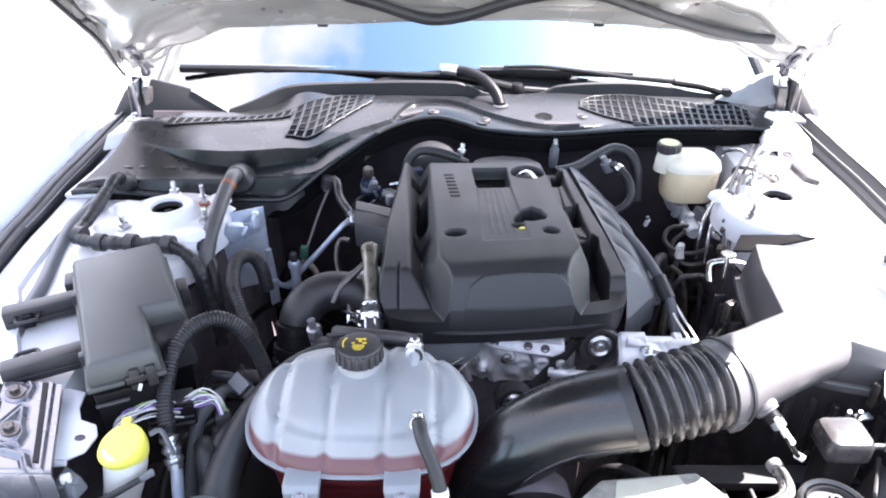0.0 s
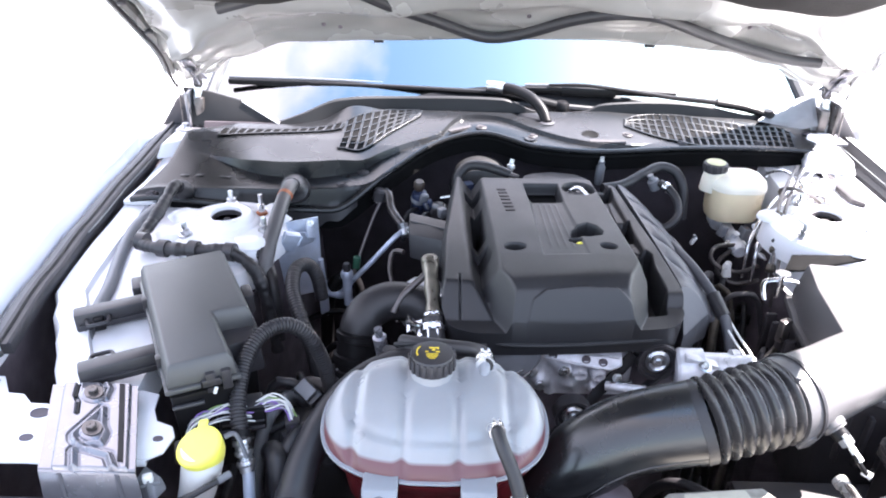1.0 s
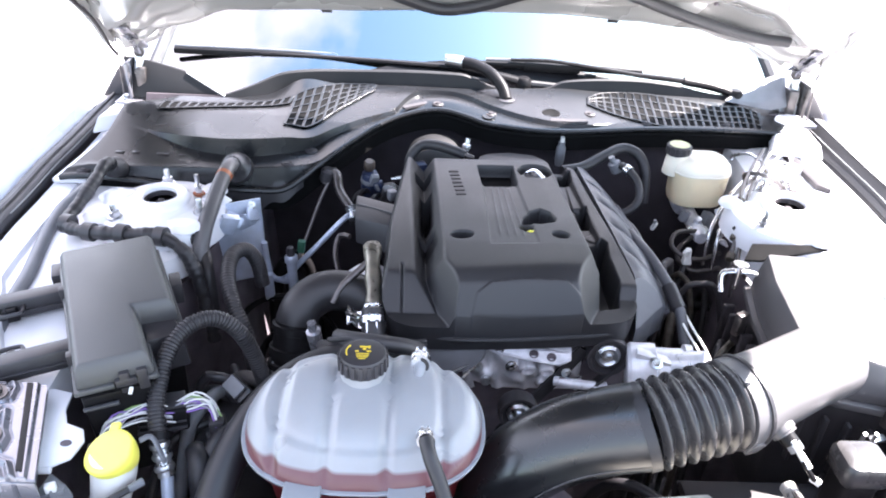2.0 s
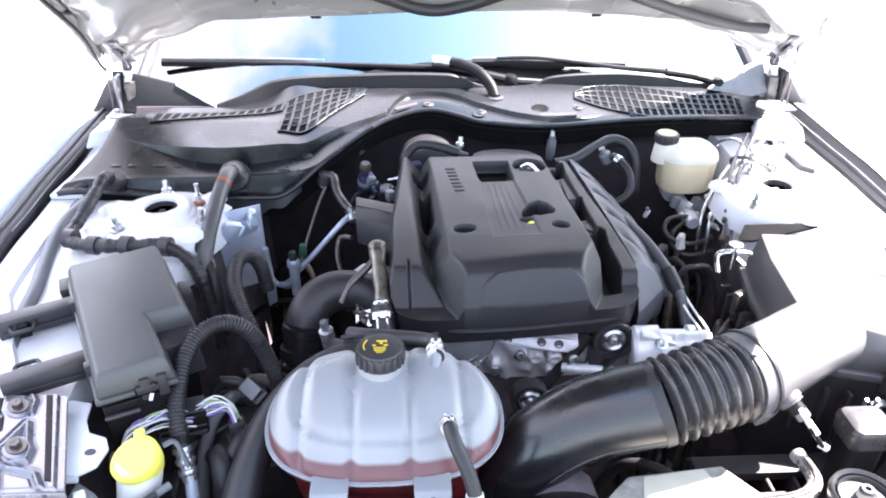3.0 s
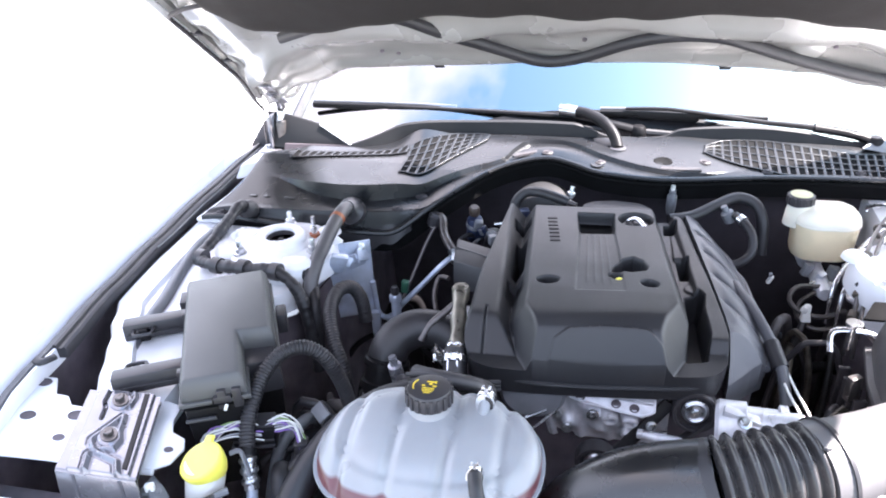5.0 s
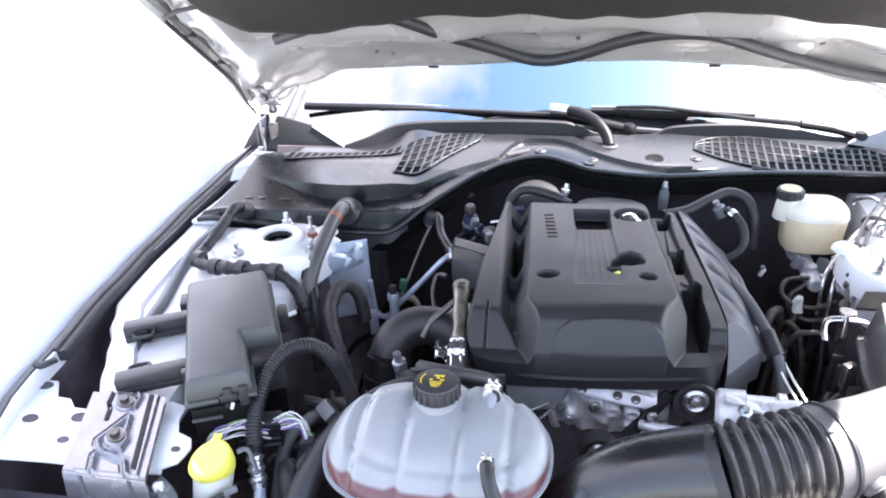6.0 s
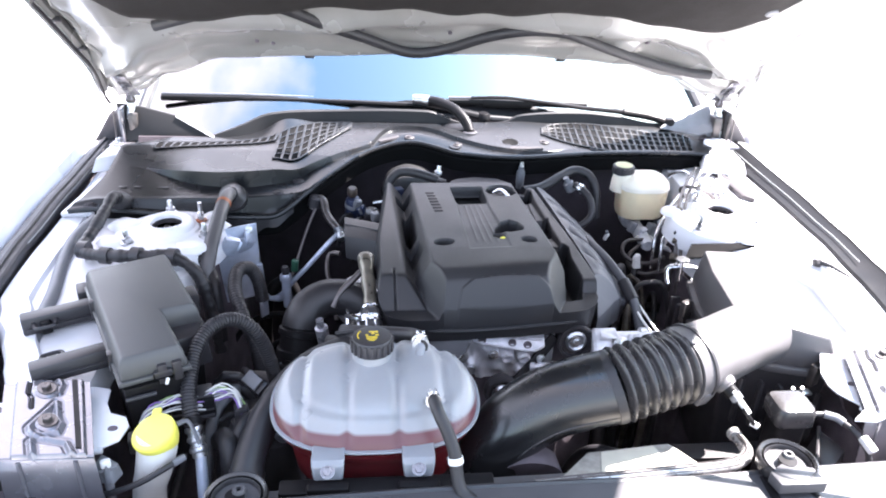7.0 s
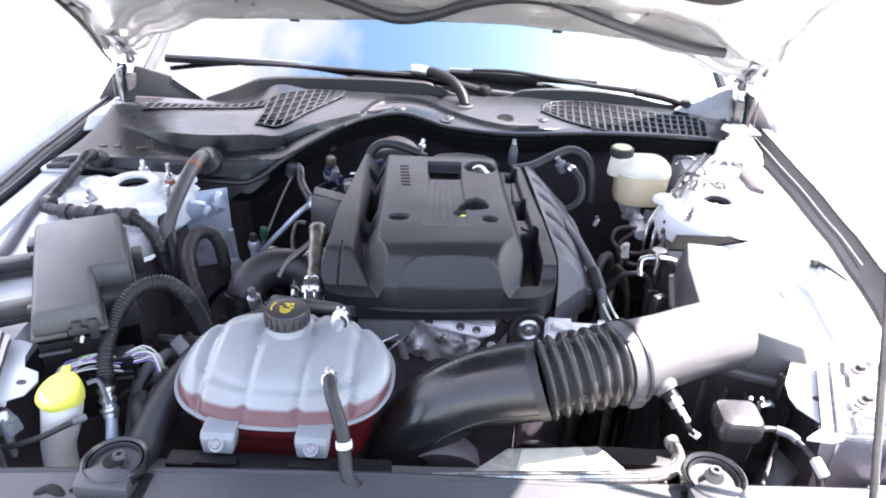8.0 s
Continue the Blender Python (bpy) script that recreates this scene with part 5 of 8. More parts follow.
    Z = np.maximum(Z, hump)
    # the front panel stands a little proud of the corner facets
    Z += 0.0048 * eased(inside([(0.030, 0.828), (0.196, 0.840), (0.187, 0.858), (0.164, 0.869), (0.109, 0.867), (0.058, 0.858), (0.038, 0.848)], X, Y), 0.002)

    # wells: fixing holes, oil filler, dipstick and the channel
    for loop, deep, soft in (
            (oval(0.020, 0.971, 0.0180, 0.0130, turn=0.25), 0.034, 0.004), (oval(0.171, 0.979, 0.0140, 0.0115, turn=-0.3), 0.034, 0.004),
            ([(0.114, 1.014), (0.119, 1.036), (0.131, 1.054), (0.150, 1.066), (0.164, 1.054), (0.172, 1.032), (0.168, 1.020), (0.145, 1.012), (0.130, 1.014)], 0.045, 0.005),
            (oval(0.121, 1.001, 0.011, 0.010), 0.034, 0.004), (oval(0.158, 1.217, 0.032, 0.031), 0.017, 0.005),
            ([(0.054, 1.236), (0.121, 1.238), (0.1225, 1.158), (0.059, 1.154)], 0.024, 0.004),
            ([(-0.060, 1.226), (-0.029, 1.226), (-0.027, 1.192), (-0.057, 1.192)], 0.06, 0.004), ([(-0.048, 1.146), (-0.028, 1.146), (-0.024, 1.032), (-0.044, 1.030)], 0.06, 0.004),
            ([(0.213, 1.283), (0.236, 1.283), (0.234, 1.243), (0.212, 1.243)], 0.05, 0.004), ([(0.226, 1.150), (0.246, 1.150), (0.243, 1.092), (0.229, 1.090)], 0.05, 0.004),
            ([(0.232, 1.040), (0.254, 1.050), (0.262, 1.036), (0.258, 1.000), (0.260, 0.930), (0.252, 0.884), (0.222, 0.877), (0.226, 0.930), (0.233, 0.975)], 0.06, 0.005)):
        Z -= deep * eased(inside(loop, X, Y), soft)
    tray = [(0.060, 1.160), (0.122, 1.160), (0.130, 1.06), (0.137, 0.950), (0.061, 0.944)]
    Z -= 0.0048 * eased(inside(tray, X, Y), 0.003) * np.clip((Y - 0.90) / 0.16, 0.25, 1)
    across = (X - 0.062) / (0.060 + 0.0165 * np.clip((1.16 - Y) / 0.2, 0, 1))
    for k in (0.22, 0.38, 0.54, 0.70):
        Z += 0.0020 * np.exp(-((across - k) / 0.022) ** 2) * eased(Y - 0.965, 0.03) * eased(1.150 - Y, 0.004)
    # square pocket in the turbo-side valley
    Z -= 0.014 * eased(inside([(-0.049, 1.012), (-0.021, 1.014), (-0.016, 0.968), (-0.024, 0.956), (-0.038, 0.954), (-0.046, 0.966)], X, Y), 0.004)
    for _ in range(2):
        Z[1:-1, 1:-1] = 0.5 * Z[1:-1, 1:-1] + 0.125 * (Z[2:, 1:-1] + Z[:-2, 1:-1] + Z[1:-1, 2:] + Z[1:-1, :-2])
    part("shell", moulding(X, Y, Z, lambda x, y: 0.936 + 0.02 * max(0, y - 0.9)), COVER, t, crease=50)
    # rolled lower lip of the front
    part("lip_bead", tube([(-0.050, 0.842, 0.957), (0.0, 0.8305, 0.957), (0.08, 0.8315, 0.957), (0.16, 0.840, 0.957), (0.225, 0.849, 0.957), (0.262, 0.866, 0.957)], 0.0034, 8, 0.02), COVER, t)
    part("rear_lobe", loft([ring([(0.050, 1.27), (0.205, 1.28), (0.198, 1.315), (0.175, 1.343), (0.122, 1.352), (0.075, 1.343), (0.056, 1.325)], 0.95), ring([(0.056, 1.27), (0.198, 1.28), (0.192, 1.310), (0.170, 1.333), (0.122, 1.342), (0.080, 1.333), (0.062, 1.318)], 1.018)], 0.006), COVER, t)
    # black plate deepens the shade at the bottom of the channel well
    part("channel_shade", prism([(0.060, 1.231), (0.116, 1.233), (0.1175, 1.163), (0.064, 1.160)], 1.0125, 1.0145, 0.0), BLACK, t)
    part("dipstick_loop", tube([(0.116, 0.998, 1.018), (0.120, 0.992, 1.036), (0.127, 0.990, 1.043), (0.133, 0.995, 1.036)], 0.0036, 8, 0.003), YELLOW, t, "yellow dipstick loop")
    cap = part("filler_cap", lathe([(0.024, -0.008), (0.024, 0.0), (0.022, 0.004), (0.012, 0.005), (0, 0.005)], Matrix.Translation((0.158, 1.217, 1.022)), 24), PLASTIC, t)
    part("filler_grip", tube([(0.142, 1.226, 1.028), (0.152, 1.221, 1.037), (0.162, 1.215, 1.038), (0.174, 1.206, 1.028)], 0.0042, 8, 0.004, flat=0.6), BRIGHT, cap, "bright wire bail")
    part("filler_grip", tube([(0.150, 1.232, 1.028), (0.158, 1.228, 1.034), (0.168, 1.222, 1.030)], 0.003, 8, 0.004), STEEL, cap)
    # unreadable moulded word, as plain bars
    for k in range(7):
        x, y = 0.010 + 0.0019 * k, 1.204 - 0.0155 * k
        part("word_bar", box(-0.0085, 0.0085, -0.0034, 0.0034, 0, 0.0022, 0.0005, pose(x, y, float(hump_top(x, y)) - 0.0008, 0, 0, 6)), DEEPSEAL, t)
    fin = [[Vector(p) for p in ((-0.162, 1.176, 1.000), (-0.160, 1.118, 0.984), (-0.157, 1.100, 0.945), (-0.158, 1.165, 0.945))], [Vector(p) for p in ((-0.084, 1.126, 1.008), (-0.084, 1.068, 0.998), (-0.086, 1.052, 0.950), (-0.086, 1.120, 0.940))]]
    part("side_fin", loft(fin, 0.0025), COVER, t)
    part("fin_rib", tube([(-0.158, 1.150, 0.9945), (-0.125, 1.128, 0.9985), (-0.088, 1.100, 1.0045)], 0.0022, 6, 0.02), COVER, t)
    return t


engine_cover()


def intake_cover():
    t = thing("intake_cover", (0.33, 1.1, 0.85), "ribbed grey-black intake manifold beside the cover", "intake manifold")
    nu, nv = 110, 260
    U, V = np.meshgrid(np.linspace(0, 1, nu), np.linspace(0, 1, nv), indexing="ij")
    Y = 0.884 + 0.055 * U + (1.325 - 0.884 - 0.055 * U) * V
    near = np.interp(Y, np.linspace(0.82, 1.34, 60), [COVER_SEAM(float(y)) for y in np.linspace(0.82, 1.34, 60)]) + 0.003
    far = np.interp(Y, [0.92, 0.96, 1.00, 1.08, 1.153, 1.25, 1.33], [0.338, 0.350, 0.354, 0.352, 0.345, 0.326, 0.298])
    X = near + (far - near) * U
    Z = 0.992 + 0.014 * np.clip((Y - 0.95) / 0.25, 0, 1) - 0.052 * U ** 1.8
    # runners: rounded ridges that sweep forward and outward, with grooves between
    phase = (Y + 0.75 * (X - near) - 0.962) / 0.074
    Z += (0.0105 * np.abs(np.sin(np.pi * phase)) ** 0.38 - 0.0085) * eased(U, 0.2) * eased(Y - 0.955 - 0.03 * U, 0.02) * eased(1.30 - Y, 0.02)
    Z = np.minimum(Z, 0.990 + 0.85 * (Y - 0.944 - 0.040 * U))
    part("shell", moulding(X, Y, Z, lambda x, y: 0.895), INTAKE, t, crease=50)
    pts = [(float(far[-1, j]) + 0.001, float(Y[-1, j]), float(Z[-1, j]) - 0.004) for j in range(0, nv, 20)]
    part("lower_bead", tube(pts, 0.006, 8, 0.02), INTAKE, t)
    part("runner_body", prism([(0.25, 0.92), (0.345, 0.98), (0.33, 1.27), (0.23, 1.28)], 0.26, 0.90, 0.01), DARK, t)
    return t


intake_cover()
hs = thing("fuel_hose", (0.36, 0.95, 0.93), "black hose running down beside the intake", "hose")
part("hose", tube([(0.318, 1.110, 0.978), (0.338, 1.045, 0.972), (0.352, 0.985, 0.962), (0.361, 0.950, 0.950), (0.367, 0.927, 0.932), (0.372, 0.905, 0.900)], 0.0085, 12), INTAKE, hs)
part("sleeve", tube([(0.354, 0.975, 0.960), (0.364, 0.938, 0.941)], 0.0115, 12), RUBBER, hs)
for k in range(2):
    part("white_wire", tube([(0.362 + 0.010 * k, 0.938, 0.938), (0.370 + 0.012 * k, 0.905, 0.925), (0.383 + 0.012 * k, 0.872, 0.910), (0.396 + 0.01 * k, 0.850, 0.885)], 0.0021, 6), WIRES[0], hs)

# throttle body by the duct
tb = thing("throttle_body", (0.32, 0.83, 0.90), "cast aluminium throttle body under the bellows", "throttle body")
part("body", lathe([(0.036, -0.05), (0.040, -0.045), (0.040, -0.01), (0.034, -0.008), (0.034, 0.03), (0.040, 0.032), (0.040, 0.042), (0.033, 0.044)], along((0.315, 0.835, 0.905), (0.42, 0.82, 0.915)), 32), ALU, tb)
part("motor", lathe([(0.02, -0.02), (0.02, 0.025), (0.014, 0.03), (0, 0.03)], along((0.345, 0.82, 0.93), (0.40, 0.80, 0.95)), 24), ALU, tb)
part("arm", box(-0.03, 0.03, -0.008, 0.008, -0.006, 0.006, 0.002, pose(0.30, 0.825, 0.935, 0, 10, -12)), ALU, tb)
for dx in (-0.02, 0.03):
    bolt((0.315 + dx, 0.81, 0.94), (0, -0.4, 1), 0.006, STEEL, tb)


# ---------------------------------------------------------------- coolant tank
def coolant_tank():
    t = thing("coolant_tank", (-0.10, 0.64, 0.90), "milky ribbed coolant tank with pink coolant and black cap", "coolant tank")
    cx, cy = -0.099, 0.648
    hx, hy = 0.138, 0.090
    nu, nv = 360, 34

    def lobes(x):
        d = 0.0
        for g in (-0.196, -0.136, -0.070, -0.008):
            d += math.exp(-((x - g) / 0.0064) ** 2)
        return d

    def body(a, k):
        """a round the tank, k from the seam (0) to the crown (1)."""
        c, s = math.cos(a), math.sin(a)
        e = 0.72
        r = math.cos(k * math.pi / 2) ** 0.62 * (1 - 0.07 * smoothstep((k - 0.45) / 0.08))
        x = cx + hx * math.copysign(abs(c) ** e, c) * r
        y = cy + hy * math.copysign(abs(s) ** 0.85, s) * r + 0.020 * k
        z = 0.974 + 0.012 * (y - cy) / 0.1 + 0.041 * math.sin(k * math.pi / 2) ** 0.95
        dent = lobes(x) * 0.0062 * min(1, k * 4 + 0.12)
        y -= dent * math.copysign(min(1, abs(s) * 1.5), s) * (1 - k)
        z -= dent * (0.35 + 0.65 * k) + 0.0013 * math.exp(-((k - 0.50) / 0.022) ** 2)
        return Vector((x, y, z))

    rings = [[body(2 * math.pi * i / nu, j / nv * 0.985) for i in range(nu)] for j in range(nv + 1)]
    part("upper_half", loft(rings, caps=(False, True)), TANK, t)
    rings = []
    for j in range(12):
        k = j / 11
        sc = 1 - 0.10 * smoothstep(k / 0.4) - 0.08 * k
        rings.append([Vector((cx + (p.x - cx) * sc, cy + (p.y - cy) * sc, p.z - 0.008 - 0.075 * k)) for p in [body(2 * math.pi * i / nu, 0) for i in range(nu)]])
    part("lower_half", loft(rings), TANKLOW, t, "red lower half full of coolant")
    prof = []
    for out, dz in ((-0.004, -0.0017), (0.0036, -0.0017), (0.0043, -0.0008), (0.0043, 0.0008), (0.0036, 0.0017), (-0.004, 0.0017)):
        prof.append([p + Vector(((p.x - cx) / hx, (p.y - cy) / hy, 0)).normalized() * out + Vector((0, 0, dz)) for p in [body(2 * math.pi * i / nu, 0) for i in range(nu)]])
    part("seam_flange", loft(prof + prof[:1], caps=(False, False)), MILK, t)
    # filler neck and cap
    m = pose(-0.104, 0.690, 1.020, -4, 0, 0) @ Matrix.Diagonal((0.93, 0.93, 0.93, 1))
    part("filler_neck", lathe([(0.040, -0.030), (0.034, -0.020), (0.0305, -0.010), (0.0285, -0.002), (0.027, 0.006), (0.027, 0.012)], m, 40), TANK, t)
    cap = part("cap", lathe([(0.029, 0.006), (0.0305, 0.008), (0.0305, 0.026), (0.0285, 0.0295), (0.024, 0.0305), (0.0, 0.0305)], m, 40), PLASTIC, t, "black ribbed pressure cap")
    for k in range(20):
        a = 2 * math.pi * k / 20
        part("grip_rib", box(0.0295, 0.0325, -0.0028, 0.0028, 0.008, 0.027, 0.0008, m @ pose(0, 0, 0, 0, 0, math.degrees(a))), PLASTIC, cap)
    marks = [(0.002, 0.013, 0.010, 0.0030), (0.002, 0.0075, 0.0035, 0.0045), (0.010, 0.0125, 0.0022, 0.006), (-0.010, 0.002, 0.0035, 0.003), (0.010, 0.002, 0.0045, 0.003), (0.0, -0.004, 0.013, 0.0014), (0.0, -0.008, 0.013, 0.0014), (0.0, -0.012, 0.011, 0.0014), (0.0, -0.016, 0.007, 0.0014)]
    for x, y, w, h in marks:
        x, y, w, h = x * 0.75, y * 0.85 - 0.001, w * 0.62, h * 0.8
        part("printed_mark", box(x - w, x + w, y - h / 2, y + h / 2, 0.0303, 0.0311, 0.0, m), MARK, cap)
    for k in range(4):
        a = radians(150 + 16 * k)
        part("printed_mark", box(-0.0025, 0.0025, -0.0008, 0.0008, 0.0303, 0.0311, 0.0, m @ pose(0.021 * math.cos(a), 0.021 * math.sin(a), 0, 0, 0, 150 + 16 * k + 90)), MARK, cap)
    # hose stubs
    part("hose_stub", tube([(-0.030, 0.600, 1.010), (-0.028, 0.585, 1.025), (-0.027, 0.570, 1.033)], 0.008, 14), MILK, t)
    part("hose_stub", tube([(-0.038, 0.690, 1.012), (-0.0365, 0.697, 1.019), (-0.036, 0.705, 1.022)], 0.007, 14), MILK, t)
    # mounting lugs
    for x in (-0.159, -0.046):
        lug = part("mounting_lug", loft([ring(rounded(x - 0.0185, x + 0.0185, 0.534, 0.556, 0.004), 0.941), ring(rounded(x - 0.0205, x + 0.0205, 0.535, 0.566, 0.004), 0.962), ring(rounded(x - 0.0205, x + 0.0205, 0.541, 0.570, 0.004), 0.968)], 0.0015), MILK, t)
        bolt((x, 0.5335, 0.957), (0, -0.75, 0.65), 0.0060, GREYMETAL, lug)
    return t


coolant_tank()
clamp_ring((-0.0275, 0.575, 1.031), (-0.026, 0.555, 1.035), 0.0092, BRIGHT, None, 0.009, "spring_clamp")["label"] = "bright spring clamp on the tank hose"
bpy.data.objects["spring_clamp"]["category"] = "hose clamp"
h = thing("tank_hose", (-0.002, 0.513, 0.985), "grey-black overflow hose in front of the tank", "hose")
part("hose", tube([(-0.027, 0.572, 1.033), (-0.022, 0.552, 1.028), (-0.012, 0.535, 1.012), (-0.004, 0.520, 0.992), (-0.001, 0.508, 0.966), (0.004, 0.497, 0.952), (0.018, 0.486, 0.947)], 0.0080, 16), RUBBER, h)
part("clip", lathe([(0.0081, -0.004), (0.0095, -0.004), (0.0095, 0.004), (0.0081, 0.004)], along((-0.003, 0.5165, 0.985), (-0.001, 0.510, 0.970)), 20), WHITEPL, h, "white band clip")
h = thing("return_hose", (-0.06, 0.75, 1.0), "thin black return hose with spring clamp", "hose")
part("hose", tube([(-0.036, 0.700, 1.022), (-0.035, 0.722, 1.018), (-0.045, 0.745, 1.010), (-0.08, 0.765, 1.000), (-0.12, 0.778, 0.994), (-0.150, 0.795, 0.985)], 0.0108, 14), RUBBER, h)
clamp_ring((-0.0355, 0.706, 1.022), (-0.035, 0.73, 1.018), 0.0115, BRIGHT, h, 0.012)
clamp_ring((-0.036, 0.712, 1.021), (-0.035, 0.73, 1.018), 0.0120, BRIGHT, h, 0.004)


# ---------------------------------------------------------------- intake duct and air box
def intake_duct():
    t = thing("intake_duct", (0.2, 0.66, 0.85), "glossy black intake duct with ribbed bellows", "intake duct")
    line = [(0.046, 0.622, 0.72), (0.050, 0.628, 0.80), (0.062, 0.635, 0.868), (0.092, 0.641, 0.922), (0.138, 0.645, 0.957), (0.184, 0.646, 0.974), (0.232, 0.6465, 0.985)]
    part("elbow", tube(line, 0.0515, 36, 0.008, rfun=lambda d, s: 1.02 - 0.04 * math.sin(math.pi * s)), GLOSSY, t)
    for side in (-1, 1):
        seam = [Vector(p) + Vector((0.0, side * 0.0495, -0.012)) for p in line[1:]]
        part("seam", tube(seam, 0.0022, 6, 0.02), GLOSSY, t)
    part("rim", tube([(0.222, 0.6455, 0.982), (0.234, 0.6465, 0.986)], 0.0530, 40, 0.006), RUBBER, t)
    bel = [(0.233, 0.6465, 0.9855), (0.284, 0.656, 0.996), (0.338, 0.671, 1.001)]
    ribs = part("bellows", tube(bel, 0.0500, 44, 0.0011, rfun=lambda d, s: 0.915 + 0.185 * (0.5 - 0.5 * math.cos(2 * math.pi * d / 0.01545)) ** 0.75), BELLOWS, t, "ribbed rubber bellows")
    cl = part("end_clamp", tube([(0.330, 0.668, 1.000), (0.352, 0.677, 1.001)], 0.0550, 40, 0.004), LIFTEDPL, t)
    part("clamp_screw", box(-0.008, 0.008, -0.006, 0.006, -0.010, 0.010, 0.002, pose(0.352, 0.636, 0.972, 20, 10, 15)), BRIGHT, cl)
    part("clamp_band", tube([(0.3475, 0.6752, 1.0008), (0.3515, 0.6768, 1.001)], 0.0575, 40, 0.003), PLASTIC, cl)
    part("clamp_slot", box(-0.005, 0.005, -0.0025, 0.0025, -0.0015, 0.0015, 0.0005, pose(0.337, 0.650, 1.052, -38, 25, 35)), PLASTIC, cl)
    part("clamp_ear", box(-0.011, 0.011, -0.008, 0.008, -0.014, 0.012, 0.003, pose(0.360, 0.634, 0.974, 20, 10, 25)), LIFTEDPL, cl)
    part("mark", box(-0.008, 0.008, -0.001, 0.001, -0.004, 0.004, 0.0, pose(0.214, 0.620, 1.024, -55, 0, 8)), RUBBER, t)
    return t


intake_duct()


def air_box():
    t = thing("air_box", (0.53, 0.86, 0.75), "sunlit black plastic air filter box with snorkel", "air filter box")
    # lid: a wedge with a rounded shoulder, higher at the back
    lid0 = [(0.480, 0.800), (0.540, 0.764), (0.632, 0.738), (0.662, 0.800), (0.646, 0.960), (0.590, 1.022), (0.512, 1.026), (0.492, 0.940)]
    lid1 = [(0.486, 0.812), (0.545, 0.776), (0.620, 0.751), (0.640, 0.810), (0.622, 0.945), (0.578, 1.008), (0.517, 1.014), (0.499, 0.938)]
    top = lambda x, y: 1.002 - 0.12 * max(0, 0.84 - y) - 0.20 * max(0, x - 0.575)
    # the lid's pale tone carries its sun glare in the colour
    part("lid", loft([ring(lid0, 0.925), ring(lid0, 0.945), ring(lid1, top)], 0.005, segments=2), LIFTEDPL, t)
    part("lid_rim", prism(inset(lid0, -0.008), 0.914, 0.926, 0.002), LIFTEDPL, t)
    # darker black here puts the shade of the side faces into the colour
    part("lower_box", loft([ring(inset(lid0, 0.03), 0.62), ring(inset(lid0, 0.002), 0.914)], 0.008), PLASTIC, t)
    # snorkel from the bellows into the lid
    part("snorkel", tube([(0.345, 0.674, 1.0005), (0.375, 0.692, 0.998), (0.41, 0.714, 0.993), (0.46, 0.748, 0.986), (0.52, 0.79, 0.972)], 0.053, 32, 0.008, rfun=lambda d, s: 1.0 - 0.04 * math.sin(math.pi * s)), LIFTEDPL, t)
    for k in range(6):
        y = 0.86 + 0.026 * k
        # ribs darker still, for the same shaded side
        part("side_rib", prism([(0.462, y), (0.480, y), (0.480, y + 0.008), (0.462, y + 0.008)], 0.80, 0.912, 0.002), DEEPSEAL, t)
    for k in range(5):
        x = 0.50 + 0.026 * k
        y = 0.790 - (x - 0.47) * 0.47
        part("front_rib", prism([(x, y - 0.012), (x + 0.006, y - 0.012), (x + 0.006, y), (x, y)], 0.80, 0.895, 0.0015), PLASTIC, t)
    for x, y in ((0.462, 0.93), (0.600, 0.738), (0.652, 0.86)):
        part("lid_clip", box(-0.010, 0.010, -0.006, 0.006, -0.022, 0.018, 0.002, pose(x, y, 0.925, 0, 0, 30)), DARKMETAL, t)
    part("stud_post", lathe([(0.004, -0.03), (0.004, 0.012), (0.012, 0.013), (0.012, 0.017), (0, 0.017)], Matrix.Translation((0.462, 0.980, 0.985)), 14), BRIGHT, t)
    part("stud_bracket", tube([(0.430, 0.955, 0.965), (0.432, 0.975, 0.980), (0.445, 0.985, 0.985), (0.475, 0.985, 0.985), (0.495, 0.985, 0.980)], 0.0042, 8, 0.01, flat=0.4), BRIGHT, t, "bright bent bracket")
    # sensor in the snorkel
    s = part("air_sensor", tube([(0.381, 0.668, 0.994), (0.390, 0.655, 0.988), (0.399, 0.643, 0.980)], 0.0165, 24, 0.002, rfun=lambda d, sh: 1 - 0.10 * (sh > 0.9)), LIFTEDPL, t, "grey air flow sensor")
    part("socket", tube([(0.397, 0.645, 0.981), (0.405, 0.634, 0.974)], 0.0105, 16, 0.003), WIPER, s)
    part("plug", box(-0.008, 0.008, -0.009, 0.008, -0.005, 0.006, 0.002, pose(0.406, 0.633, 0.974, 35, 0, 35)), GREYPL, s)
    part("plug_latch", box(-0.003, 0.003, -0.010, 0.006, 0.004, 0.009, 0.001, pose(0.402, 0.630, 0.974, 35, 0, 35)), WHITEPL, s)
    part("plug_tip", box(-0.0035, 0.0035, -0.012, 0.008, -0.003, 0.003, 0.001, pose(0.416, 0.620, 0.964, 35, 0, 35)), WHITEPL, s)
    part("cable", tube([(0.414, 0.618, 0.963), (0.424, 0.610, 0.950), (0.437, 0.612, 0.935), (0.455, 0.63, 0.925), (0.47, 0.65, 0.90)], 0.003, 8), WIPER, s)
    part("cable_tag", box(-0.004, 0.004, -0.006, 0.006, -0.003, 0.003, 0.001, pose(0.434, 0.611, 0.938, 10, 0, 50)), WHITEPL, s)
    return t


air_box()

b = thing("black_canister", (0.50, 0.635, 0.85), "rounded black plastic canister before the air box", "canister")
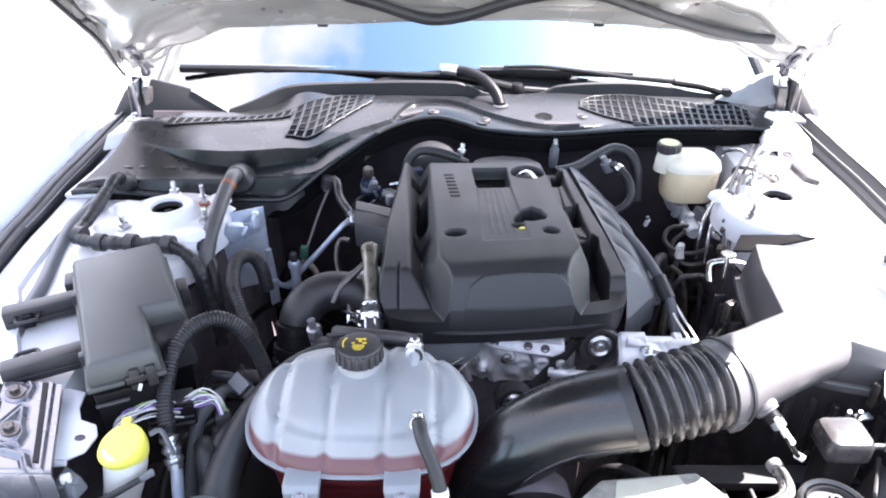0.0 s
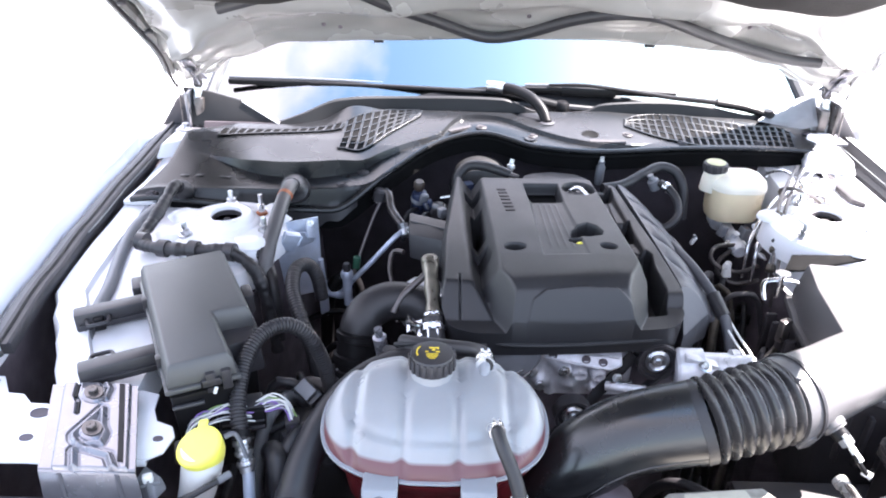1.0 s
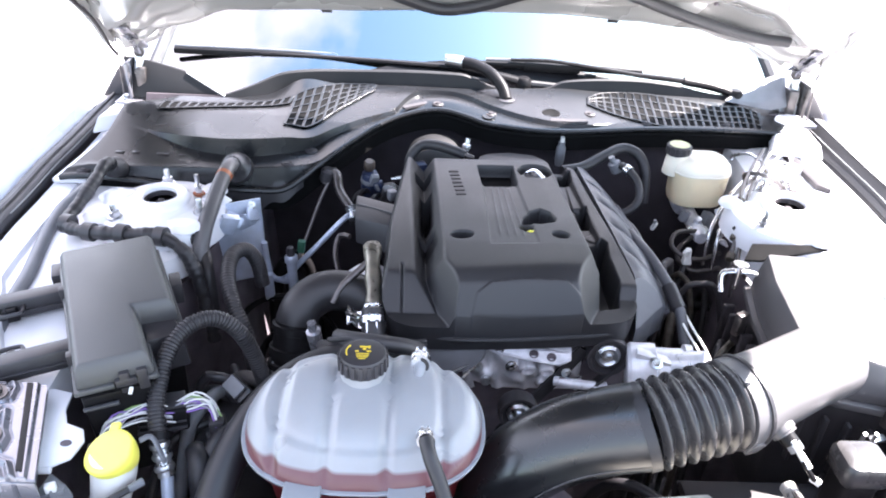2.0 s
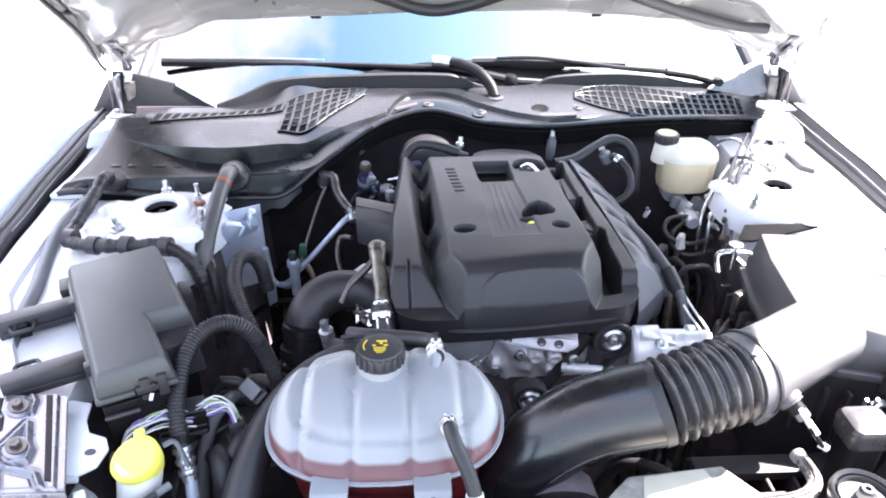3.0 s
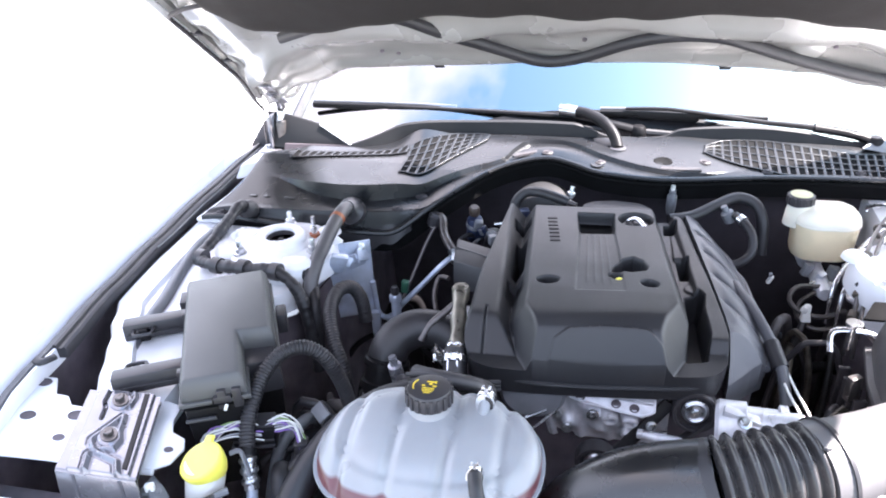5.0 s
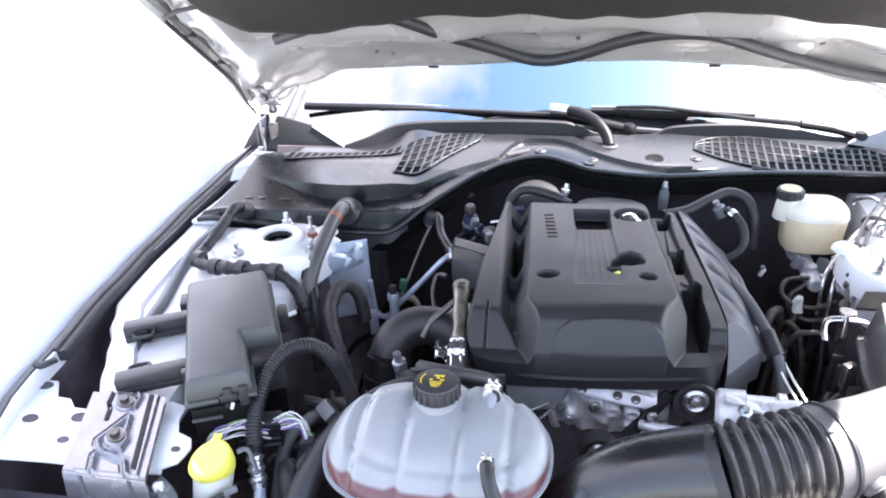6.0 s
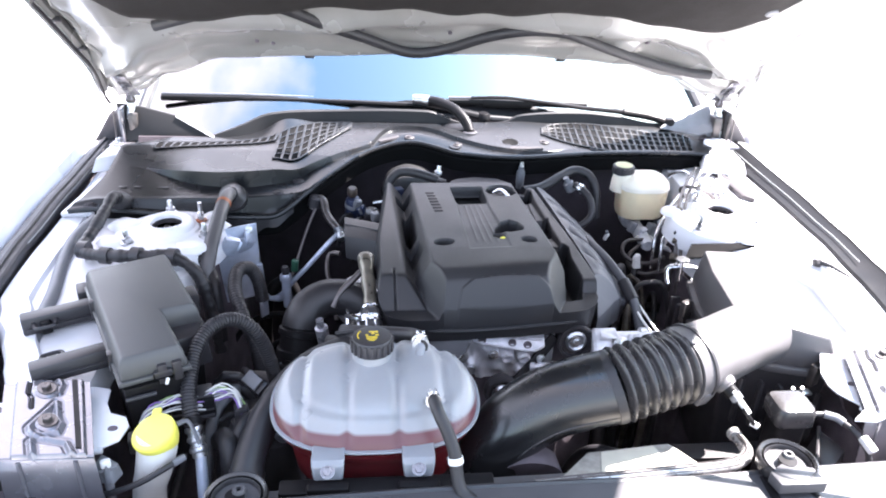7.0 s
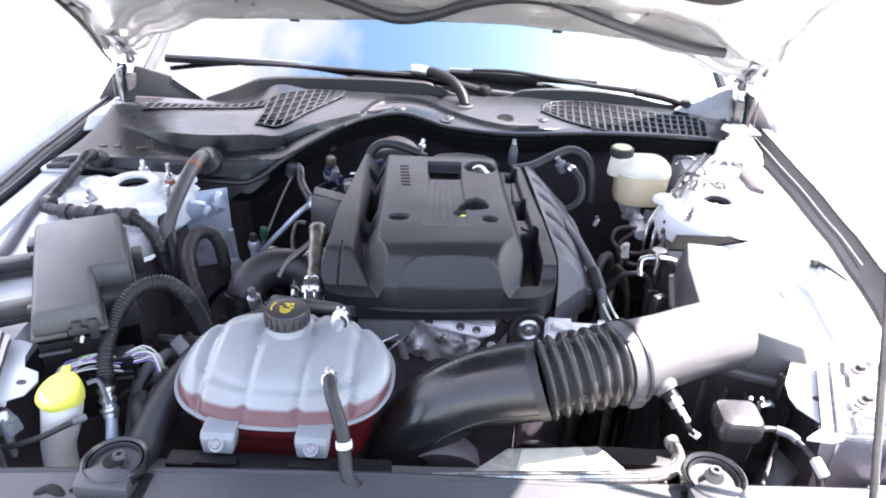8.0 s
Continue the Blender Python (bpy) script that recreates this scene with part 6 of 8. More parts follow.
part("cap", loft([ring(rounded(0.464, 0.516, 0.602, 0.650, 0.009), 0.936), ring(rounded(0.462, 0.518, 0.600, 0.652, 0.010), 0.939), ring(rounded(0.462, 0.518, 0.600, 0.652, 0.010), 0.960), ring(rounded(0.465, 0.515, 0.603, 0.649, 0.010), 0.966), ring(rounded(0.471, 0.509, 0.609, 0.643, 0.009), 0.968)], 0.0), BELLOWS, b)
# blacker than the cap, to paint the shade on the lower part
part("body", loft([ring(rounded(0.474, 0.508, 0.608, 0.646, 0.010), 0.62), ring(rounded(0.468, 0.512, 0.604, 0.648, 0.010), 0.937)], 0.0), WIPER, b)
b = thing("lower_duct", (0.58, 0.62, 0.75), "dark grey plastic inlet scoop beside the canister", "air scoop")
part("scoop", loft([[Vector(p) for p in ((0.505, 0.56, 0.70), (0.575, 0.57, 0.70), (0.60, 0.66, 0.70), (0.54, 0.67, 0.70))], [Vector(p) for p in ((0.522, 0.578, 0.888), (0.540, 0.570, 0.890), (0.580, 0.600, 0.894), (0.564, 0.648, 0.894))]], 0.006), PLASTIC, b)
part("scoop_lip", tube([(0.522, 0.578, 0.8885), (0.5425, 0.612, 0.892), (0.564, 0.648, 0.8945)], 0.003, 8, 0.01), PLASTIC, b)
pb = thing("pin_bracket", (0.57, 0.70, 0.9), "small bright bracket with two pins by the air box", "bracket")
part("plate", prism([(0.548, 0.690), (0.574, 0.694), (0.573, 0.706), (0.550, 0.702)], 0.917, 0.921, 0.001), STEEL, pb)
for x in (0.536, 0.551):
    part("pin", tube([(x, 0.694, 0.90), (x - 0.002, 0.690, 0.930), (x - 0.003, 0.688, 0.938)], 0.0026, 8, 0.006), STEEL, pb)
part("stem", tube([(0.562, 0.698, 0.918), (0.565, 0.705, 0.86), (0.566, 0.71, 0.70)], 0.004, 8, 0.02), WIPER, pb)
h = thing("canister_cable", (0.6, 0.62, 0.9), "grey cable with pale plug leaving the canister", "cable")
part("cable", tube([(0.516, 0.618, 0.945), (0.531, 0.621, 0.945), (0.552, 0.616, 0.945), (0.562, 0.600, 0.943), (0.570, 0.580, 0.940), (0.576, 0.555, 0.92), (0.578, 0.54, 0.87)], 0.0042, 10), RUBBER, h)
part("sleeve", tube([(0.540, 0.6195, 0.9455), (0.555, 0.612, 0.945), (0.561, 0.602, 0.9435)], 0.0058, 10), GREYPL, h)
part("plug", box(-0.006, 0.006, -0.012, 0.012, -0.005, 0.005, 0.002, pose(0.574, 0.564, 0.938, 20, 0, 15)), WHITEPL, h)

# ---------------------------------------------------------------- front panel
f = thing("radiator_cover", (CX, 0.4, 0.9), "grey-black plastic radiator cover panel, partly sunlit", "radiator cover")


def panel(u, v):
    x = -0.63 + 1.36 * u
    y1 = 0.493 + 0.018 * (x - CX) + 0.01 * math.cos(2.6 * (x - CX)) + 0.085 * max(0, x - 0.30)
    return Vector((x, 0.16 + (y1 - 0.16) * v, 0.900 + 0.052 * math.sin(0.5 * math.pi * min(1, v * 1.12)) - 0.05 * (x - CX) ** 2))


part("panel", sheet(panel, 48, 20, 0.004), PANEL, f)
part("rear_bead", tube([panel(u, 1) + Vector((0, 0.002, -0.003)) for u in np.linspace(0, 1, 24)], 0.005, 8, 0.02), PLASTIC, f)
for line in ([(-0.224, 0.490), (-0.224, 0.472), (-0.224, 0.452), (-0.222, 0.40)], [(0.393, 0.506), (0.391, 0.480), (0.3915, 0.450), (0.396, 0.40)]):
    part("panel_gap", tube([(x, y, 0.0012 + panel((x + 0.63) / 1.36, (y - 0.16) / (panel((x + 0.63) / 1.36, 1).y - 0.16)).z) for x, y in line], 0.0062, 8, 0.01, flat=0.22), WIPER, f)
part("rear_drop", loft([[p + Vector((0, 0.001, -0.004)), p + Vector((0, 0.012, -0.09)), p + Vector((0, 0.018, -0.09)), p + Vector((0, 0.006, -0.004))] for p in [panel(u, 1) for u in np.linspace(0, 1, 30)]]), DARK, f)
for kidney in ([(-0.340, 0.457), (-0.327, 0.466), (-0.306, 0.457)], [(-0.303, 0.463), (-0.288, 0.471), (-0.264, 0.464)], [(0.430, 0.492), (0.443, 0.486), (0.449, 0.469)]):
    part("kidney_slot", tube([(x, y, 0.0010 + panel((x + 0.63) / 1.36, (y - 0.16) / (panel((x + 0.63) / 1.36, 1).y - 0.16)).z) for x, y in kidney], 0.0062, 10, 0.004, rfun=lambda d, s: 0.35 + 0.65 * math.sin(math.pi * min(1, max(0, s))) ** 0.5, flat=0.22), WIPER, f)
fas = thing("front_bumper", (CX, 0.0, 0.3), "white front bumper below the radiator cover", "bumper")
part("skin", sheet(lambda u, v: Vector((CX + (2 * u - 1) * 0.80, 0.17 - 0.16 * math.sin(math.pi * v * 0.7) + 0.25 * (2 * u - 1) ** 4, 0.895 - 0.55 * v)), 30, 14, 0.004), PAINT, fas)
for sgn in (-1, 1):
    part("corner_fill", sheet(lambda u, v: Vector((CX + sgn * (0.60 + 0.28 * u), 0.10 + 0.42 * v, 0.905 + 0.045 * v - 0.01 * u)), 8, 8, 0.004), PAINT, fas)


def bump_stop(x, y, z):
    """A rubber ring whose front half is lapped by a plate of the panel, with a post in the middle."""
    t = thing("hood_stop", (x, y, z), "round black hood stop ring on the front panel", "hood stop", "hood stops")
    m = pose(x, y, z, 0, 0, 0)
    part("outer_ring", lathe([(0.0355, -0.012), (0.0375, 0.0), (0.0365, 0.005), (0.0345, 0.006), (0.0315, 0.003), (0.0305, -0.008)], m, 44), GLOSSY, t)
    part("inner_ring", lathe([(0.0300, -0.010), (0.0295, 0.0015), (0.0285, 0.0028), (0.0272, 0.0012), (0.0265, -0.010)], m, 44), RUBBER, t)
    part("floor", lathe([(0.0268, -0.012), (0.0268, -0.004), (0.014, -0.003), (0.0, -0.003)], m, 36), PANEL, t)
    lap = [(x + a, y + b) for a, b in ((-0.030, -0.042), (0.030, -0.042), (0.026, -0.016), (0.012, -0.012), (0.006, -0.004), (-0.006, -0.002), (-0.018, -0.010), (-0.034, -0.020))]
    part("lap_plate", prism(lap, z - 0.012, z + 0.0045, 0.002), PANEL, t, "grey plastic plate lapping the ring")
    part("post_pocket", lathe([(0.0115, -0.002), (0.0115, 0.0012), (0.0, 0.0016)], pose(x - 0.001, y - 0.002, z + 0.0040), 20), WIPER, t)
    part("post", lathe([(0.0085, -0.012), (0.0085, 0.006), (0.0065, 0.010), (0.0035, 0.010), (0.003, 0.005), (0, 0.005)], pose(x + 0.003, y + 0.005, z - 0.001), 22), PANEL, t)


bump_stop(-0.263, 0.497, 0.958)
bump_stop(0.424, 0.515, 0.963)

s = thing("fan_shroud", (0.25, 0.57, 0.7), "black radiator fan shroud with a paper label", "fan shroud")
part("shroud", loft([ring([(-0.30, 0.515), (0.385, 0.527), (0.385, 0.597), (-0.30, 0.585)], 0.50), ring([(-0.30, 0.515), (0.385, 0.527), (0.385, 0.58), (-0.30, 0.56)], 0.90)], 0.004), LIFTEDPL, s)
sh = part("top_tray", prism([(0.10, 0.518), (0.385, 0.525), (0.317, 0.618), (0.195, 0.606)], 0.886, 0.903, 0.003), TRAY, s, "dusty shroud top tray")
lab = part("label", prism([(0.204, 0.566), (0.305, 0.572), (0.292, 0.612), (0.214, 0.603)], 0.9032, 0.9042, 0.0), PAPER, s, "pale paper label")
part("fan_motor", lathe([(0.0, 0.03), (0.03, 0.03), (0.05, 0.01), (0.055, -0.02)], along((0.11, 0.62, 0.86), (0.11, 0.75, 0.90)), 28), DARK, s)
h = thing("drain_hose", (0.3, 0.52, 0.94), "pale sunlit grey hose along the radiator cover", "hose")
part("hose", tube([(0.409, 0.612, 0.920), (0.410, 0.594, 0.922), (0.400, 0.562, 0.932), (0.365, 0.534, 0.942), (0.29, 0.522, 0.946), (0.20, 0.517, 0.944), (0.10, 0.513, 0.94)], 0.0085, 12), PIPEGREY, h)
for k in range(4):
    dy, dz = 0.0088 * math.cos(0.6 + 0.65 * k), 0.0088 * math.sin(0.6 + 0.65 * k)
    part("rib", tube([Vector(p) + Vector((0.3 * dy, -0.75 * dy, dz)) for p in ((0.409, 0.600, 0.9215), (0.400, 0.562, 0.932), (0.365, 0.534, 0.942), (0.29, 0.522, 0.946), (0.20, 0.517, 0.944), (0.10, 0.513, 0.94))], 0.0012, 6, 0.012), DARKMETAL, h)
part("end_lip", tube([(0.409, 0.610, 0.920), (0.4085, 0.617, 0.9195)], 0.0098, 14), PIPEGREY, h)
# upper tank support bar
b = thing("tank_support", (-0.1, 0.53, 0.9), "black support bar under the coolant tank", "support bar")
part("bar", box(-0.22, 0.05, 0.520, 0.545, 0.915, 0.935, 0.003), WIPER, b)
for x in (-0.159, -0.046):
    part("saddle", box(x - 0.026, x + 0.026, 0.518, 0.532, 0.925, 0.942, 0.003), WIPER, b)

# ---------------------------------------------------------------- fuse box
def fuse_box():
    t = thing("fuse_box", (-0.46, 0.81, 0.85), "grey-black fuse box with notched lid", "fuse box")
    lid = [(-0.436, 0.666), (-0.361, 0.700), (-0.409, 0.788), (-0.364, 0.804), (-0.450, 0.969), (-0.563, 0.912)]
    top = lambda x, y: 1.034 - 0.02 * max(0, 0.75 - y)
    part("lid", loft([ring(inset(lid, -0.003), 1.000), ring(lid, 1.024), ring(inset(lid, 0.005), top)], 0.0035, segments=3), FUSE, t)
    part("lid_step", loft([ring([(-0.418, 0.786), (-0.366, 0.812), (-0.342, 0.772), (-0.392, 0.744)], 0.95), ring([(-0.414, 0.785), (-0.369, 0.806), (-0.348, 0.773), (-0.394, 0.750)], 1.003)], 0.003), PLASTIC, t)
    part("lid_rim", prism(inset(lid, -0.006), 0.993, 1.000, 0.002), FUSE, t)
    part("lid_groove", prism(inset(lid, -0.001), 0.987, 0.993, 0.0), BLACK, t)
    part("base", loft([ring(inset(lid, 0.004), 0.84), ring(inset(lid, -0.001), 0.985)], 0.004), WIPER, t)
    for a, b in (((-0.436, 0.666), (-0.361, 0.700)), ((-0.563, 0.912), (-0.436, 0.666))):
        for k in (0.62, 0.86) if a[0] > -0.5 else (0.25, 0.8):
            p = Vector((a[0] + (b[0] - a[0]) * k, a[1] + (b[1] - a[1]) * k, 0.998))
            ang = math.degrees(math.atan2(b[1] - a[1], b[0] - a[0]))
            part("latch", box(-0.006, 0.006, -0.008, 0.004, -0.014, 0.016, 0.0015, Matrix.Translation(p) @ pose(0, 0, 0, 0, 0, ang)), PLASTIC, t)
    part("front_latch", box(-0.012, 0.012, -0.005, 0.004, -0.009, 0.002, 0.0015, pose(-0.388, 0.684, 1.003, 0, 0, 24)), PLASTIC, t)
    part("latch_spring", box(-0.0022, 0.0022, -0.0015, 0.0015, -0.008, 0.002, 0.0006, pose(-0.381, 0.679, 0.992, 0, 20, 24)), WHITEPL, t, "white latch spring")
    part("latch_window", box(-0.011, 0.011, -0.003, 0.001, -0.006, 0.006, 0.001, pose(-0.389, 0.6815, 0.998, 0, 0, 24)), BLACK, t)
    part("base_lip", tube([(-0.434, 0.660, 0.972), (-0.398, 0.676, 0.972)], 0.003, 8, 0.01), PLASTIC, t)
    # side ears
    for x, y in ((-0.575, 0.915), (-0.398, 0.900)):
        part("ear", box(-0.008, 0.008, -0.018, 0.018, -0.02, 0.014, 0.003, pose(x, y, 0.985, 0, 0, 24)), PLASTIC, t)
    # two arms that hold it to the wing
    for (x0, y0), (x1, y1) in (((-0.625, 0.835), (-0.545, 0.875)), ((-0.562, 0.712), (-0.485, 0.752))):
        c = Vector(((x0 + x1) / 2, (y0 + y1) / 2, 0.985))
        ang = math.degrees(math.atan2(y1 - y0, x1 - x0))
        L = math.hypot(x1 - x0, y1 - y0) / 2 + 0.012
        m = Matrix.Translation(c) @ pose(0, 0, 0, 0, 0, ang)
        arm = part("arm", loft([[m @ Vector(p) for p in ((-L, -0.016, -0.014), (L, -0.016, -0.014), (L, 0.016, -0.014), (-L, 0.016, -0.014))], [m @ Vector(p) for p in ((-L, -0.013, 0.014), (L, -0.013, 0.014), (L, 0.012, 0.014), (-L, 0.012, 0.014))]], 0.003), PLASTIC, t)
        q = -1 if y0 > 0.8 else 1
        part("arm_loop", tube([m @ Vector(p) for p in ((-L * 0.72, 0.012 * q, 0.004), (-L * 0.70, 0.027 * q, 0.004), (-L * 0.60, 0.031 * q, 0.004), (-L * 0.28, 0.031 * q, 0.004), (-L * 0.20, 0.027 * q, 0.004), (-L * 0.18, 0.012 * q, 0.004))], 0.0030, 8, 0.003), PLASTIC, arm)
        part("clip_body", loft([[m @ Vector((x, y * q, -0.012)) for x, y in ((-L * 0.60, 0.014), (-L * 0.28, 0.014), (-L * 0.30, 0.026), (-L * 0.58, 0.026))], [m @ Vector((x, y * q, 0.007)) for x, y in ((-L * 0.58, 0.014), (-L * 0.30, 0.014), (-L * 0.34, 0.023), (-L * 0.54, 0.023))]], 0.002), WIPER, arm)
        part("arm_web", box(-L * 0.9, L * 0.9, -0.0015, 0.0015, -0.004, 0.0, 0.0006, m @ pose(0, -0.0165, -0.002)), PLASTIC, arm)
    return t


fuse_box()


# ---------------------------------------------------------------- wing brackets, washer filler
def near_line(X, Y, pts):
    """Distance of every place of a grid from a broken line."""
    best = np.full(X.shape, 9.0)
    for (x0, y0), (x1, y1) in zip(pts, pts[1:]):
        dx, dy = x1 - x0, y1 - y0
        k = np.clip(((X - x0) * dx + (Y - y0) * dy) / (dx * dx + dy * dy), 0, 1)
        best = np.minimum(best, np.hypot(X - x0 - k * dx, Y - y0 - k * dy))
    return best


def side_bracket(m, label, flare):
    """Pressed steel bracket: a deck with beads, a black strip, two bolts and a drop in front."""
    t = thing("steel_bracket", m @ Vector((0.05, 0.06, 0)), label, "bracket", "headlamp brackets")

    def P(pts, z):
        return [m @ Vector((x, y, z)) for x, y in pts]
    X, Y = np.meshgrid(np.linspace(-0.012, 0.100, 113), np.linspace(-0.019, 0.128, 148))
    Z = 0.004 - 0.005 * eased(0.006 - X, 0.003) - 0.004 * eased(X - 0.090, 0.002)
    for line, high in (([(0.030, -0.019), (0.0273, 0.009), (0.033, 0.016), (0.0695, 0.004), (0.075, -0.013)], 0.0042),
                       ([(0.025, 0.034), (0.058, 0.081), (0.059, 0.051), (0.0634, 0.039), (0.0585, 0.023), (0.033, 0.019), (0.026, 0.027), (0.025, 0.034)], 0.0036),
                       ([(0.060, 0.128), (0.064, 0.118), (0.060, 0.100)], 0.002)):
        d = near_line(X, Y, line)
        Z += high * np.exp(-(d / 0.0026) ** 2) - 0.0018 * np.exp(-((d - 0.0062) / 0.0018) ** 2)
    Z -= 0.010 * eased(-0.014 - Y, 0.004)
    Z -= 0.005 * np.exp(-(near_line(X, Y, [(0.023, 0.126), (0.021, 0.103), (0.026, 0.092), (0.026, 0.072)]) / 0.0028) ** 4)
    ny, nx = X.shape
    W = [m @ Vector((float(X[j, i]), float(Y[j, i]), float(Z[j, i]))) for j in range(ny) for i in range(nx)]
    bm = bmesh.new()
    verts = [bm.verts.new(p) for p in W]
    for j in range(ny - 1):
        for i in range(nx - 1):
            k = j * nx + i
            bm.faces.new((verts[k], verts[k + 1], verts[k + nx + 1], verts[k + nx]))
    part("deck", bm, GREYMETAL, t, crease=80)
    part("deck_plate", loft([P([(-0.011, -0.017), (0.099, -0.017), (0.099, 0.127), (-0.011, 0.127)], -0.010), P([(-0.011, -0.017), (0.099, -0.017), (0.099, 0.127), (-0.011, 0.127)], -0.0065)]), GREYMETAL, t)
    top, mid, low = -0.018, -0.022, -0.034
    part("front_drop", loft([P([(-0.012, top), (0.100, top), (0.100, top + 0.005), (-0.012, top + 0.005)], -0.002), P([(-0.012 - flare, mid), (0.101, mid), (0.101, mid + 0.005), (-0.012 - flare, mid + 0.005)], -0.04), P([(-0.012 - 2 * flare, low), (0.103, low), (0.103, low + 0.005), (-0.012 - 2 * flare, low + 0.005)], -0.14)], 0.001), GREYMETAL, t)
    for x in (0.012, 0.078):
        part("drop_fold", tube([m @ Vector(p) for p in ((x, top, -0.004), (x, mid - 0.001, -0.04), (x, low - 0.001, -0.13))], 0.0030, 8, 0.01), GREYMETAL, t)
    strip = [(0.0797, -0.006), (0.0873, -0.008), (0.0846, 0.126), (0.0766, 0.126)]
    part("black_edge", loft([P(strip, 0.0030), P(inset(strip, 0.0006), 0.0056)]), WIPER, t)
    for a, b in (((0.023, 0.127), (0.021, 0.103)), ((0.0255, 0.094), (0.026, 0.072))):
        part("slot", tube([m @ Vector((a[0], a[1], 0.0004)), m @ Vector((b[0], b[1], 0.0004))], 0.0030, 8, 0.006, flat=0.4), WIPER, t)
    for x, y in ((0.0452, 0.106), (0.0478, 0.042)):
        part("pad", lathe([(0.0, 0.0022), (0.015, 0.0022), (0.0175, 0.0006), (0.018, -0.002)], m @ pose(x, y, 0.0042), 26), GREYMETAL, t)
        bolt(m @ Vector((x, y, 0.0066)), (0, 0, 1), 0.0066, DARKMETAL, t)
        part("washer", lathe([(0.007, 0.0), (0.0125, 0.0), (0.0125, 0.0022), (0.007, 0.0022)], m @ pose(x, y, 0.0064), 24), DARKMETAL, t)
    return t


SKEW = Matrix(((1, -0.37, 0, 0), (0, 1, 0, 0), (0, 0, 1, 0), (0, 0, 0, 1)))
side_bracket(pose(-0.543, 0.566, 0.980) @ SKEW, "grey steel headlamp bracket with two bolts", 0.003)
right = side_bracket(pose(0.598, 0.608, 0.970) @ SKEW.inverted(), "sunlit grey steel headlamp bracket with two bolts", -0.004)
part("side_tab", prism([(0.558, 0.584), (0.586, 0.604), (0.612, 0.603), (0.606, 0.586), (0.590, 0.580)], 0.962, 0.968, 0.0015), INNER, right, "white welded side tab")


def flange_plate(sgn, label):
    t = thing("flange_plate", (CX + sgn * 0.6, 0.63, 0.95), label, "flange plate", "flange plates")
    if sgn < 0:
        pts = [(0.78, 0.585), (0.64, 0.590), (0.58, 0.585), (0.495, 0.590), (0.478, 0.602), (0.473, 0.628), (0.482, 0.646), (0.505, 0.655), (0.516, 0.676), (0.520, 0.705), (0.545, 0.712), (0.64, 0.690), (0.656, 0.682), (0.682, 0.683), (0.700, 0.700), (0.722, 0.702), (0.745, 0.735), (0.78, 0.735)]
    else:
        pts = [(0.78, 0.590), (0.66, 0.596), (0.575, 0.602), (0.546, 0.626), (0.527, 0.652), (0.524, 0.672), (0.529, 0.700), (0.546, 0.731), (0.570, 0.775), (0.600, 0.80), (0.68, 0.80), (0.78, 0.70)]
    poly = [(CX + sgn * u, y) for u, y in pts]
    part("plate", loft([ring(poly, 0.953), ring(poly, 0.957)], 0.0012), INNER, t)
    part("turned_edge", tube([(CX + sgn * u, y - 0.002, 0.952) for u, y in pts[:4]], 0.004, 8, 0.02), INNER, t)
    for u, y, rx in ((0.660, 0.664, 0.012), (0.655, 0.620, 0.008), (0.730, 0.653, 0.011), (0.757, 0.722, 0.011), (0.492, 0.623, 0.006)) if sgn < 0 else ((0.56, 0.67, 0.006), (0.575, 0.74, 0.006)):
        m = pose(CX + sgn * u, y, 0.9572) @ Matrix.Diagonal((rx, rx * 0.7, 1, 1))
        part("hole", lathe([(1.1, 0), (1.05, 0.0012), (0.95, 0.0012), (0.9, 0.0004), (0, 0.0004)], m, 20), DARK, t)
    part("cavity_lining", loft([ring([(CX + sgn * u, y) for u, y in ((0.60, 0.50), (0.78, 0.50), (0.79, 0.585), (0.60, 0.585))], 0.70), ring([(CX + sgn * u, y) for u, y in ((0.60, 0.50), (0.78, 0.50), (0.79, 0.58), (0.60, 0.58))], 0.90)], 0.004), DARK, t)
    return t


flange_plate(-1, "white painted flange with punched holes")
flange_plate(1, "sunlit white flange with punched holes")

w = thing("washer_filler", (-0.39, 0.61, 0.80), "white washer filler neck with yellow cap", "washer filler")
m = pose(-0.384, 0.608, 0.957, 14, -14, 0)
part("neck", tube([(-0.382, 0.609, 0.958), (-0.385, 0.606, 0.935), (-0.394, 0.604, 0.90), (-0.405, 0.604, 0.86), (-0.414, 0.605, 0.76)], 0.0245, 28, 0.006, rfun=lambda d, s: 1.04 - 0.16 * min(1, max(0, (s - 0.1) / 0.35))), WHITEPL, w)
c = part("cap", lathe([(0.0215, -0.022), (0.0255, -0.014), (0.0280, -0.004), (0.0288, 0.004), (0.0284, 0.0075), (0.0268, 0.0092), (0.018, 0.0104), (0, 0.0108)], m, 40), YELLOW, w, "bright yellow flip cap")
part("tab", box(-0.006, 0.006, 0.026, 0.037, 0.004, 0.010, 0.002, m), YELLOW, c)
part("strap", tube([(-0.366, 0.640, 0.946), (-0.355, 0.646, 0.947), (-0.346, 0.640, 0.936), (-0.338, 0.632, 0.918)], 0.0045, 8, 0.004, flat=0.5), GREYPL, w, "grey strap to the metal pipe")
s = thing("white_clip", (-0.43, 0.563, 0.9), "pale plastic cable clip by the filler", "cable clip")
part("stem", tube([(-0.432, 0.562, 0.955), (-0.433, 0.562, 0.93), (-0.434, 0.562, 0.89)], 0.0042, 10, rfun=lambda d, sh: 1.0 + 0.3 * math.sin(3.1 * sh)), GREYPL, s)
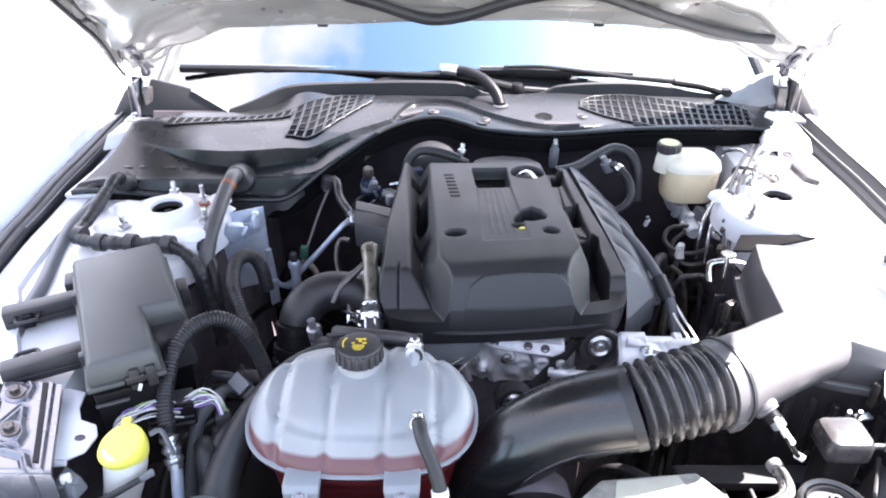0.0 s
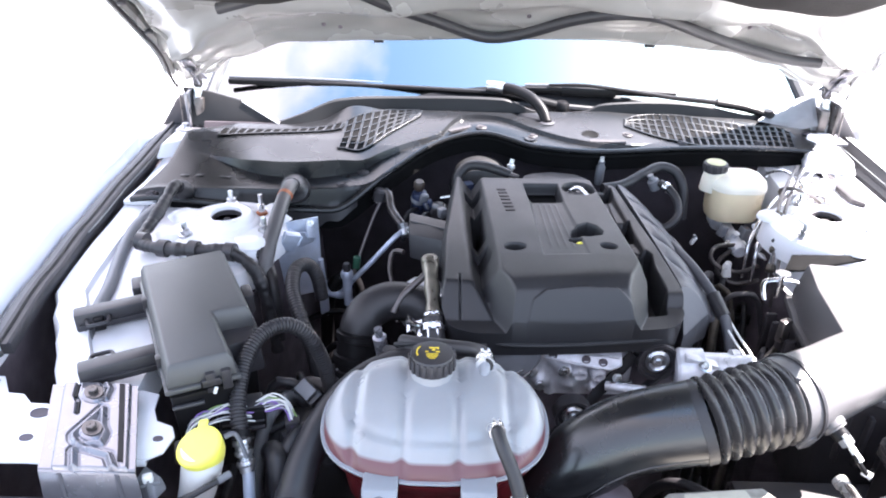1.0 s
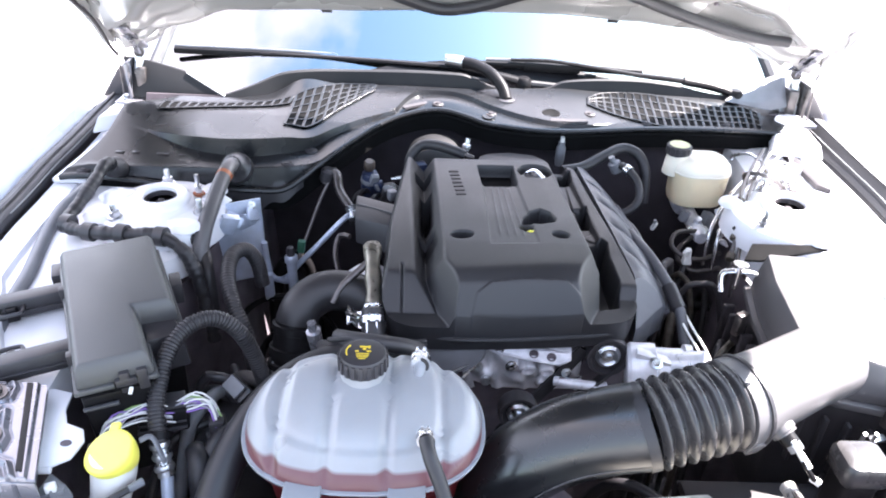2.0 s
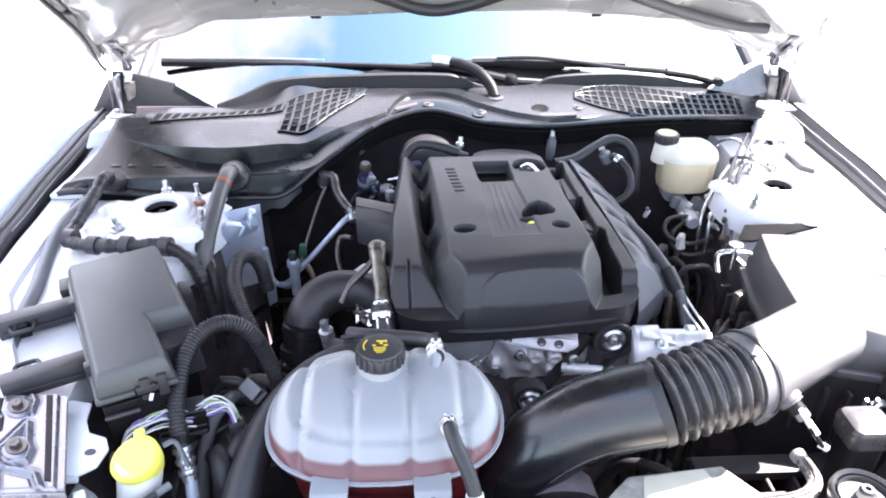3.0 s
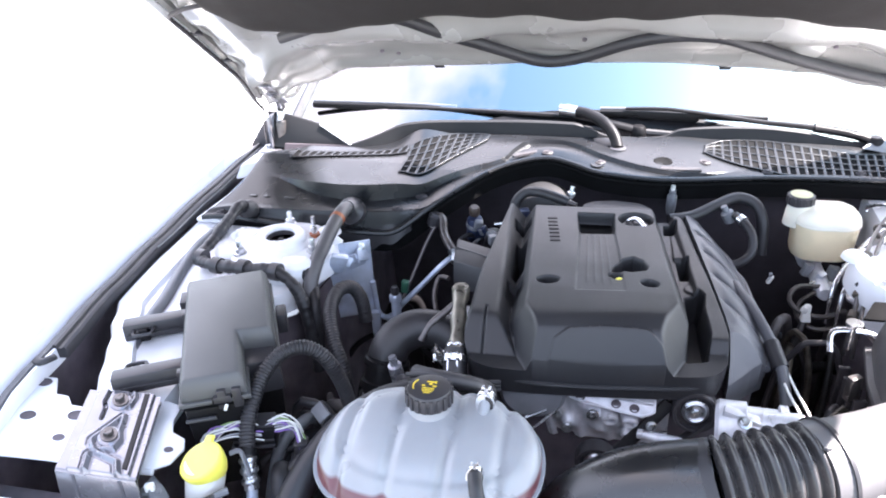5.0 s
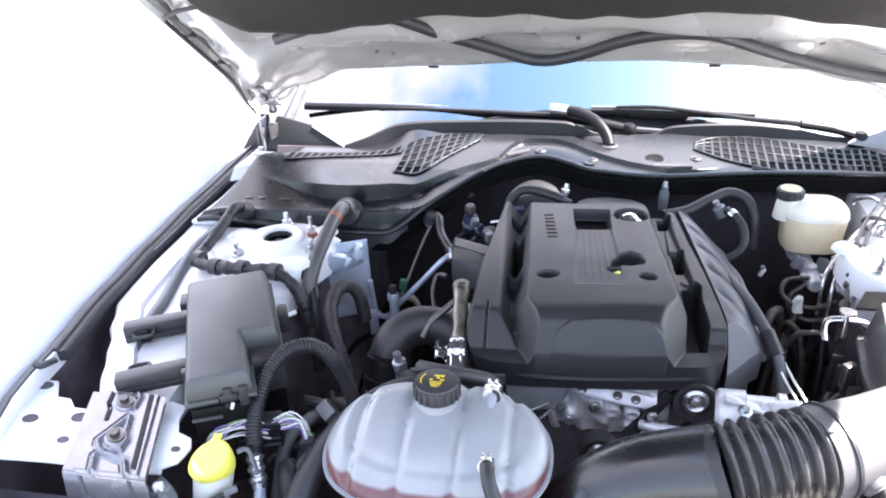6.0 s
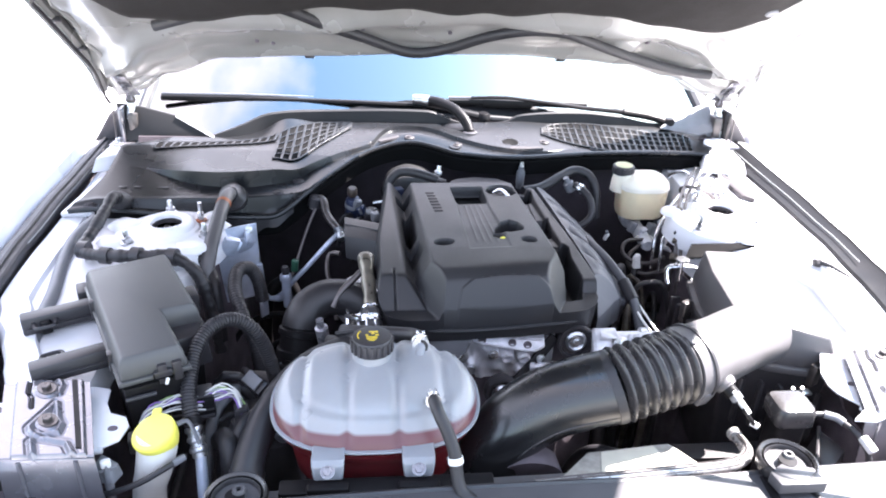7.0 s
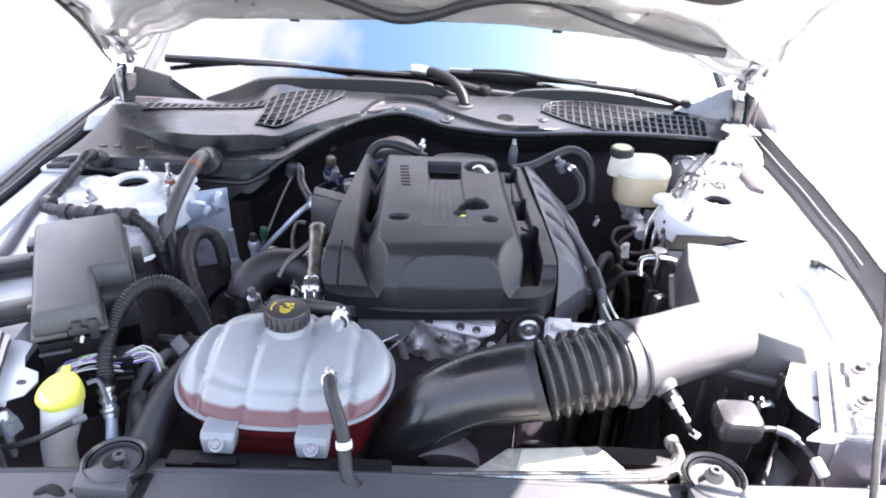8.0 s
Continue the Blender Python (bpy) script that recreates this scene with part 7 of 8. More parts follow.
part("head", box(-0.006, 0.006, -0.004, 0.004, -0.005, 0.006, 0.002, pose(-0.432, 0.562, 0.955, 0, 0, 20)), WHITEPL, s)
part("barb", box(-0.012, 0.012, -0.003, 0.003, -0.002, 0.003, 0.001, pose(-0.4325, 0.562, 0.946, 0, 0, 20)), GREYPL, s)
s = thing("thin_cable", (-0.40, 0.55, 0.9), "thin black cable crossing the filler neck", "cable")
part("cable", tube([(-0.50, 0.565, 0.90), (-0.46, 0.560, 0.905), (-0.43, 0.556, 0.912), (-0.395, 0.558, 0.925), (-0.365, 0.572, 0.935), (-0.352, 0.585, 0.935)], 0.0042, 8), RUBBER, s)
part("end", tube([(-0.358, 0.578, 0.9355), (-0.346, 0.590, 0.935)], 0.0048, 8), GREYPL, s)
b = thing("filler_bracket", (-0.45, 0.57, 0.93), "grey angled bracket beside the filler", "bracket")
part("bracket", loft([ring([(-0.455, 0.560), (-0.425, 0.555), (-0.418, 0.575), (-0.450, 0.598)], 0.925), ring([(-0.452, 0.563), (-0.428, 0.560), (-0.422, 0.574), (-0.449, 0.592)], 0.945)], 0.003), GREYPL, b)


# ---------------------------------------------------------------- hoses and looms
def hose(name, pts, r, label, mat=None, rib=0.0, category="hose", n=16, flat=1.0):
    return single(name, tube(pts, r, n, 0.0013 if rib else 0.006, rfun=corrugated(rib, 0.04) if rib else None, flat=flat), mat or RUBBER, label, category)


t = thing("ac_hose", (-0.34, 0.64, 0.85), "ribbed black hose arching beside the fuse box", "hose")
part("ribbed_hose", tube([(-0.350, 0.652, 0.930), (-0.360, 0.690, 0.962), (-0.357, 0.740, 0.996), (-0.338, 0.776, 1.012), (-0.308, 0.797, 1.008), (-0.280, 0.803, 0.975), (-0.264, 0.812, 0.900), (-0.26, 0.82, 0.78)], 0.0104, 18, 0.0009, rfun=corrugated(0.0046, 0.085)), RUBBER, t)
crimp = part("crimp", tube([(-0.350, 0.654, 0.931), (-0.345, 0.643, 0.914), (-0.340, 0.632, 0.895)], 0.0100, 20, 0.003), STEEL, t, "crimped metal sleeve")
for k in range(3):
    p = Vector((-0.349, 0.651, 0.927)).lerp(Vector((-0.3425, 0.637, 0.904)), k / 2)
    part("crimp_ring", lathe([(0.0100, -0.0042), (0.0118, -0.0030), (0.0124, 0.0), (0.0118, 0.0030), (0.0100, 0.0042)], along(p, p + Vector((0.0065, -0.014, -0.023))), 24), STEEL, crimp)
part("cuff", tube([(-0.350, 0.662, 0.940), (-0.3505, 0.652, 0.928)], 0.0112, 18, 0.003), WIPER, t)
part("metal_pipe", tube([(-0.340, 0.634, 0.897), (-0.336, 0.612, 0.865), (-0.332, 0.590, 0.83), (-0.33, 0.575, 0.76)], 0.0078, 14), BLUEMETAL, t)
hose("ribbed_loom", [(-0.316, 1.060, 0.880), (-0.322, 1.062, 0.925), (-0.336, 1.056, 0.952), (-0.350, 1.025, 0.960), (-0.345, 0.970, 0.953), (-0.325, 0.925, 0.928), (-0.305, 0.90, 0.89), (-0.29, 0.88, 0.80)], 0.0120, "ribbed black cable loom near the strut tower", rib=0.0050, category="cable loom")
t = thing("taped_harness", (-0.6, 1.1, 0.99), "taped black harness round the strut tower", "cable loom")
part("main_run", tube([(-0.606, 1.222, 1.020), (-0.608, 1.196, 1.034), (-0.612, 1.150, 1.022), (-0.620, 1.100, 1.006), (-0.624, 1.062, 0.998), (-0.605, 1.032, 0.998), (-0.560, 1.016, 1.002), (-0.505, 1.010, 1.004), (-0.455, 1.012, 1.000), (-0.415, 1.00, 0.975), (-0.395, 0.985, 0.92), (-0.385, 0.98, 0.82)], 0.0108, 14, 0.0025, rfun=lambda d, s: 1 + 0.05 * math.sin(d * 190) + 0.07 * math.sin(d * 77) + 0.045 * math.sin(d * 520 + 3 * math.sin(d * 60))), RUBBER, t)
part("branch", tube([(-0.47, 1.033, 0.990), (-0.43, 1.05, 0.985), (-0.40, 1.035, 0.96), (-0.385, 1.0, 0.93), (-0.38, 0.985, 0.84)], 0.010, 12, 0.005), RUBBER, t)
for x, y, z, r in ((-0.617, 1.046, 0.998, 0.016), (-0.570, 1.018, 1.001, 0.015), (-0.515, 1.011, 1.004, 0.0155), (-0.455, 1.012, 1.000, 0.016)):
    part("tape_wrap", tube([(x - 0.008, y + 0.002, z), (x + 0.008, y - 0.001, z)], r, 14), PLASTIC, t)
part("boot", lathe([(0.020, -0.01), (0.020, 0.006), (0.016, 0.012), (0.013, 0.02)], along((-0.604, 1.222, 1.014), (-0.606, 1.20, 1.034)), 20), RUBBER, t)
t = thing("heater_hose", (-0.39, 1.1, 1.0), "black hose with orange band leaving the cowl", "hose")
part("hose", tube([(-0.386, 1.236, 1.018), (-0.390, 1.208, 1.034), (-0.394, 1.160, 1.028), (-0.398, 1.100, 1.008), (-0.402, 1.055, 0.985), (-0.404, 1.025, 0.945), (-0.40, 1.01, 0.85)], 0.0134, 16), LIFTEDPL, t)
part("band", tube([(-0.3925, 1.176, 1.0312), (-0.3938, 1.168, 1.0296)], 0.0142, 16), ORANGE, t, "thin orange band")
part("boot", lathe([(0.028, -0.012), (0.028, 0.004), (0.020, 0.010), (0.016, 0.022)], along((-0.387, 1.232, 1.018), (-0.390, 1.205, 1.038)), 22), PLASTIC, t)
hose("wing_cable", [(-0.648, 1.19, 0.99), (-0.660, 1.12, 0.986), (-0.655, 1.05, 0.980), (-0.642, 0.98, 0.976), (-0.632, 0.93, 0.974), (-0.625, 0.86, 0.968), (-0.61, 0.78, 0.955)], 0.0105, "grey cable sleeve lying on the inner wing", GREYPL, category="cable sleeve")
t = thing("charge_pipe", (-0.22, 0.9, 0.85), "fat black turbo charge hose elbow", "hose")
part("elbow", tube([(-0.105, 0.935, 0.935), (-0.145, 0.944, 0.951), (-0.184, 0.940, 0.956), (-0.212, 0.924, 0.948), (-0.225, 0.907, 0.932), (-0.230, 0.896, 0.905)], 0.0315, 32, 0.004), RUBBER, t)
part("coupling", tube([(-0.226, 0.903, 0.925), (-0.230, 0.893, 0.900), (-0.236, 0.876, 0.855), (-0.240, 0.862, 0.815)], 0.0325, 32, 0.0015, rfun=lambda d, s: 1 + (0.13 if 0.04 < s < 0.13 or 0.34 < s < 0.46 or 0.54 < s < 0.62 or 0.8 < s < 0.92 else 0.0)), WIPER, t)
part("lower_pipe", tube([(-0.240, 0.863, 0.82), (-0.242, 0.85, 0.76), (-0.24, 0.835, 0.64)], 0.030, 24), PLASTIC, t)
part("quick_clip", box(-0.030, 0.030, -0.010, 0.010, -0.007, 0.007, 0.003, pose(-0.232, 0.858, 0.868, 62, 0, -10)), GREYPL, t, "worn grey quick-connect clip")
t = thing("radiator_hose", (-0.27, 0.6, 0.9), "thick black radiator hose round the tank", "hose")
part("hose", tube([(-0.07, 0.800, 0.955), (-0.13, 0.776, 0.968), (-0.188, 0.744, 0.966), (-0.232, 0.696, 0.952), (-0.258, 0.636, 0.932), (-0.270, 0.575, 0.906), (-0.272, 0.535, 0.872), (-0.27, 0.515, 0.80)], 0.0215, 22), RUBBER, t)
part("sleeve", tube([(-0.268, 0.585, 0.911), (-0.272, 0.545, 0.882)], 0.0235, 22), RUBBER, t)
t = thing("coolant_neck", (-0.11, 0.9, 0.93), "steel coolant neck pipe with bright clamp", "pipe")
part("pipe", tube([(-0.116, 0.968, 1.018), (-0.113, 0.935, 1.006), (-0.109, 0.895, 0.985), (-0.107, 0.868, 0.968)], 0.0118, 18, rfun=lambda d, s: 1 + 0.10 * math.sin(s * 16)), BRASS, t)
part("elbow_head", lathe([(0.013, -0.014), (0.014, -0.004), (0.0145, 0.006), (0.012, 0.010), (0.006, 0.010), (0, 0.004)], pose(-0.116, 0.966, 1.016), 22), BRASS, t)
part("hose", tube([(-0.108, 0.872, 0.972), (-0.105, 0.845, 0.950), (-0.100, 0.82, 0.92), (-0.095, 0.80, 0.86)], 0.0175, 18), RUBBER, t)
clamp_ring((-0.1078, 0.860, 0.9620), (-0.1065, 0.848, 0.953), 0.0185, BRIGHT, t, 0.010)
for k in (-1, 1):
    part("clamp_leg", tube([(-0.108 + 0.007 * k, 0.846, 0.972), (-0.107 + 0.007 * k, 0.836, 0.960)], 0.0022, 6), BRIGHT, t)
clamp_ring((-0.1085, 0.876, 0.974), (-0.107, 0.862, 0.964), 0.0150, BRIGHT, t, 0.004)
part("side_pipe", tube([(-0.118, 0.955, 1.005), (-0.135, 0.945, 0.992), (-0.160, 0.925, 0.975), (-0.172, 0.910, 0.955)], 0.006, 10), DARKMETAL, t)
t = thing("turbo_shield", (-0.1, 0.97, 0.85), "bright crinkled turbo heat shield under hoses", "heat shield")
part("shield", sheet(lambda u, v: Vector((-0.150 + 0.06 * u, 0.89 + 0.13 * v, 0.930 + 0.03 * math.sin(math.pi * v) + 0.006 * math.sin(14 * u + 9 * v))), 14, 18, 0.003), BRIGHT, t)
part("housing", lathe([(0.0, 0.03), (0.03, 0.028), (0.045, 0.01), (0.05, -0.02), (0.04, -0.05)], along((-0.14, 1.02, 0.90), (-0.24, 0.98, 0.95)), 28), ALU, t)
part("strap", tube([(-0.150, 0.90, 0.945), (-0.132, 0.885, 0.95), (-0.118, 0.882, 0.948)], 0.004, 8), BRIGHT, t)
t = thing("vacuum_valve", (-0.165, 0.79, 0.95), "small black valve with brass pipe ends", "valve")
part("body", lathe([(0.008, -0.03), (0.010, -0.02), (0.010, 0.012), (0.006, 0.014), (0.006, 0.028), (0, 0.028)], pose(-0.182, 0.805, 0.975, 8, -6, 0), 16), GREYMETAL, t)
part("body", lathe([(0.009, -0.02), (0.011, -0.014), (0.011, 0.010), (0, 0.011)], pose(-0.168, 0.785, 0.968, 0, 10, 0), 16), PLASTIC, t)
for k in range(3):
    part("thin_line", tube([(-0.160 + 0.006 * k, 0.782, 0.990 - 0.006 * k), (-0.120, 0.774 - 0.005 * k, 1.000 - 0.005 * k), (-0.08, 0.768 - 0.004 * k, 0.998 - 0.005 * k), (-0.03, 0.79, 0.985 - 0.006 * k)], 0.0032, 8), RUBBER, t)

# pipes and sensors between the turbo and the firewall
single("ac_pipe", tube([(-0.165, 1.200, 0.955), (-0.190, 1.176, 0.945), (-0.235, 1.158, 0.900), (-0.272, 1.150, 0.862), (-0.296, 1.160, 0.828), (-0.318, 1.172, 0.812), (-0.331, 1.175, 0.822), (-0.334, 1.174, 0.850), (-0.336, 1.172, 0.895)], 0.0055, 12), BLUEMETAL, "bare aluminium air conditioning pipe", "pipe")
single("thin_pipe", tube([(-0.222, 1.262, 0.985), (-0.240, 1.235, 0.950), (-0.262, 1.190, 0.895), (-0.280, 1.150, 0.850)], 0.0034, 10), DARKMETAL, "thin steel pipe against the firewall", "pipe")
t = thing("pressure_hose", (-0.2, 1.24, 0.95), "short dark hose with metal fittings", "hose")
part("hose", tube([(-0.232, 1.262, 0.975), (-0.222, 1.272, 0.995), (-0.208, 1.262, 0.995), (-0.202, 1.238, 0.978), (-0.186, 1.210, 0.966), (-0.172, 1.195, 0.955)], 0.0085, 12), DARKMETAL, t)
part("fitting", tube([(-0.176, 1.200, 0.960), (-0.168, 1.182, 0.945)], 0.0105, 12, 0.002, rfun=lambda d, s: 1 + 0.1 * math.cos(40 * s)), STEEL, t)
part("cap", lathe([(0.014, -0.012), (0.014, 0.008), (0.010, 0.012), (0, 0.012)], pose(-0.226, 1.268, 0.992, 0, 15, 0), 16), PLASTIC, t)
single("side_pipe", tube([(-0.170, 1.120, 0.945), (-0.190, 1.130, 0.940), (-0.195, 1.105, 0.915), (-0.180, 1.060, 0.880), (-0.175, 1.03, 0.85)], 0.0048, 10), DARKMETAL, "bent thin pipe beside the turbo", "pipe")
t = thing("service_port", (-0.285, 1.09, 0.86), "aluminium service port with black cap", "service port")
part("port", lathe([(0.009, -0.05), (0.009, 0.010), (0.012, 0.012), (0.012, 0.022), (0.009, 0.026)], pose(-0.280, 1.134, 0.868), 16), BLUEMETAL, t)
part("cap", lathe([(0.0075, 0.024), (0.0080, 0.036), (0.006, 0.042), (0, 0.043)], pose(-0.280, 1.134, 0.868), 16), PLASTIC, t)
part("green_plug", box(-0.007, 0.007, -0.006, 0.006, -0.012, 0.014, 0.003, pose(-0.262, 1.145, 0.905, 0, 8, 0)), GREEN, t, "green plastic plug")
part("block", box(-0.009, 0.009, -0.008, 0.008, -0.03, 0.03, 0.003, pose(-0.334, 1.165, 0.80, 0, 0, 10)), BLUEMETAL, t)
part("fork", tube([(-0.280, 1.134, 0.845), (-0.296, 1.150, 0.825), (-0.315, 1.168, 0.815)], 0.006, 10), BLUEMETAL, t)
t = thing("sensor_cluster", (-0.14, 1.27, 0.95), "blue and brown sensor connectors by the firewall", "sensor")
part("dark_body", lathe([(0.012, -0.045), (0.015, -0.030), (0.016, 0.004), (0.013, 0.010), (0.0, 0.011)], pose(-0.148, 1.285, 0.982, 12, 8, 0), 20), BLUE, t)
part("body_band", lathe([(0.0165, -0.012), (0.0172, -0.010), (0.0172, -0.004), (0.0165, -0.002)], pose(-0.148, 1.285, 0.982, 12, 8, 0), 20), GREYPL, t)
part("dark_cap", lathe([(0.009, 0.008), (0.011, 0.012), (0.011, 0.024), (0.008, 0.028), (0, 0.028)], pose(-0.150, 1.290, 0.988, 12, 4, 0), 18), BROWN, t)
part("pale_plug", box(-0.008, 0.008, -0.006, 0.006, -0.010, 0.010, 0.003, pose(-0.138, 1.268, 0.985, 25, 10, 20)), GREYPL, t)
part("flange", lathe([(0.010, -0.010), (0.016, -0.006), (0.016, 0.004), (0.010, 0.008), (0, 0.008)], pose(-0.108, 1.285, 0.958, -50, 10, 0), 20), STEEL, t)
part("blue_plug", box(-0.009, 0.009, -0.008, 0.008, -0.020, 0.008, 0.003, pose(-0.130, 1.268, 0.972, 20, -14, -15)), BLUE, t)
part("clip_tab", box(-0.003, 0.003, -0.010, -0.006, -0.006, 0.010, 0.001, pose(-0.130, 1.268, 0.972, 20, -14, -15)), GREYPL, t)
part("dark_box", box(-0.014, 0.012, -0.012, 0.012, -0.030, 0.000, 0.003, pose(-0.110, 1.266, 0.968, 15, 12, 20)), PLASTIC, t)
part("lead", tube([(-0.148, 1.284, 0.950), (-0.160, 1.262, 0.962), (-0.176, 1.245, 0.950), (-0.180, 1.24, 0.90)], 0.005, 8), RUBBER, t)
part("lead", tube([(-0.130, 1.262, 0.955), (-0.138, 1.235, 0.962), (-0.150, 1.22, 0.940), (-0.15, 1.21, 0.88)], 0.0045, 8), RUBBER, t)
part("rod", tube([(-0.105, 1.262, 0.990), (-0.075, 1.262, 0.995)], 0.003, 8), STEEL, t)
part("clip", box(-0.008, 0.008, -0.008, 0.008, -0.010, 0.010, 0.003, pose(-0.100, 1.205, 0.985, 0, 0, 30)), GREYPL, t)

# behind the engine
t = thing("heat_shield_dome", (-0.02, 1.40, 0.95), "dark rounded heat shield at the firewall", "heat shield")
part("dome", lathe([(0.062, -0.06), (0.062, 0.0), (0.056, 0.022), (0.042, 0.034), (0.020, 0.040), (0, 0.041)], pose(-0.022, 1.400, 0.968, 18, 0, 0), 32), COWLDARK, t)
part("collar", lathe([(0.066, -0.03), (0.066, -0.018), (0.062, -0.016)], pose(-0.022, 1.400, 0.972, 18, 0, 0), 32), COWLDARK, t)
t = thing("breather_hose", (-0.02, 1.31, 1.0), "grey breather hose with brass fitting behind the cover", "hose")
part("hose", tube([(-0.072, 1.300, 0.985), (-0.070, 1.312, 1.015), (-0.050, 1.322, 1.034), (-0.020, 1.315, 1.038), (0.012, 1.303, 1.034), (0.034, 1.296, 1.028)], 0.010, 14), RUBBER, t)
part("fitting", lathe([(0.006, -0.02), (0.006, 0.006), (0.009, 0.008), (0.009, 0.014), (0.005, 0.016), (0.005, 0.026), (0, 0.026)], pose(0.036, 1.330, 1.020, -15, 10, 0), 14), STEEL, t)
part("tip", tube([(0.028, 1.298, 1.030), (0.050, 1.292, 1.024)], 0.0055, 10), DARKMETAL, t)
part("blue_plug", box(-0.012, 0.012, -0.010, 0.010, -0.012, 0.012, 0.003, pose(-0.052, 1.290, 1.000, 0, 0, 20)), BLUE, t)
part("brass_plug", box(-0.010, 0.010, -0.006, 0.006, -0.006, 0.006, 0.002, pose(-0.018, 1.282, 1.010, 0, 0, 40)), BRIGHT, t)
t = thing("firewall_hose", (0.36, 1.35, 1.0), "black vacuum hose curving to the brake booster", "hose")
part("hose", tube([(0.225, 1.305, 0.998), (0.27, 1.322, 1.000), (0.315, 1.350, 1.012), (0.355, 1.372, 1.020), (0.388, 1.365, 1.010), (0.402, 1.345, 0.98), (0.405, 1.33, 0.92)], 0.0105, 14), RUBBER, t)
part("second_hose", tube([(0.345, 1.322, 1.005), (0.360, 1.300, 1.000), (0.372, 1.280, 0.985), (0.372, 1.262, 0.960), (0.352, 1.250, 0.942), (0.325, 1.250, 0.935)], 0.0082, 12), RUBBER, t)
part("clamp", tube([(0.352, 1.312, 1.003), (0.358, 1.303, 1.001)], 0.0105, 12), BRIGHT, t)
part("valve", lathe([(0.012, -0.012), (0.012, 0.008), (0.006, 0.010), (0.006, 0.022), (0, 0.022)], pose(0.335, 1.33, 1.00, 0, -30, 0), 14), GREYPL, t)
for k, (x, z) in enumerate(((-0.21, 1.0), (0.12, 1.012), (0.25, 1.0), (0.38, 1.005))):
    s = thing("firewall_clip", (x, 1.44, z), "small pale fixing on the firewall", "clip", "firewall clips")
    part("head", lathe([(0.005, 0), (0.005, 0.004), (0.003, 0.006), (0, 0.006)], along((x, 1.455, z), (x, 0.5, z + 0.3)), 12), GREYPL, s)
    part("pin", lathe([(0.0025, 0), (0.0025, 0.06)], along((x, 1.455, z), (x, 1.6, z)), 8), GREYPL, s)
t = thing("firewall_sensor", (0.235, 1.40, 1.0), "pale plastic pressure sensor on the firewall", "sensor")
part("body", lathe([(0.008, -0.03), (0.010, -0.015), (0.010, 0.012), (0.007, 0.016), (0.007, 0.026), (0, 0.026)], pose(0.236, 1.398, 0.995, 8, 0, 0), 14), GREYPL, t)
part("tip", lathe([(0.0045, 0.024), (0.0045, 0.036), (0, 0.036)], pose(0.236, 1.398, 0.995, 8, 0, 0), 10), WHITEPL, t)


# ---------------------------------------------------------------- brake reservoir side
def brake_reservoir():
    t = thing("brake_reservoir", (0.51, 1.33, 0.93), "cream brake fluid reservoir with black and yellow cap", "brake reservoir")
    plan = rounded(0.453, 0.569, 1.298, 1.392, 0.040, 8)
    part("upper_body", loft([ring(plan, 0.994), ring(plan, 1.000), ring(inset(plan, 0.003), 1.009), ring(inset(plan, 0.010), 1.016), ring(inset(plan, 0.024), 1.023)], 0.0), CREAM, t)
    part("lower_body", loft([ring(inset(plan, 0.013), 0.922), ring(inset(plan, 0.006), 0.926), ring(inset(plan, 0.003), 0.938), ring(inset(plan, 0.0005), 0.994)], 0.0), CREAMLOW, t, "amber fluid showing in the lower half")
    part("seam", loft([ring(inset(plan, -0.0012), 0.9925), ring(inset(plan, -0.0012), 0.9955)], 0.0005), CREAM, t)
    part("filler_spout", lathe([(0.030, -0.035), (0.028, -0.010), (0.026, 0.0), (0.026, 0.01)], pose(0.463, 1.350, 1.015) @ Matrix.Diagonal((0.86, 0.86, 0.95, 1)), 32), CREAM, t)
    m = pose(0.462, 1.351, 1.022) @ Matrix.Diagonal((0.86, 0.86, 0.95, 1))
    c = part("cap", lathe([(0.0265, 0.0), (0.0275, 0.003), (0.0270, 0.018), (0.0245, 0.0205), (0, 0.0205)], m, 32), PLASTIC, t)
    part("cap_label", lathe([(0.0225, 0.0200), (0.0225, 0.0212), (0.008, 0.0214), (0, 0.0214)], m, 28), CAPTOP, c, "yellow printed disc")
    for k in range(14):
        part("grip_rib", box(0.0265, 0.0290, -0.0024, 0.0024, 0.003, 0.018, 0.0006, m @ pose(0, 0, 0, 0, 0, 360 * k / 14)), PLASTIC, c)
    return t


brake_reservoir()
t = thing("master_cylinder", (0.50, 1.30, 0.86), "cast aluminium brake master cylinder with pipes", "master cylinder")
part("body", lathe([(0.012, -0.07), (0.015, -0.06), (0.015, 0.05), (0.024, 0.055), (0.024, 0.08)], along((0.505, 1.310, 0.895), (0.505, 1.40, 0.90)), 20), ALU, t)
part("lug", box(-0.010, 0.010, -0.012, 0.012, -0.030, 0.016, 0.003, pose(0.528, 1.292, 0.905, 0, 15, 10)), GREYPL, t)
part("plug", box(-0.007, 0.007, -0.007, 0.007, -0.010, 0.014, 0.002, pose(0.478, 1.285, 0.915, 0, 20, 15)), GREYPL, t)
part("plug", box(-0.006, 0.008, -0.006, 0.006, -0.006, 0.010, 0.002, pose(0.503, 1.278, 0.908, 20, -15, 35)), ALU, t)
part("bracket", tube([(0.545, 1.295, 0.93), (0.555, 1.275, 0.905), (0.545, 1.25, 0.89), (0.552, 1.225, 0.885)], 0.007, 8, 0.004, rfun=lambda d, s: 1 + 0.4 * math.sin(d * 260), flat=0.6), ALU, t)
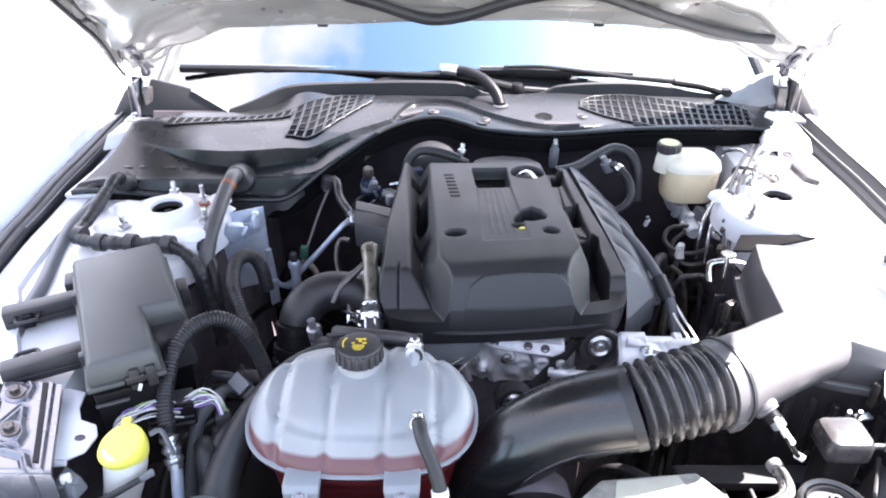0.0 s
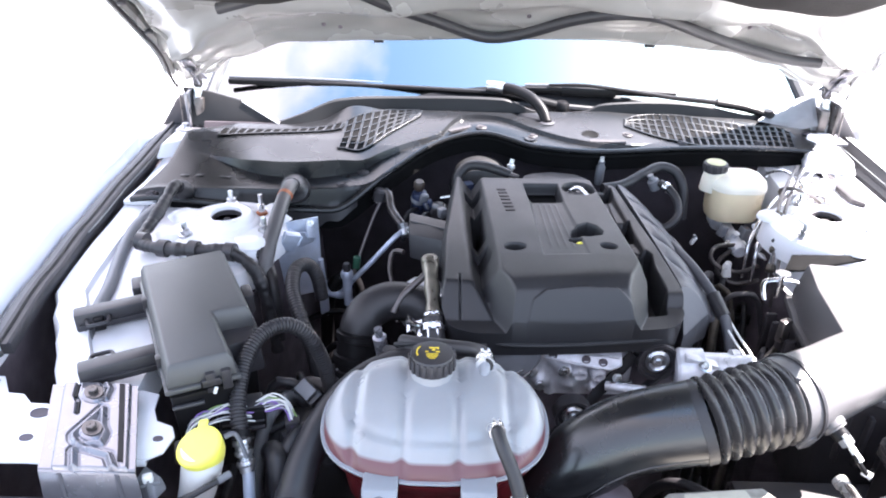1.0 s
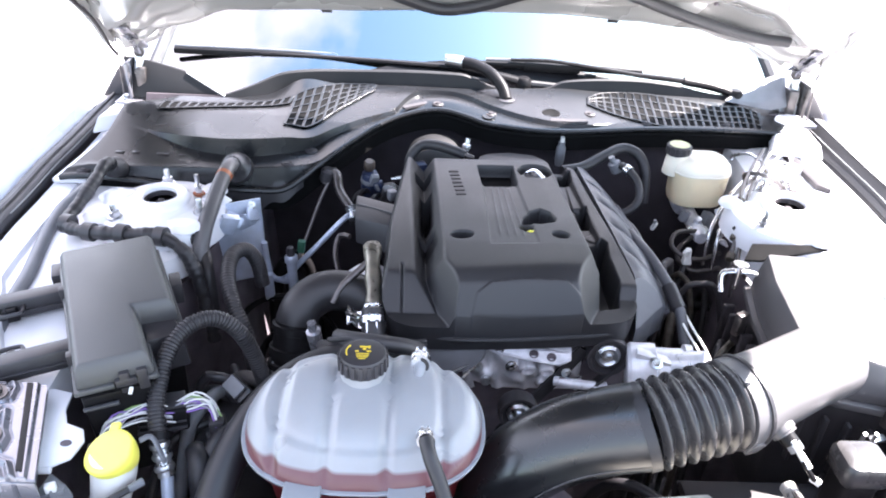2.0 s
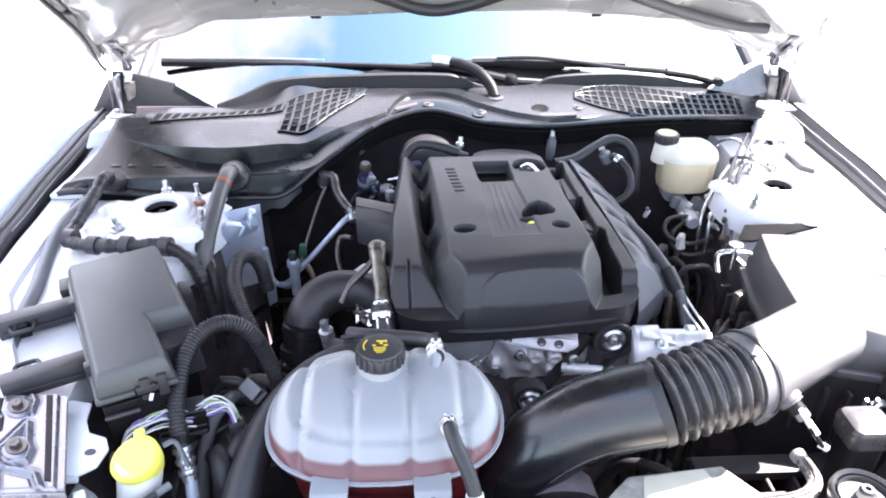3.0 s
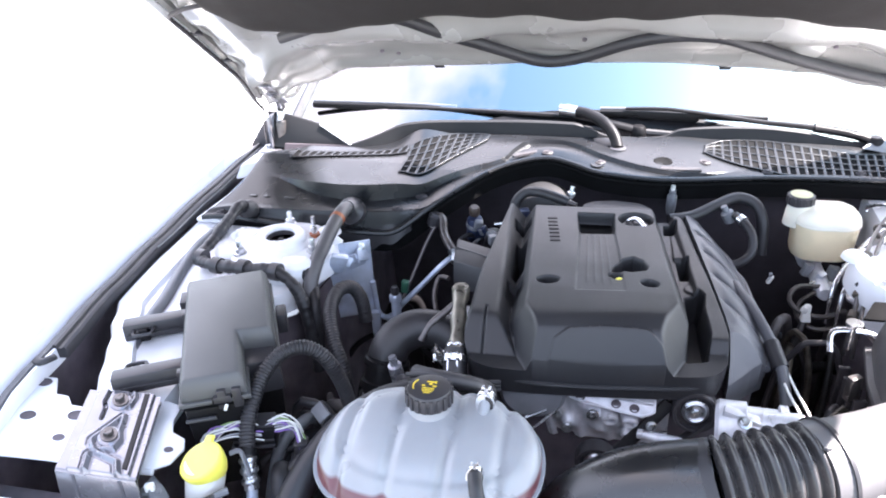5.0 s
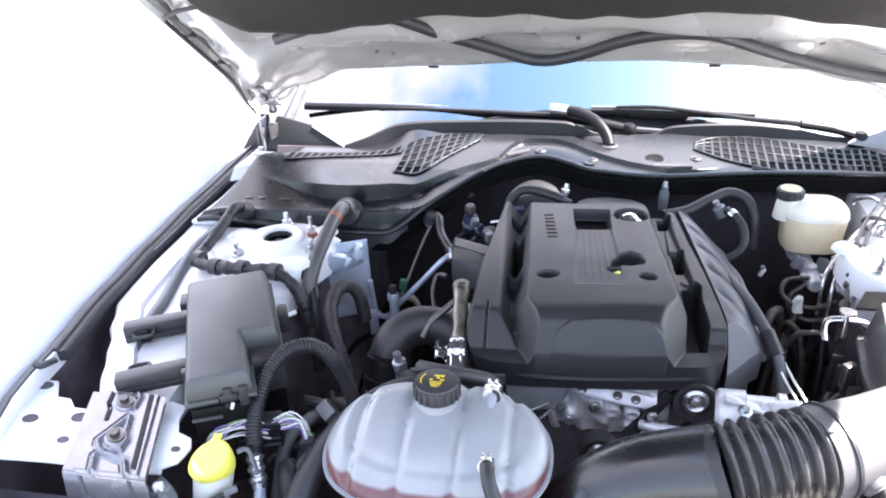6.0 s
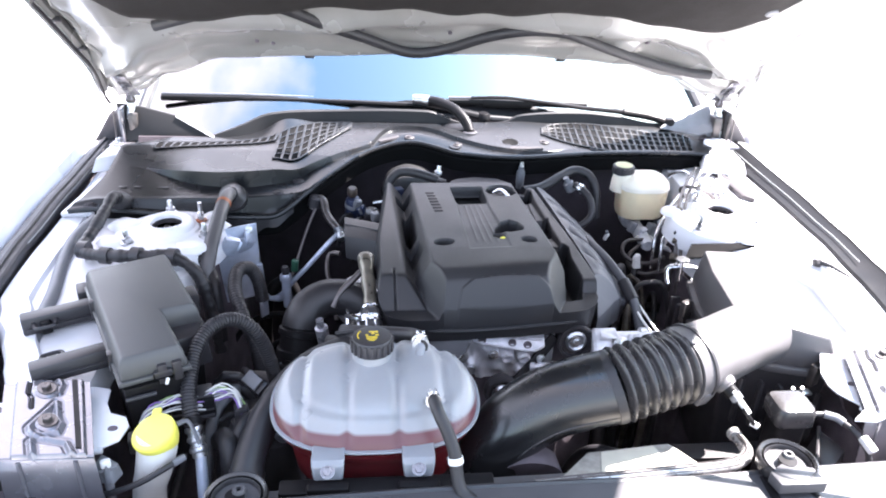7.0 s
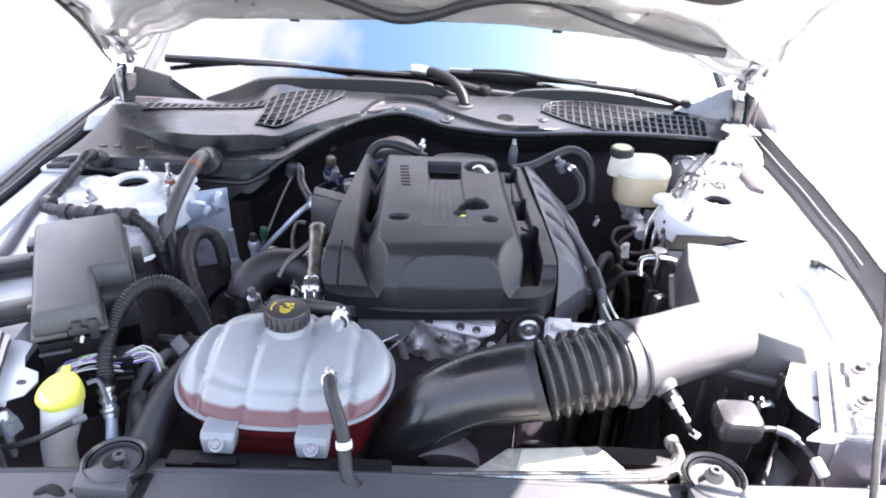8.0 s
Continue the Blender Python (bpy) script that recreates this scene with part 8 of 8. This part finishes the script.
for x, y, z in ((0.492, 1.27, 0.895), (0.517, 1.268, 0.897), (0.555, 1.26, 0.91), (0.565, 1.24, 0.90)):
    bolt((x, y, z), (0, -0.6, 1), 0.0055, STEEL, t)
part("pipe", tube([(0.50, 1.255, 0.90), (0.455, 1.240, 0.905), (0.440, 1.220, 0.890), (0.455, 1.200, 0.878), (0.49, 1.19, 0.875), (0.53, 1.20, 0.885)], 0.0045, 10), DARKMETAL, t)
part("pipe", tube([(0.49, 1.250, 0.89), (0.46, 1.225, 0.88), (0.455, 1.205, 0.862), (0.48, 1.18, 0.855), (0.53, 1.185, 0.86)], 0.0045, 10), DARKMETAL, t)
t = thing("white_connector", (0.46, 1.19, 0.88), "white plastic connector in the dark bay", "connector")
part("body", loft([ring(rounded(0.452, 0.470, 1.172, 1.188, 0.004), 0.872), ring(rounded(0.455, 0.468, 1.178, 1.192, 0.004), 0.886), ring(rounded(0.459, 0.470, 1.184, 1.196, 0.004), 0.898)], 0.002), WHITEPL, t)
part("tab", box(-0.005, 0.005, -0.004, 0.004, -0.004, 0.006, 0.001, pose(0.456, 1.180, 0.893, 0, 25, 20)), WHITEPL, t)
part("cable", tube([(0.461, 1.185, 0.868), (0.45, 1.17, 0.84), (0.43, 1.16, 0.78)], 0.006, 8), RUBBER, t)
t = thing("white_connector", (0.40, 1.25, 0.91), "small white connector tab", "connector")
part("body", box(-0.0035, 0.0035, -0.004, 0.004, -0.010, 0.008, 0.0015, pose(0.408, 1.245, 0.915, 10, 20, 0)), WHITEPL, t)
part("tip", box(-0.002, 0.004, -0.003, 0.003, 0.007, 0.014, 0.001, pose(0.408, 1.245, 0.915, 10, -10, 0)), GREYPL, t)


def brake_module():
    t = thing("brake_module", (0.67, 1.33, 0.93), "sunlit metal brake valve block with bent pipes", "valve block")
    part("block", loft([ring(rounded(0.612, 0.712, 1.262, 1.352, 0.008), 0.91), ring(rounded(0.618, 0.706, 1.268, 1.346, 0.008), 0.985)], 0.004), ALU, t)
    part("motor", lathe([(0.038, -0.03), (0.038, 0.03), (0.030, 0.036), (0, 0.036)], along((0.665, 1.31, 0.97), (0.70, 1.45, 0.99)), 28), BRIGHT, t)
    k = 0
    for a in ((0.630, 1.285), (0.655, 1.282), (0.680, 1.285), (0.640, 1.325), (0.690, 1.325)):
        part("union_nut", lathe([(0.009, 0), (0.009, 0.012), (0.006, 0.014), (0.006, 0.022)], pose(a[0], a[1], 0.985), 6), BRIGHT, t)
        end = ((0.560, 1.22, 0.95), (0.575, 1.23, 0.945), (0.59, 1.24, 0.94), (0.605, 1.42, 0.98), (0.72, 1.44, 0.99))[k]
        mid = Vector(((a[0] + end[0]) / 2, (a[1] + end[1]) / 2 + 0.01, 1.006 + 0.002 * k))
        part("brake_pipe", tube([(a[0], a[1], 1.0), (a[0] - 0.004, a[1] - 0.004, 1.008), mid, (end[0], end[1], end[2] + 0.01), end], 0.0034, 10), STEEL, t)
        k += 1
    part("connector", box(-0.02, 0.02, -0.015, 0.015, -0.015, 0.015, 0.003, pose(0.700, 1.36, 0.985, 0, 0, 20)), GREYPL, t)
    part("pipe_run", tube([(0.500, 1.195, 0.86), (0.507, 1.215, 0.930), (0.560, 1.290, 0.962), (0.640, 1.370, 0.992), (0.715, 1.445, 1.012), (0.732, 1.450, 1.010), (0.740, 1.435, 0.985)], 0.0036, 10), BRIGHT, t)
    part("pipe_run", tube([(0.512, 1.180, 0.86), (0.520, 1.203, 0.926), (0.573, 1.278, 0.958), (0.652, 1.358, 0.990), (0.720, 1.425, 1.006), (0.732, 1.420, 0.990)], 0.0036, 10), BRIGHT, t)
    return t


brake_module()
t = thing("line_bundle", (0.55, 1.22, 0.95), "dark brake lines with fittings beside the strut tower", "brake lines")
part("line", tube([(0.655, 1.40, 1.015), (0.60, 1.31, 1.022), (0.555, 1.235, 1.012), (0.525, 1.165, 0.985), (0.512, 1.12, 0.945), (0.505, 1.10, 0.86)], 0.0035, 8), DARKMETAL, t)
part("line", tube([(0.668, 1.40, 1.010), (0.612, 1.305, 1.016), (0.566, 1.228, 1.006), (0.535, 1.155, 0.978), (0.520, 1.11, 0.935), (0.515, 1.09, 0.86)], 0.0035, 8), DARKMETAL, t)
part("line", tube([(0.59, 1.30, 0.985), (0.575, 1.285, 1.012), (0.592, 1.268, 1.022), (0.625, 1.262, 1.012), (0.65, 1.27, 0.992)], 0.004, 8), DARKMETAL, t)
for x, y, z in ((0.528, 1.168, 0.985), (0.540, 1.20, 0.996), (0.517, 1.135, 0.960), (0.509, 1.115, 0.930)):
    part("fitting", lathe([(0.006, -0.008), (0.0085, -0.006), (0.0085, 0.006), (0.006, 0.008)], along((x, y, z), (x + 0.03, y + 0.06, z + 0.04)), 8), RUSTY, t)
part("clip", box(-0.012, 0.012, -0.006, 0.006, -0.004, 0.004, 0.002, pose(0.520, 1.145, 0.975, 30, 0, 60)), PLASTIC, t)
for k, (x, y) in enumerate(((0.645, 1.235), (0.675, 1.225), (0.70, 1.245), (0.662, 1.255))):
    part("gap_plug", lathe([(0, 0.012), (0.006, 0.012), (0.008, 0.006), (0.010, 0.004), (0.010, -0.01)], pose(x, y, 0.985), 10), DARKMETAL, t)
t = thing("dark_flap", (0.55, 1.03, 0.97), "black rubber flap behind the air box", "rubber flap")
part("flap", loft([[Vector(p) for p in ((0.496, 1.040, 0.968), (0.515, 1.066, 0.984), (0.640, 1.054, 0.992), (0.636, 1.048, 0.988), (0.522, 1.036, 0.970))], [Vector(p) + Vector((0, 0.001, 0.004)) for p in ((0.496, 1.040, 0.968), (0.515, 1.066, 0.984), (0.640, 1.054, 0.992), (0.636, 1.048, 0.988), (0.522, 1.036, 0.970))]], 0.001), BLACK, t)
# thin dark slab painted as the shade inside an open slot
t = thing("slot_shade", (0.70, 1.36, 1.0), "dark patch painting a shaded slot beside the brake pipes", "foam pad")
part("pad", prism([(0.728, 1.455), (0.744, 1.465), (0.760, 1.300), (0.752, 1.283), (0.732, 1.303)], 0.970, 0.9865, 0.002), DEEPSEAL, t)
t = thing("corner_tray", (0.78, 1.49, 1.0), "sunlit white corner tray beside the cowl", "corner tray")
part("tray", loft([ring([(0.69, 1.44), (0.80, 1.42), (0.815, 1.53), (0.73, 1.55)], 0.985), ring([(0.70, 1.45), (0.79, 1.43), (0.80, 1.52), (0.735, 1.54)], 1.016)], 0.004), INNER, t)
part("cap", loft([ring([(0.72, 1.53), (0.79, 1.51), (0.80, 1.56), (0.74, 1.575)], 1.01), ring([(0.73, 1.535), (0.785, 1.52), (0.79, 1.555), (0.745, 1.568)], 1.035)], 0.004), INNER, t)
t = thing("corner_tray", (-0.67, 1.45, 1.0), "white corner tray beside the cowl", "corner tray")
part("tray", loft([ring([(-0.725, 1.40), (-0.64, 1.45), (-0.645, 1.50), (-0.72, 1.51)], 1.0), ring([(-0.715, 1.42), (-0.65, 1.46), (-0.655, 1.495), (-0.71, 1.50)], 1.030)], 0.004), INNER, t)
part("plate", loft([ring([(-0.72, 1.21), (-0.66, 1.21), (-0.63, 1.42), (-0.70, 1.46)], 0.985), ring([(-0.72, 1.21), (-0.66, 1.21), (-0.63, 1.42), (-0.70, 1.46)], 0.995)], 0.003), INNER, t)

t = thing("rubber_prong", (0.75, 0.97, 0.98), "small dark prong lying on the wing sheet", "rubber prong")
part("prong", tube([(0.738, 0.996, 0.984), (0.750, 0.975, 0.986), (0.766, 0.940, 0.983)], 0.004, 8, rfun=lambda d, s: 1.3 - 0.7 * s), RUBBER, t)
part("head", lathe([(0.009, -0.008), (0.010, 0.0), (0.006, 0.004), (0, 0.004)], pose(0.738, 0.997, 0.984), 12), RUBBER, t)
t = thing("leaf_debris", (0.65, 0.855, 0.955), "dry brown leaf crumbs on the wing sheet", "debris")
rnd = random.Random(3)
for k in range(14):
    x, y, a = 0.648 + rnd.uniform(-0.012, 0.016), 0.855 + rnd.uniform(-0.03, 0.028), rnd.uniform(0, 180)
    part("crumb", prism([(x - 0.005, y), (x, y - 0.0022), (x + 0.003 + 0.004 * rnd.random(), y + 0.0012), (x + 0.001, y + 0.0032)], 0.953, 0.9545 + 0.0012 * rnd.random(), 0.0), BROWN, t)

# ---------------------------------------------------------------- wiring and dark clutter low in the bay
t = thing("fuse_box_wiring", (-0.38, 0.67, 0.9), "bundles of coloured wires below the fuse box", "wiring")
for k in range(26):
    m = WIRES[(0, 4, 0, 2, 4, 0, 1, 2)[k % 8]]
    j = random.uniform(-1, 1)
    x0 = -0.405 + 0.014 * random.random()
    if k < 13:
        pts = [(x0 - 0.018, 0.648 + 0.010 * j, 0.925), (x0 - 0.008, 0.664 + 0.012 * j, 0.944 + 0.006 * j), (x0 + 0.02, 0.684 + 0.010 * j, 0.948 + 0.004 * j), (x0 + 0.055, 0.692 + 0.008 * j, 0.940)]
    else:
        pts = [(-0.350, 0.694 + 0.010 * j, 0.943), (-0.322, 0.706 + 0.010 * j, 0.948 + 0.004 * j), (-0.302, 0.708 + 0.006 * j, 0.940), (-0.292, 0.700 + 0.010 * j, 0.920)]
    part("wire", tube([Vector(p) + Vector((random.uniform(-0.004, 0.004), random.uniform(-0.003, 0.003), random.uniform(-0.006, 0.005))) for p in pts], 0.0012, 6, 0.008), m, t)
block = part("connector_block", box(-0.03, 0.03, -0.016, 0.018, -0.02, 0.016, 0.004, pose(-0.360, 0.700, 0.930, 0, 0, 15)), WIPER, t)
for k in range(4):
    part("layer", box(-0.032 + 0.004 * (k % 2), 0.028, -0.020 + 0.003 * k, 0.018, -0.0018, 0.0018, 0.001, pose(-0.360, 0.700, 0.918 + 0.0095 * k, 0, 0, 15)), PLASTIC, block)
part("end_plug", box(-0.012, 0.012, -0.012, 0.012, -0.016, 0.008, 0.003, pose(-0.424, 0.646, 0.916, 0, 0, 15)), PLASTIC, t)
part("end_plug", box(-0.010, 0.010, -0.010, 0.010, -0.016, 0.010, 0.003, pose(-0.294, 0.700, 0.914, 0, 0, 15)), PLASTIC, t)
t = thing("loom_connector", (-0.28, 0.76, 0.9), "pale tagged connector beside the ribbed hose", "connector")
part("tag", box(-0.014, 0.014, -0.010, 0.010, -0.003, 0.003, 0.001, pose(-0.286, 0.757, 0.925, 35, 15, -40)), GREYPL, t)
part("body", box(-0.020, 0.020, -0.012, 0.012, -0.012, 0.010, 0.003, pose(-0.283, 0.765, 0.912, 30, 15, -40)), PLASTIC, t)

rnd = random.Random(7)
for k in range(22):
    x, y = rnd.uniform(-0.30, 0.35), rnd.uniform(0.62, 0.82)
    if k >= 12:
        x, y = rnd.choice(((rnd.uniform(-0.34, -0.15), rnd.uniform(0.95, 1.35))[0:2], (rnd.uniform(0.38, 0.56), rnd.uniform(0.9, 1.3))))
    z = rnd.uniform(0.62, 0.80)
    a = rnd.uniform(0, 6.28)
    L = rnd.uniform(0.06, 0.14)
    pts = [(x - 1.3 * L * math.cos(a), y - 0.8 * L * math.sin(a), 0.255), (x - L * math.cos(a), y - 0.6 * L * math.sin(a), z - 0.08), (x, y, z + rnd.uniform(0, 0.05)), (x + L * math.cos(a), y + 0.6 * L * math.sin(a), z - 0.08), (x + 1.3 * L * math.cos(a), y + 0.8 * L * math.sin(a), 0.255)]
    single("under_hose", tube(pts, rnd.uniform(0.006, 0.016), 10, 0.012), rnd.choice((RUBBER, PLASTIC, WIPER)), "dark hose low in the engine bay", "hose", "lower hoses")
rnd = random.Random(21)
for k in range(16):
    x, y = rnd.uniform(-0.345, -0.235), rnd.uniform(0.68, 0.86)
    if k > 9:
        x, y = rnd.uniform(0.40, 0.46), rnd.uniform(0.90, 1.22)
    z = rnd.uniform(0.83, 0.895)
    a, L = rnd.uniform(0, 6.28), rnd.uniform(0.04, 0.09)
    pts = [(x - L * math.cos(a), y - L * math.sin(a), z - 0.10), (x - 0.5 * L * math.cos(a), y - 0.5 * L * math.sin(a), z - 0.01), (x, y, z), (x + 0.5 * L * math.cos(a), y + 0.5 * L * math.sin(a), z - 0.02), (x + L * math.cos(a), y + L * math.sin(a), z - 0.14), (x + 1.1 * L * math.cos(a), y + 1.1 * L * math.sin(a), 0.255)]
    single("bay_cable", tube(pts, rnd.uniform(0.004, 0.010), 10, 0.008), rnd.choice((LIFTEDPL, PLASTIC, RUSTY, GREYPL)), "dark cable looping low beside the engine", "cable", "bay cables")
t = thing("cooling_ducting", (-0.25, 0.75, 0.7), "dark plastic pump housing low in the bay", "pump housing")
part("housing", loft([ring(rounded(-0.36, -0.20, 0.66, 0.82, 0.03), 0.60), ring(rounded(-0.34, -0.22, 0.68, 0.80, 0.03), 0.86)], 0.01), PLASTIC, t)
part("lug", box(-0.03, 0.03, -0.015, 0.015, -0.01, 0.02, 0.004, pose(-0.285, 0.705, 0.872, 10, 10, 30)), PLASTIC, t)
part("lug", box(-0.02, 0.02, -0.02, 0.02, -0.01, 0.025, 0.004, pose(-0.235, 0.755, 0.87, 0, 0, 10)), PLASTIC, t)
part("pipe", tube([(-0.33, 0.70, 0.86), (-0.31, 0.66, 0.90), (-0.30, 0.63, 0.88), (-0.30, 0.60, 0.78)], 0.014, 14), RUBBER, t)
part("pipe", tube([(-0.25, 0.72, 0.86), (-0.275, 0.70, 0.905), (-0.295, 0.665, 0.90), (-0.31, 0.63, 0.84)], 0.011, 14), RUBBER, t)

t = thing("cooling_fan", (0.40, 0.68, 0.25), "black cooling fan housing beside the intake duct", "cooling fan")
# deep black ledges and webs carry the shade of this corner
part("ledge", box(0.30, 0.56, 0.640, 0.668, 0.765, 0.782, 0.003), DEEPSEAL, t)
part("ledge", box(0.34, 0.60, 0.700, 0.735, 0.770, 0.788, 0.003), DEEPSEAL, t)
part("upright", box(0.30, 0.58, 0.668, 0.676, 0.60, 0.772, 0.003), DEEPSEAL, t)
part("upright", box(0.34, 0.60, 0.735, 0.745, 0.60, 0.776, 0.003), DEEPSEAL, t)
for k in range(6):
    x = 0.36 + 0.04 * k
    part("web", box(x, x + 0.006, 0.676, 0.735, 0.72, 0.778, 0.002), DEEPSEAL, t)
part("base", box(0.30, 0.60, 0.64, 0.745, 0.256, 0.60, 0.003), DARK, t)

# ---------------------------------------------------------------- prop rod
t = thing("hood_prop", (0.578, 0.45, 0.93), "thin dark steel prop rod holding the hood up", "prop rod")
ROD = [(0.578, 0.450, 0.945), (0.553, 0.605, 1.335), (0.528, 0.760, 1.730)]
part("rod", tube(ROD, 0.0045, 12, 0.03), DARKMETAL, t)
part("pivot", lathe([(0.012, -0.01), (0.012, 0.012), (0.007, 0.016)], Matrix.Translation((0.578, 0.450, 0.936)), 16), RUBBER, t)
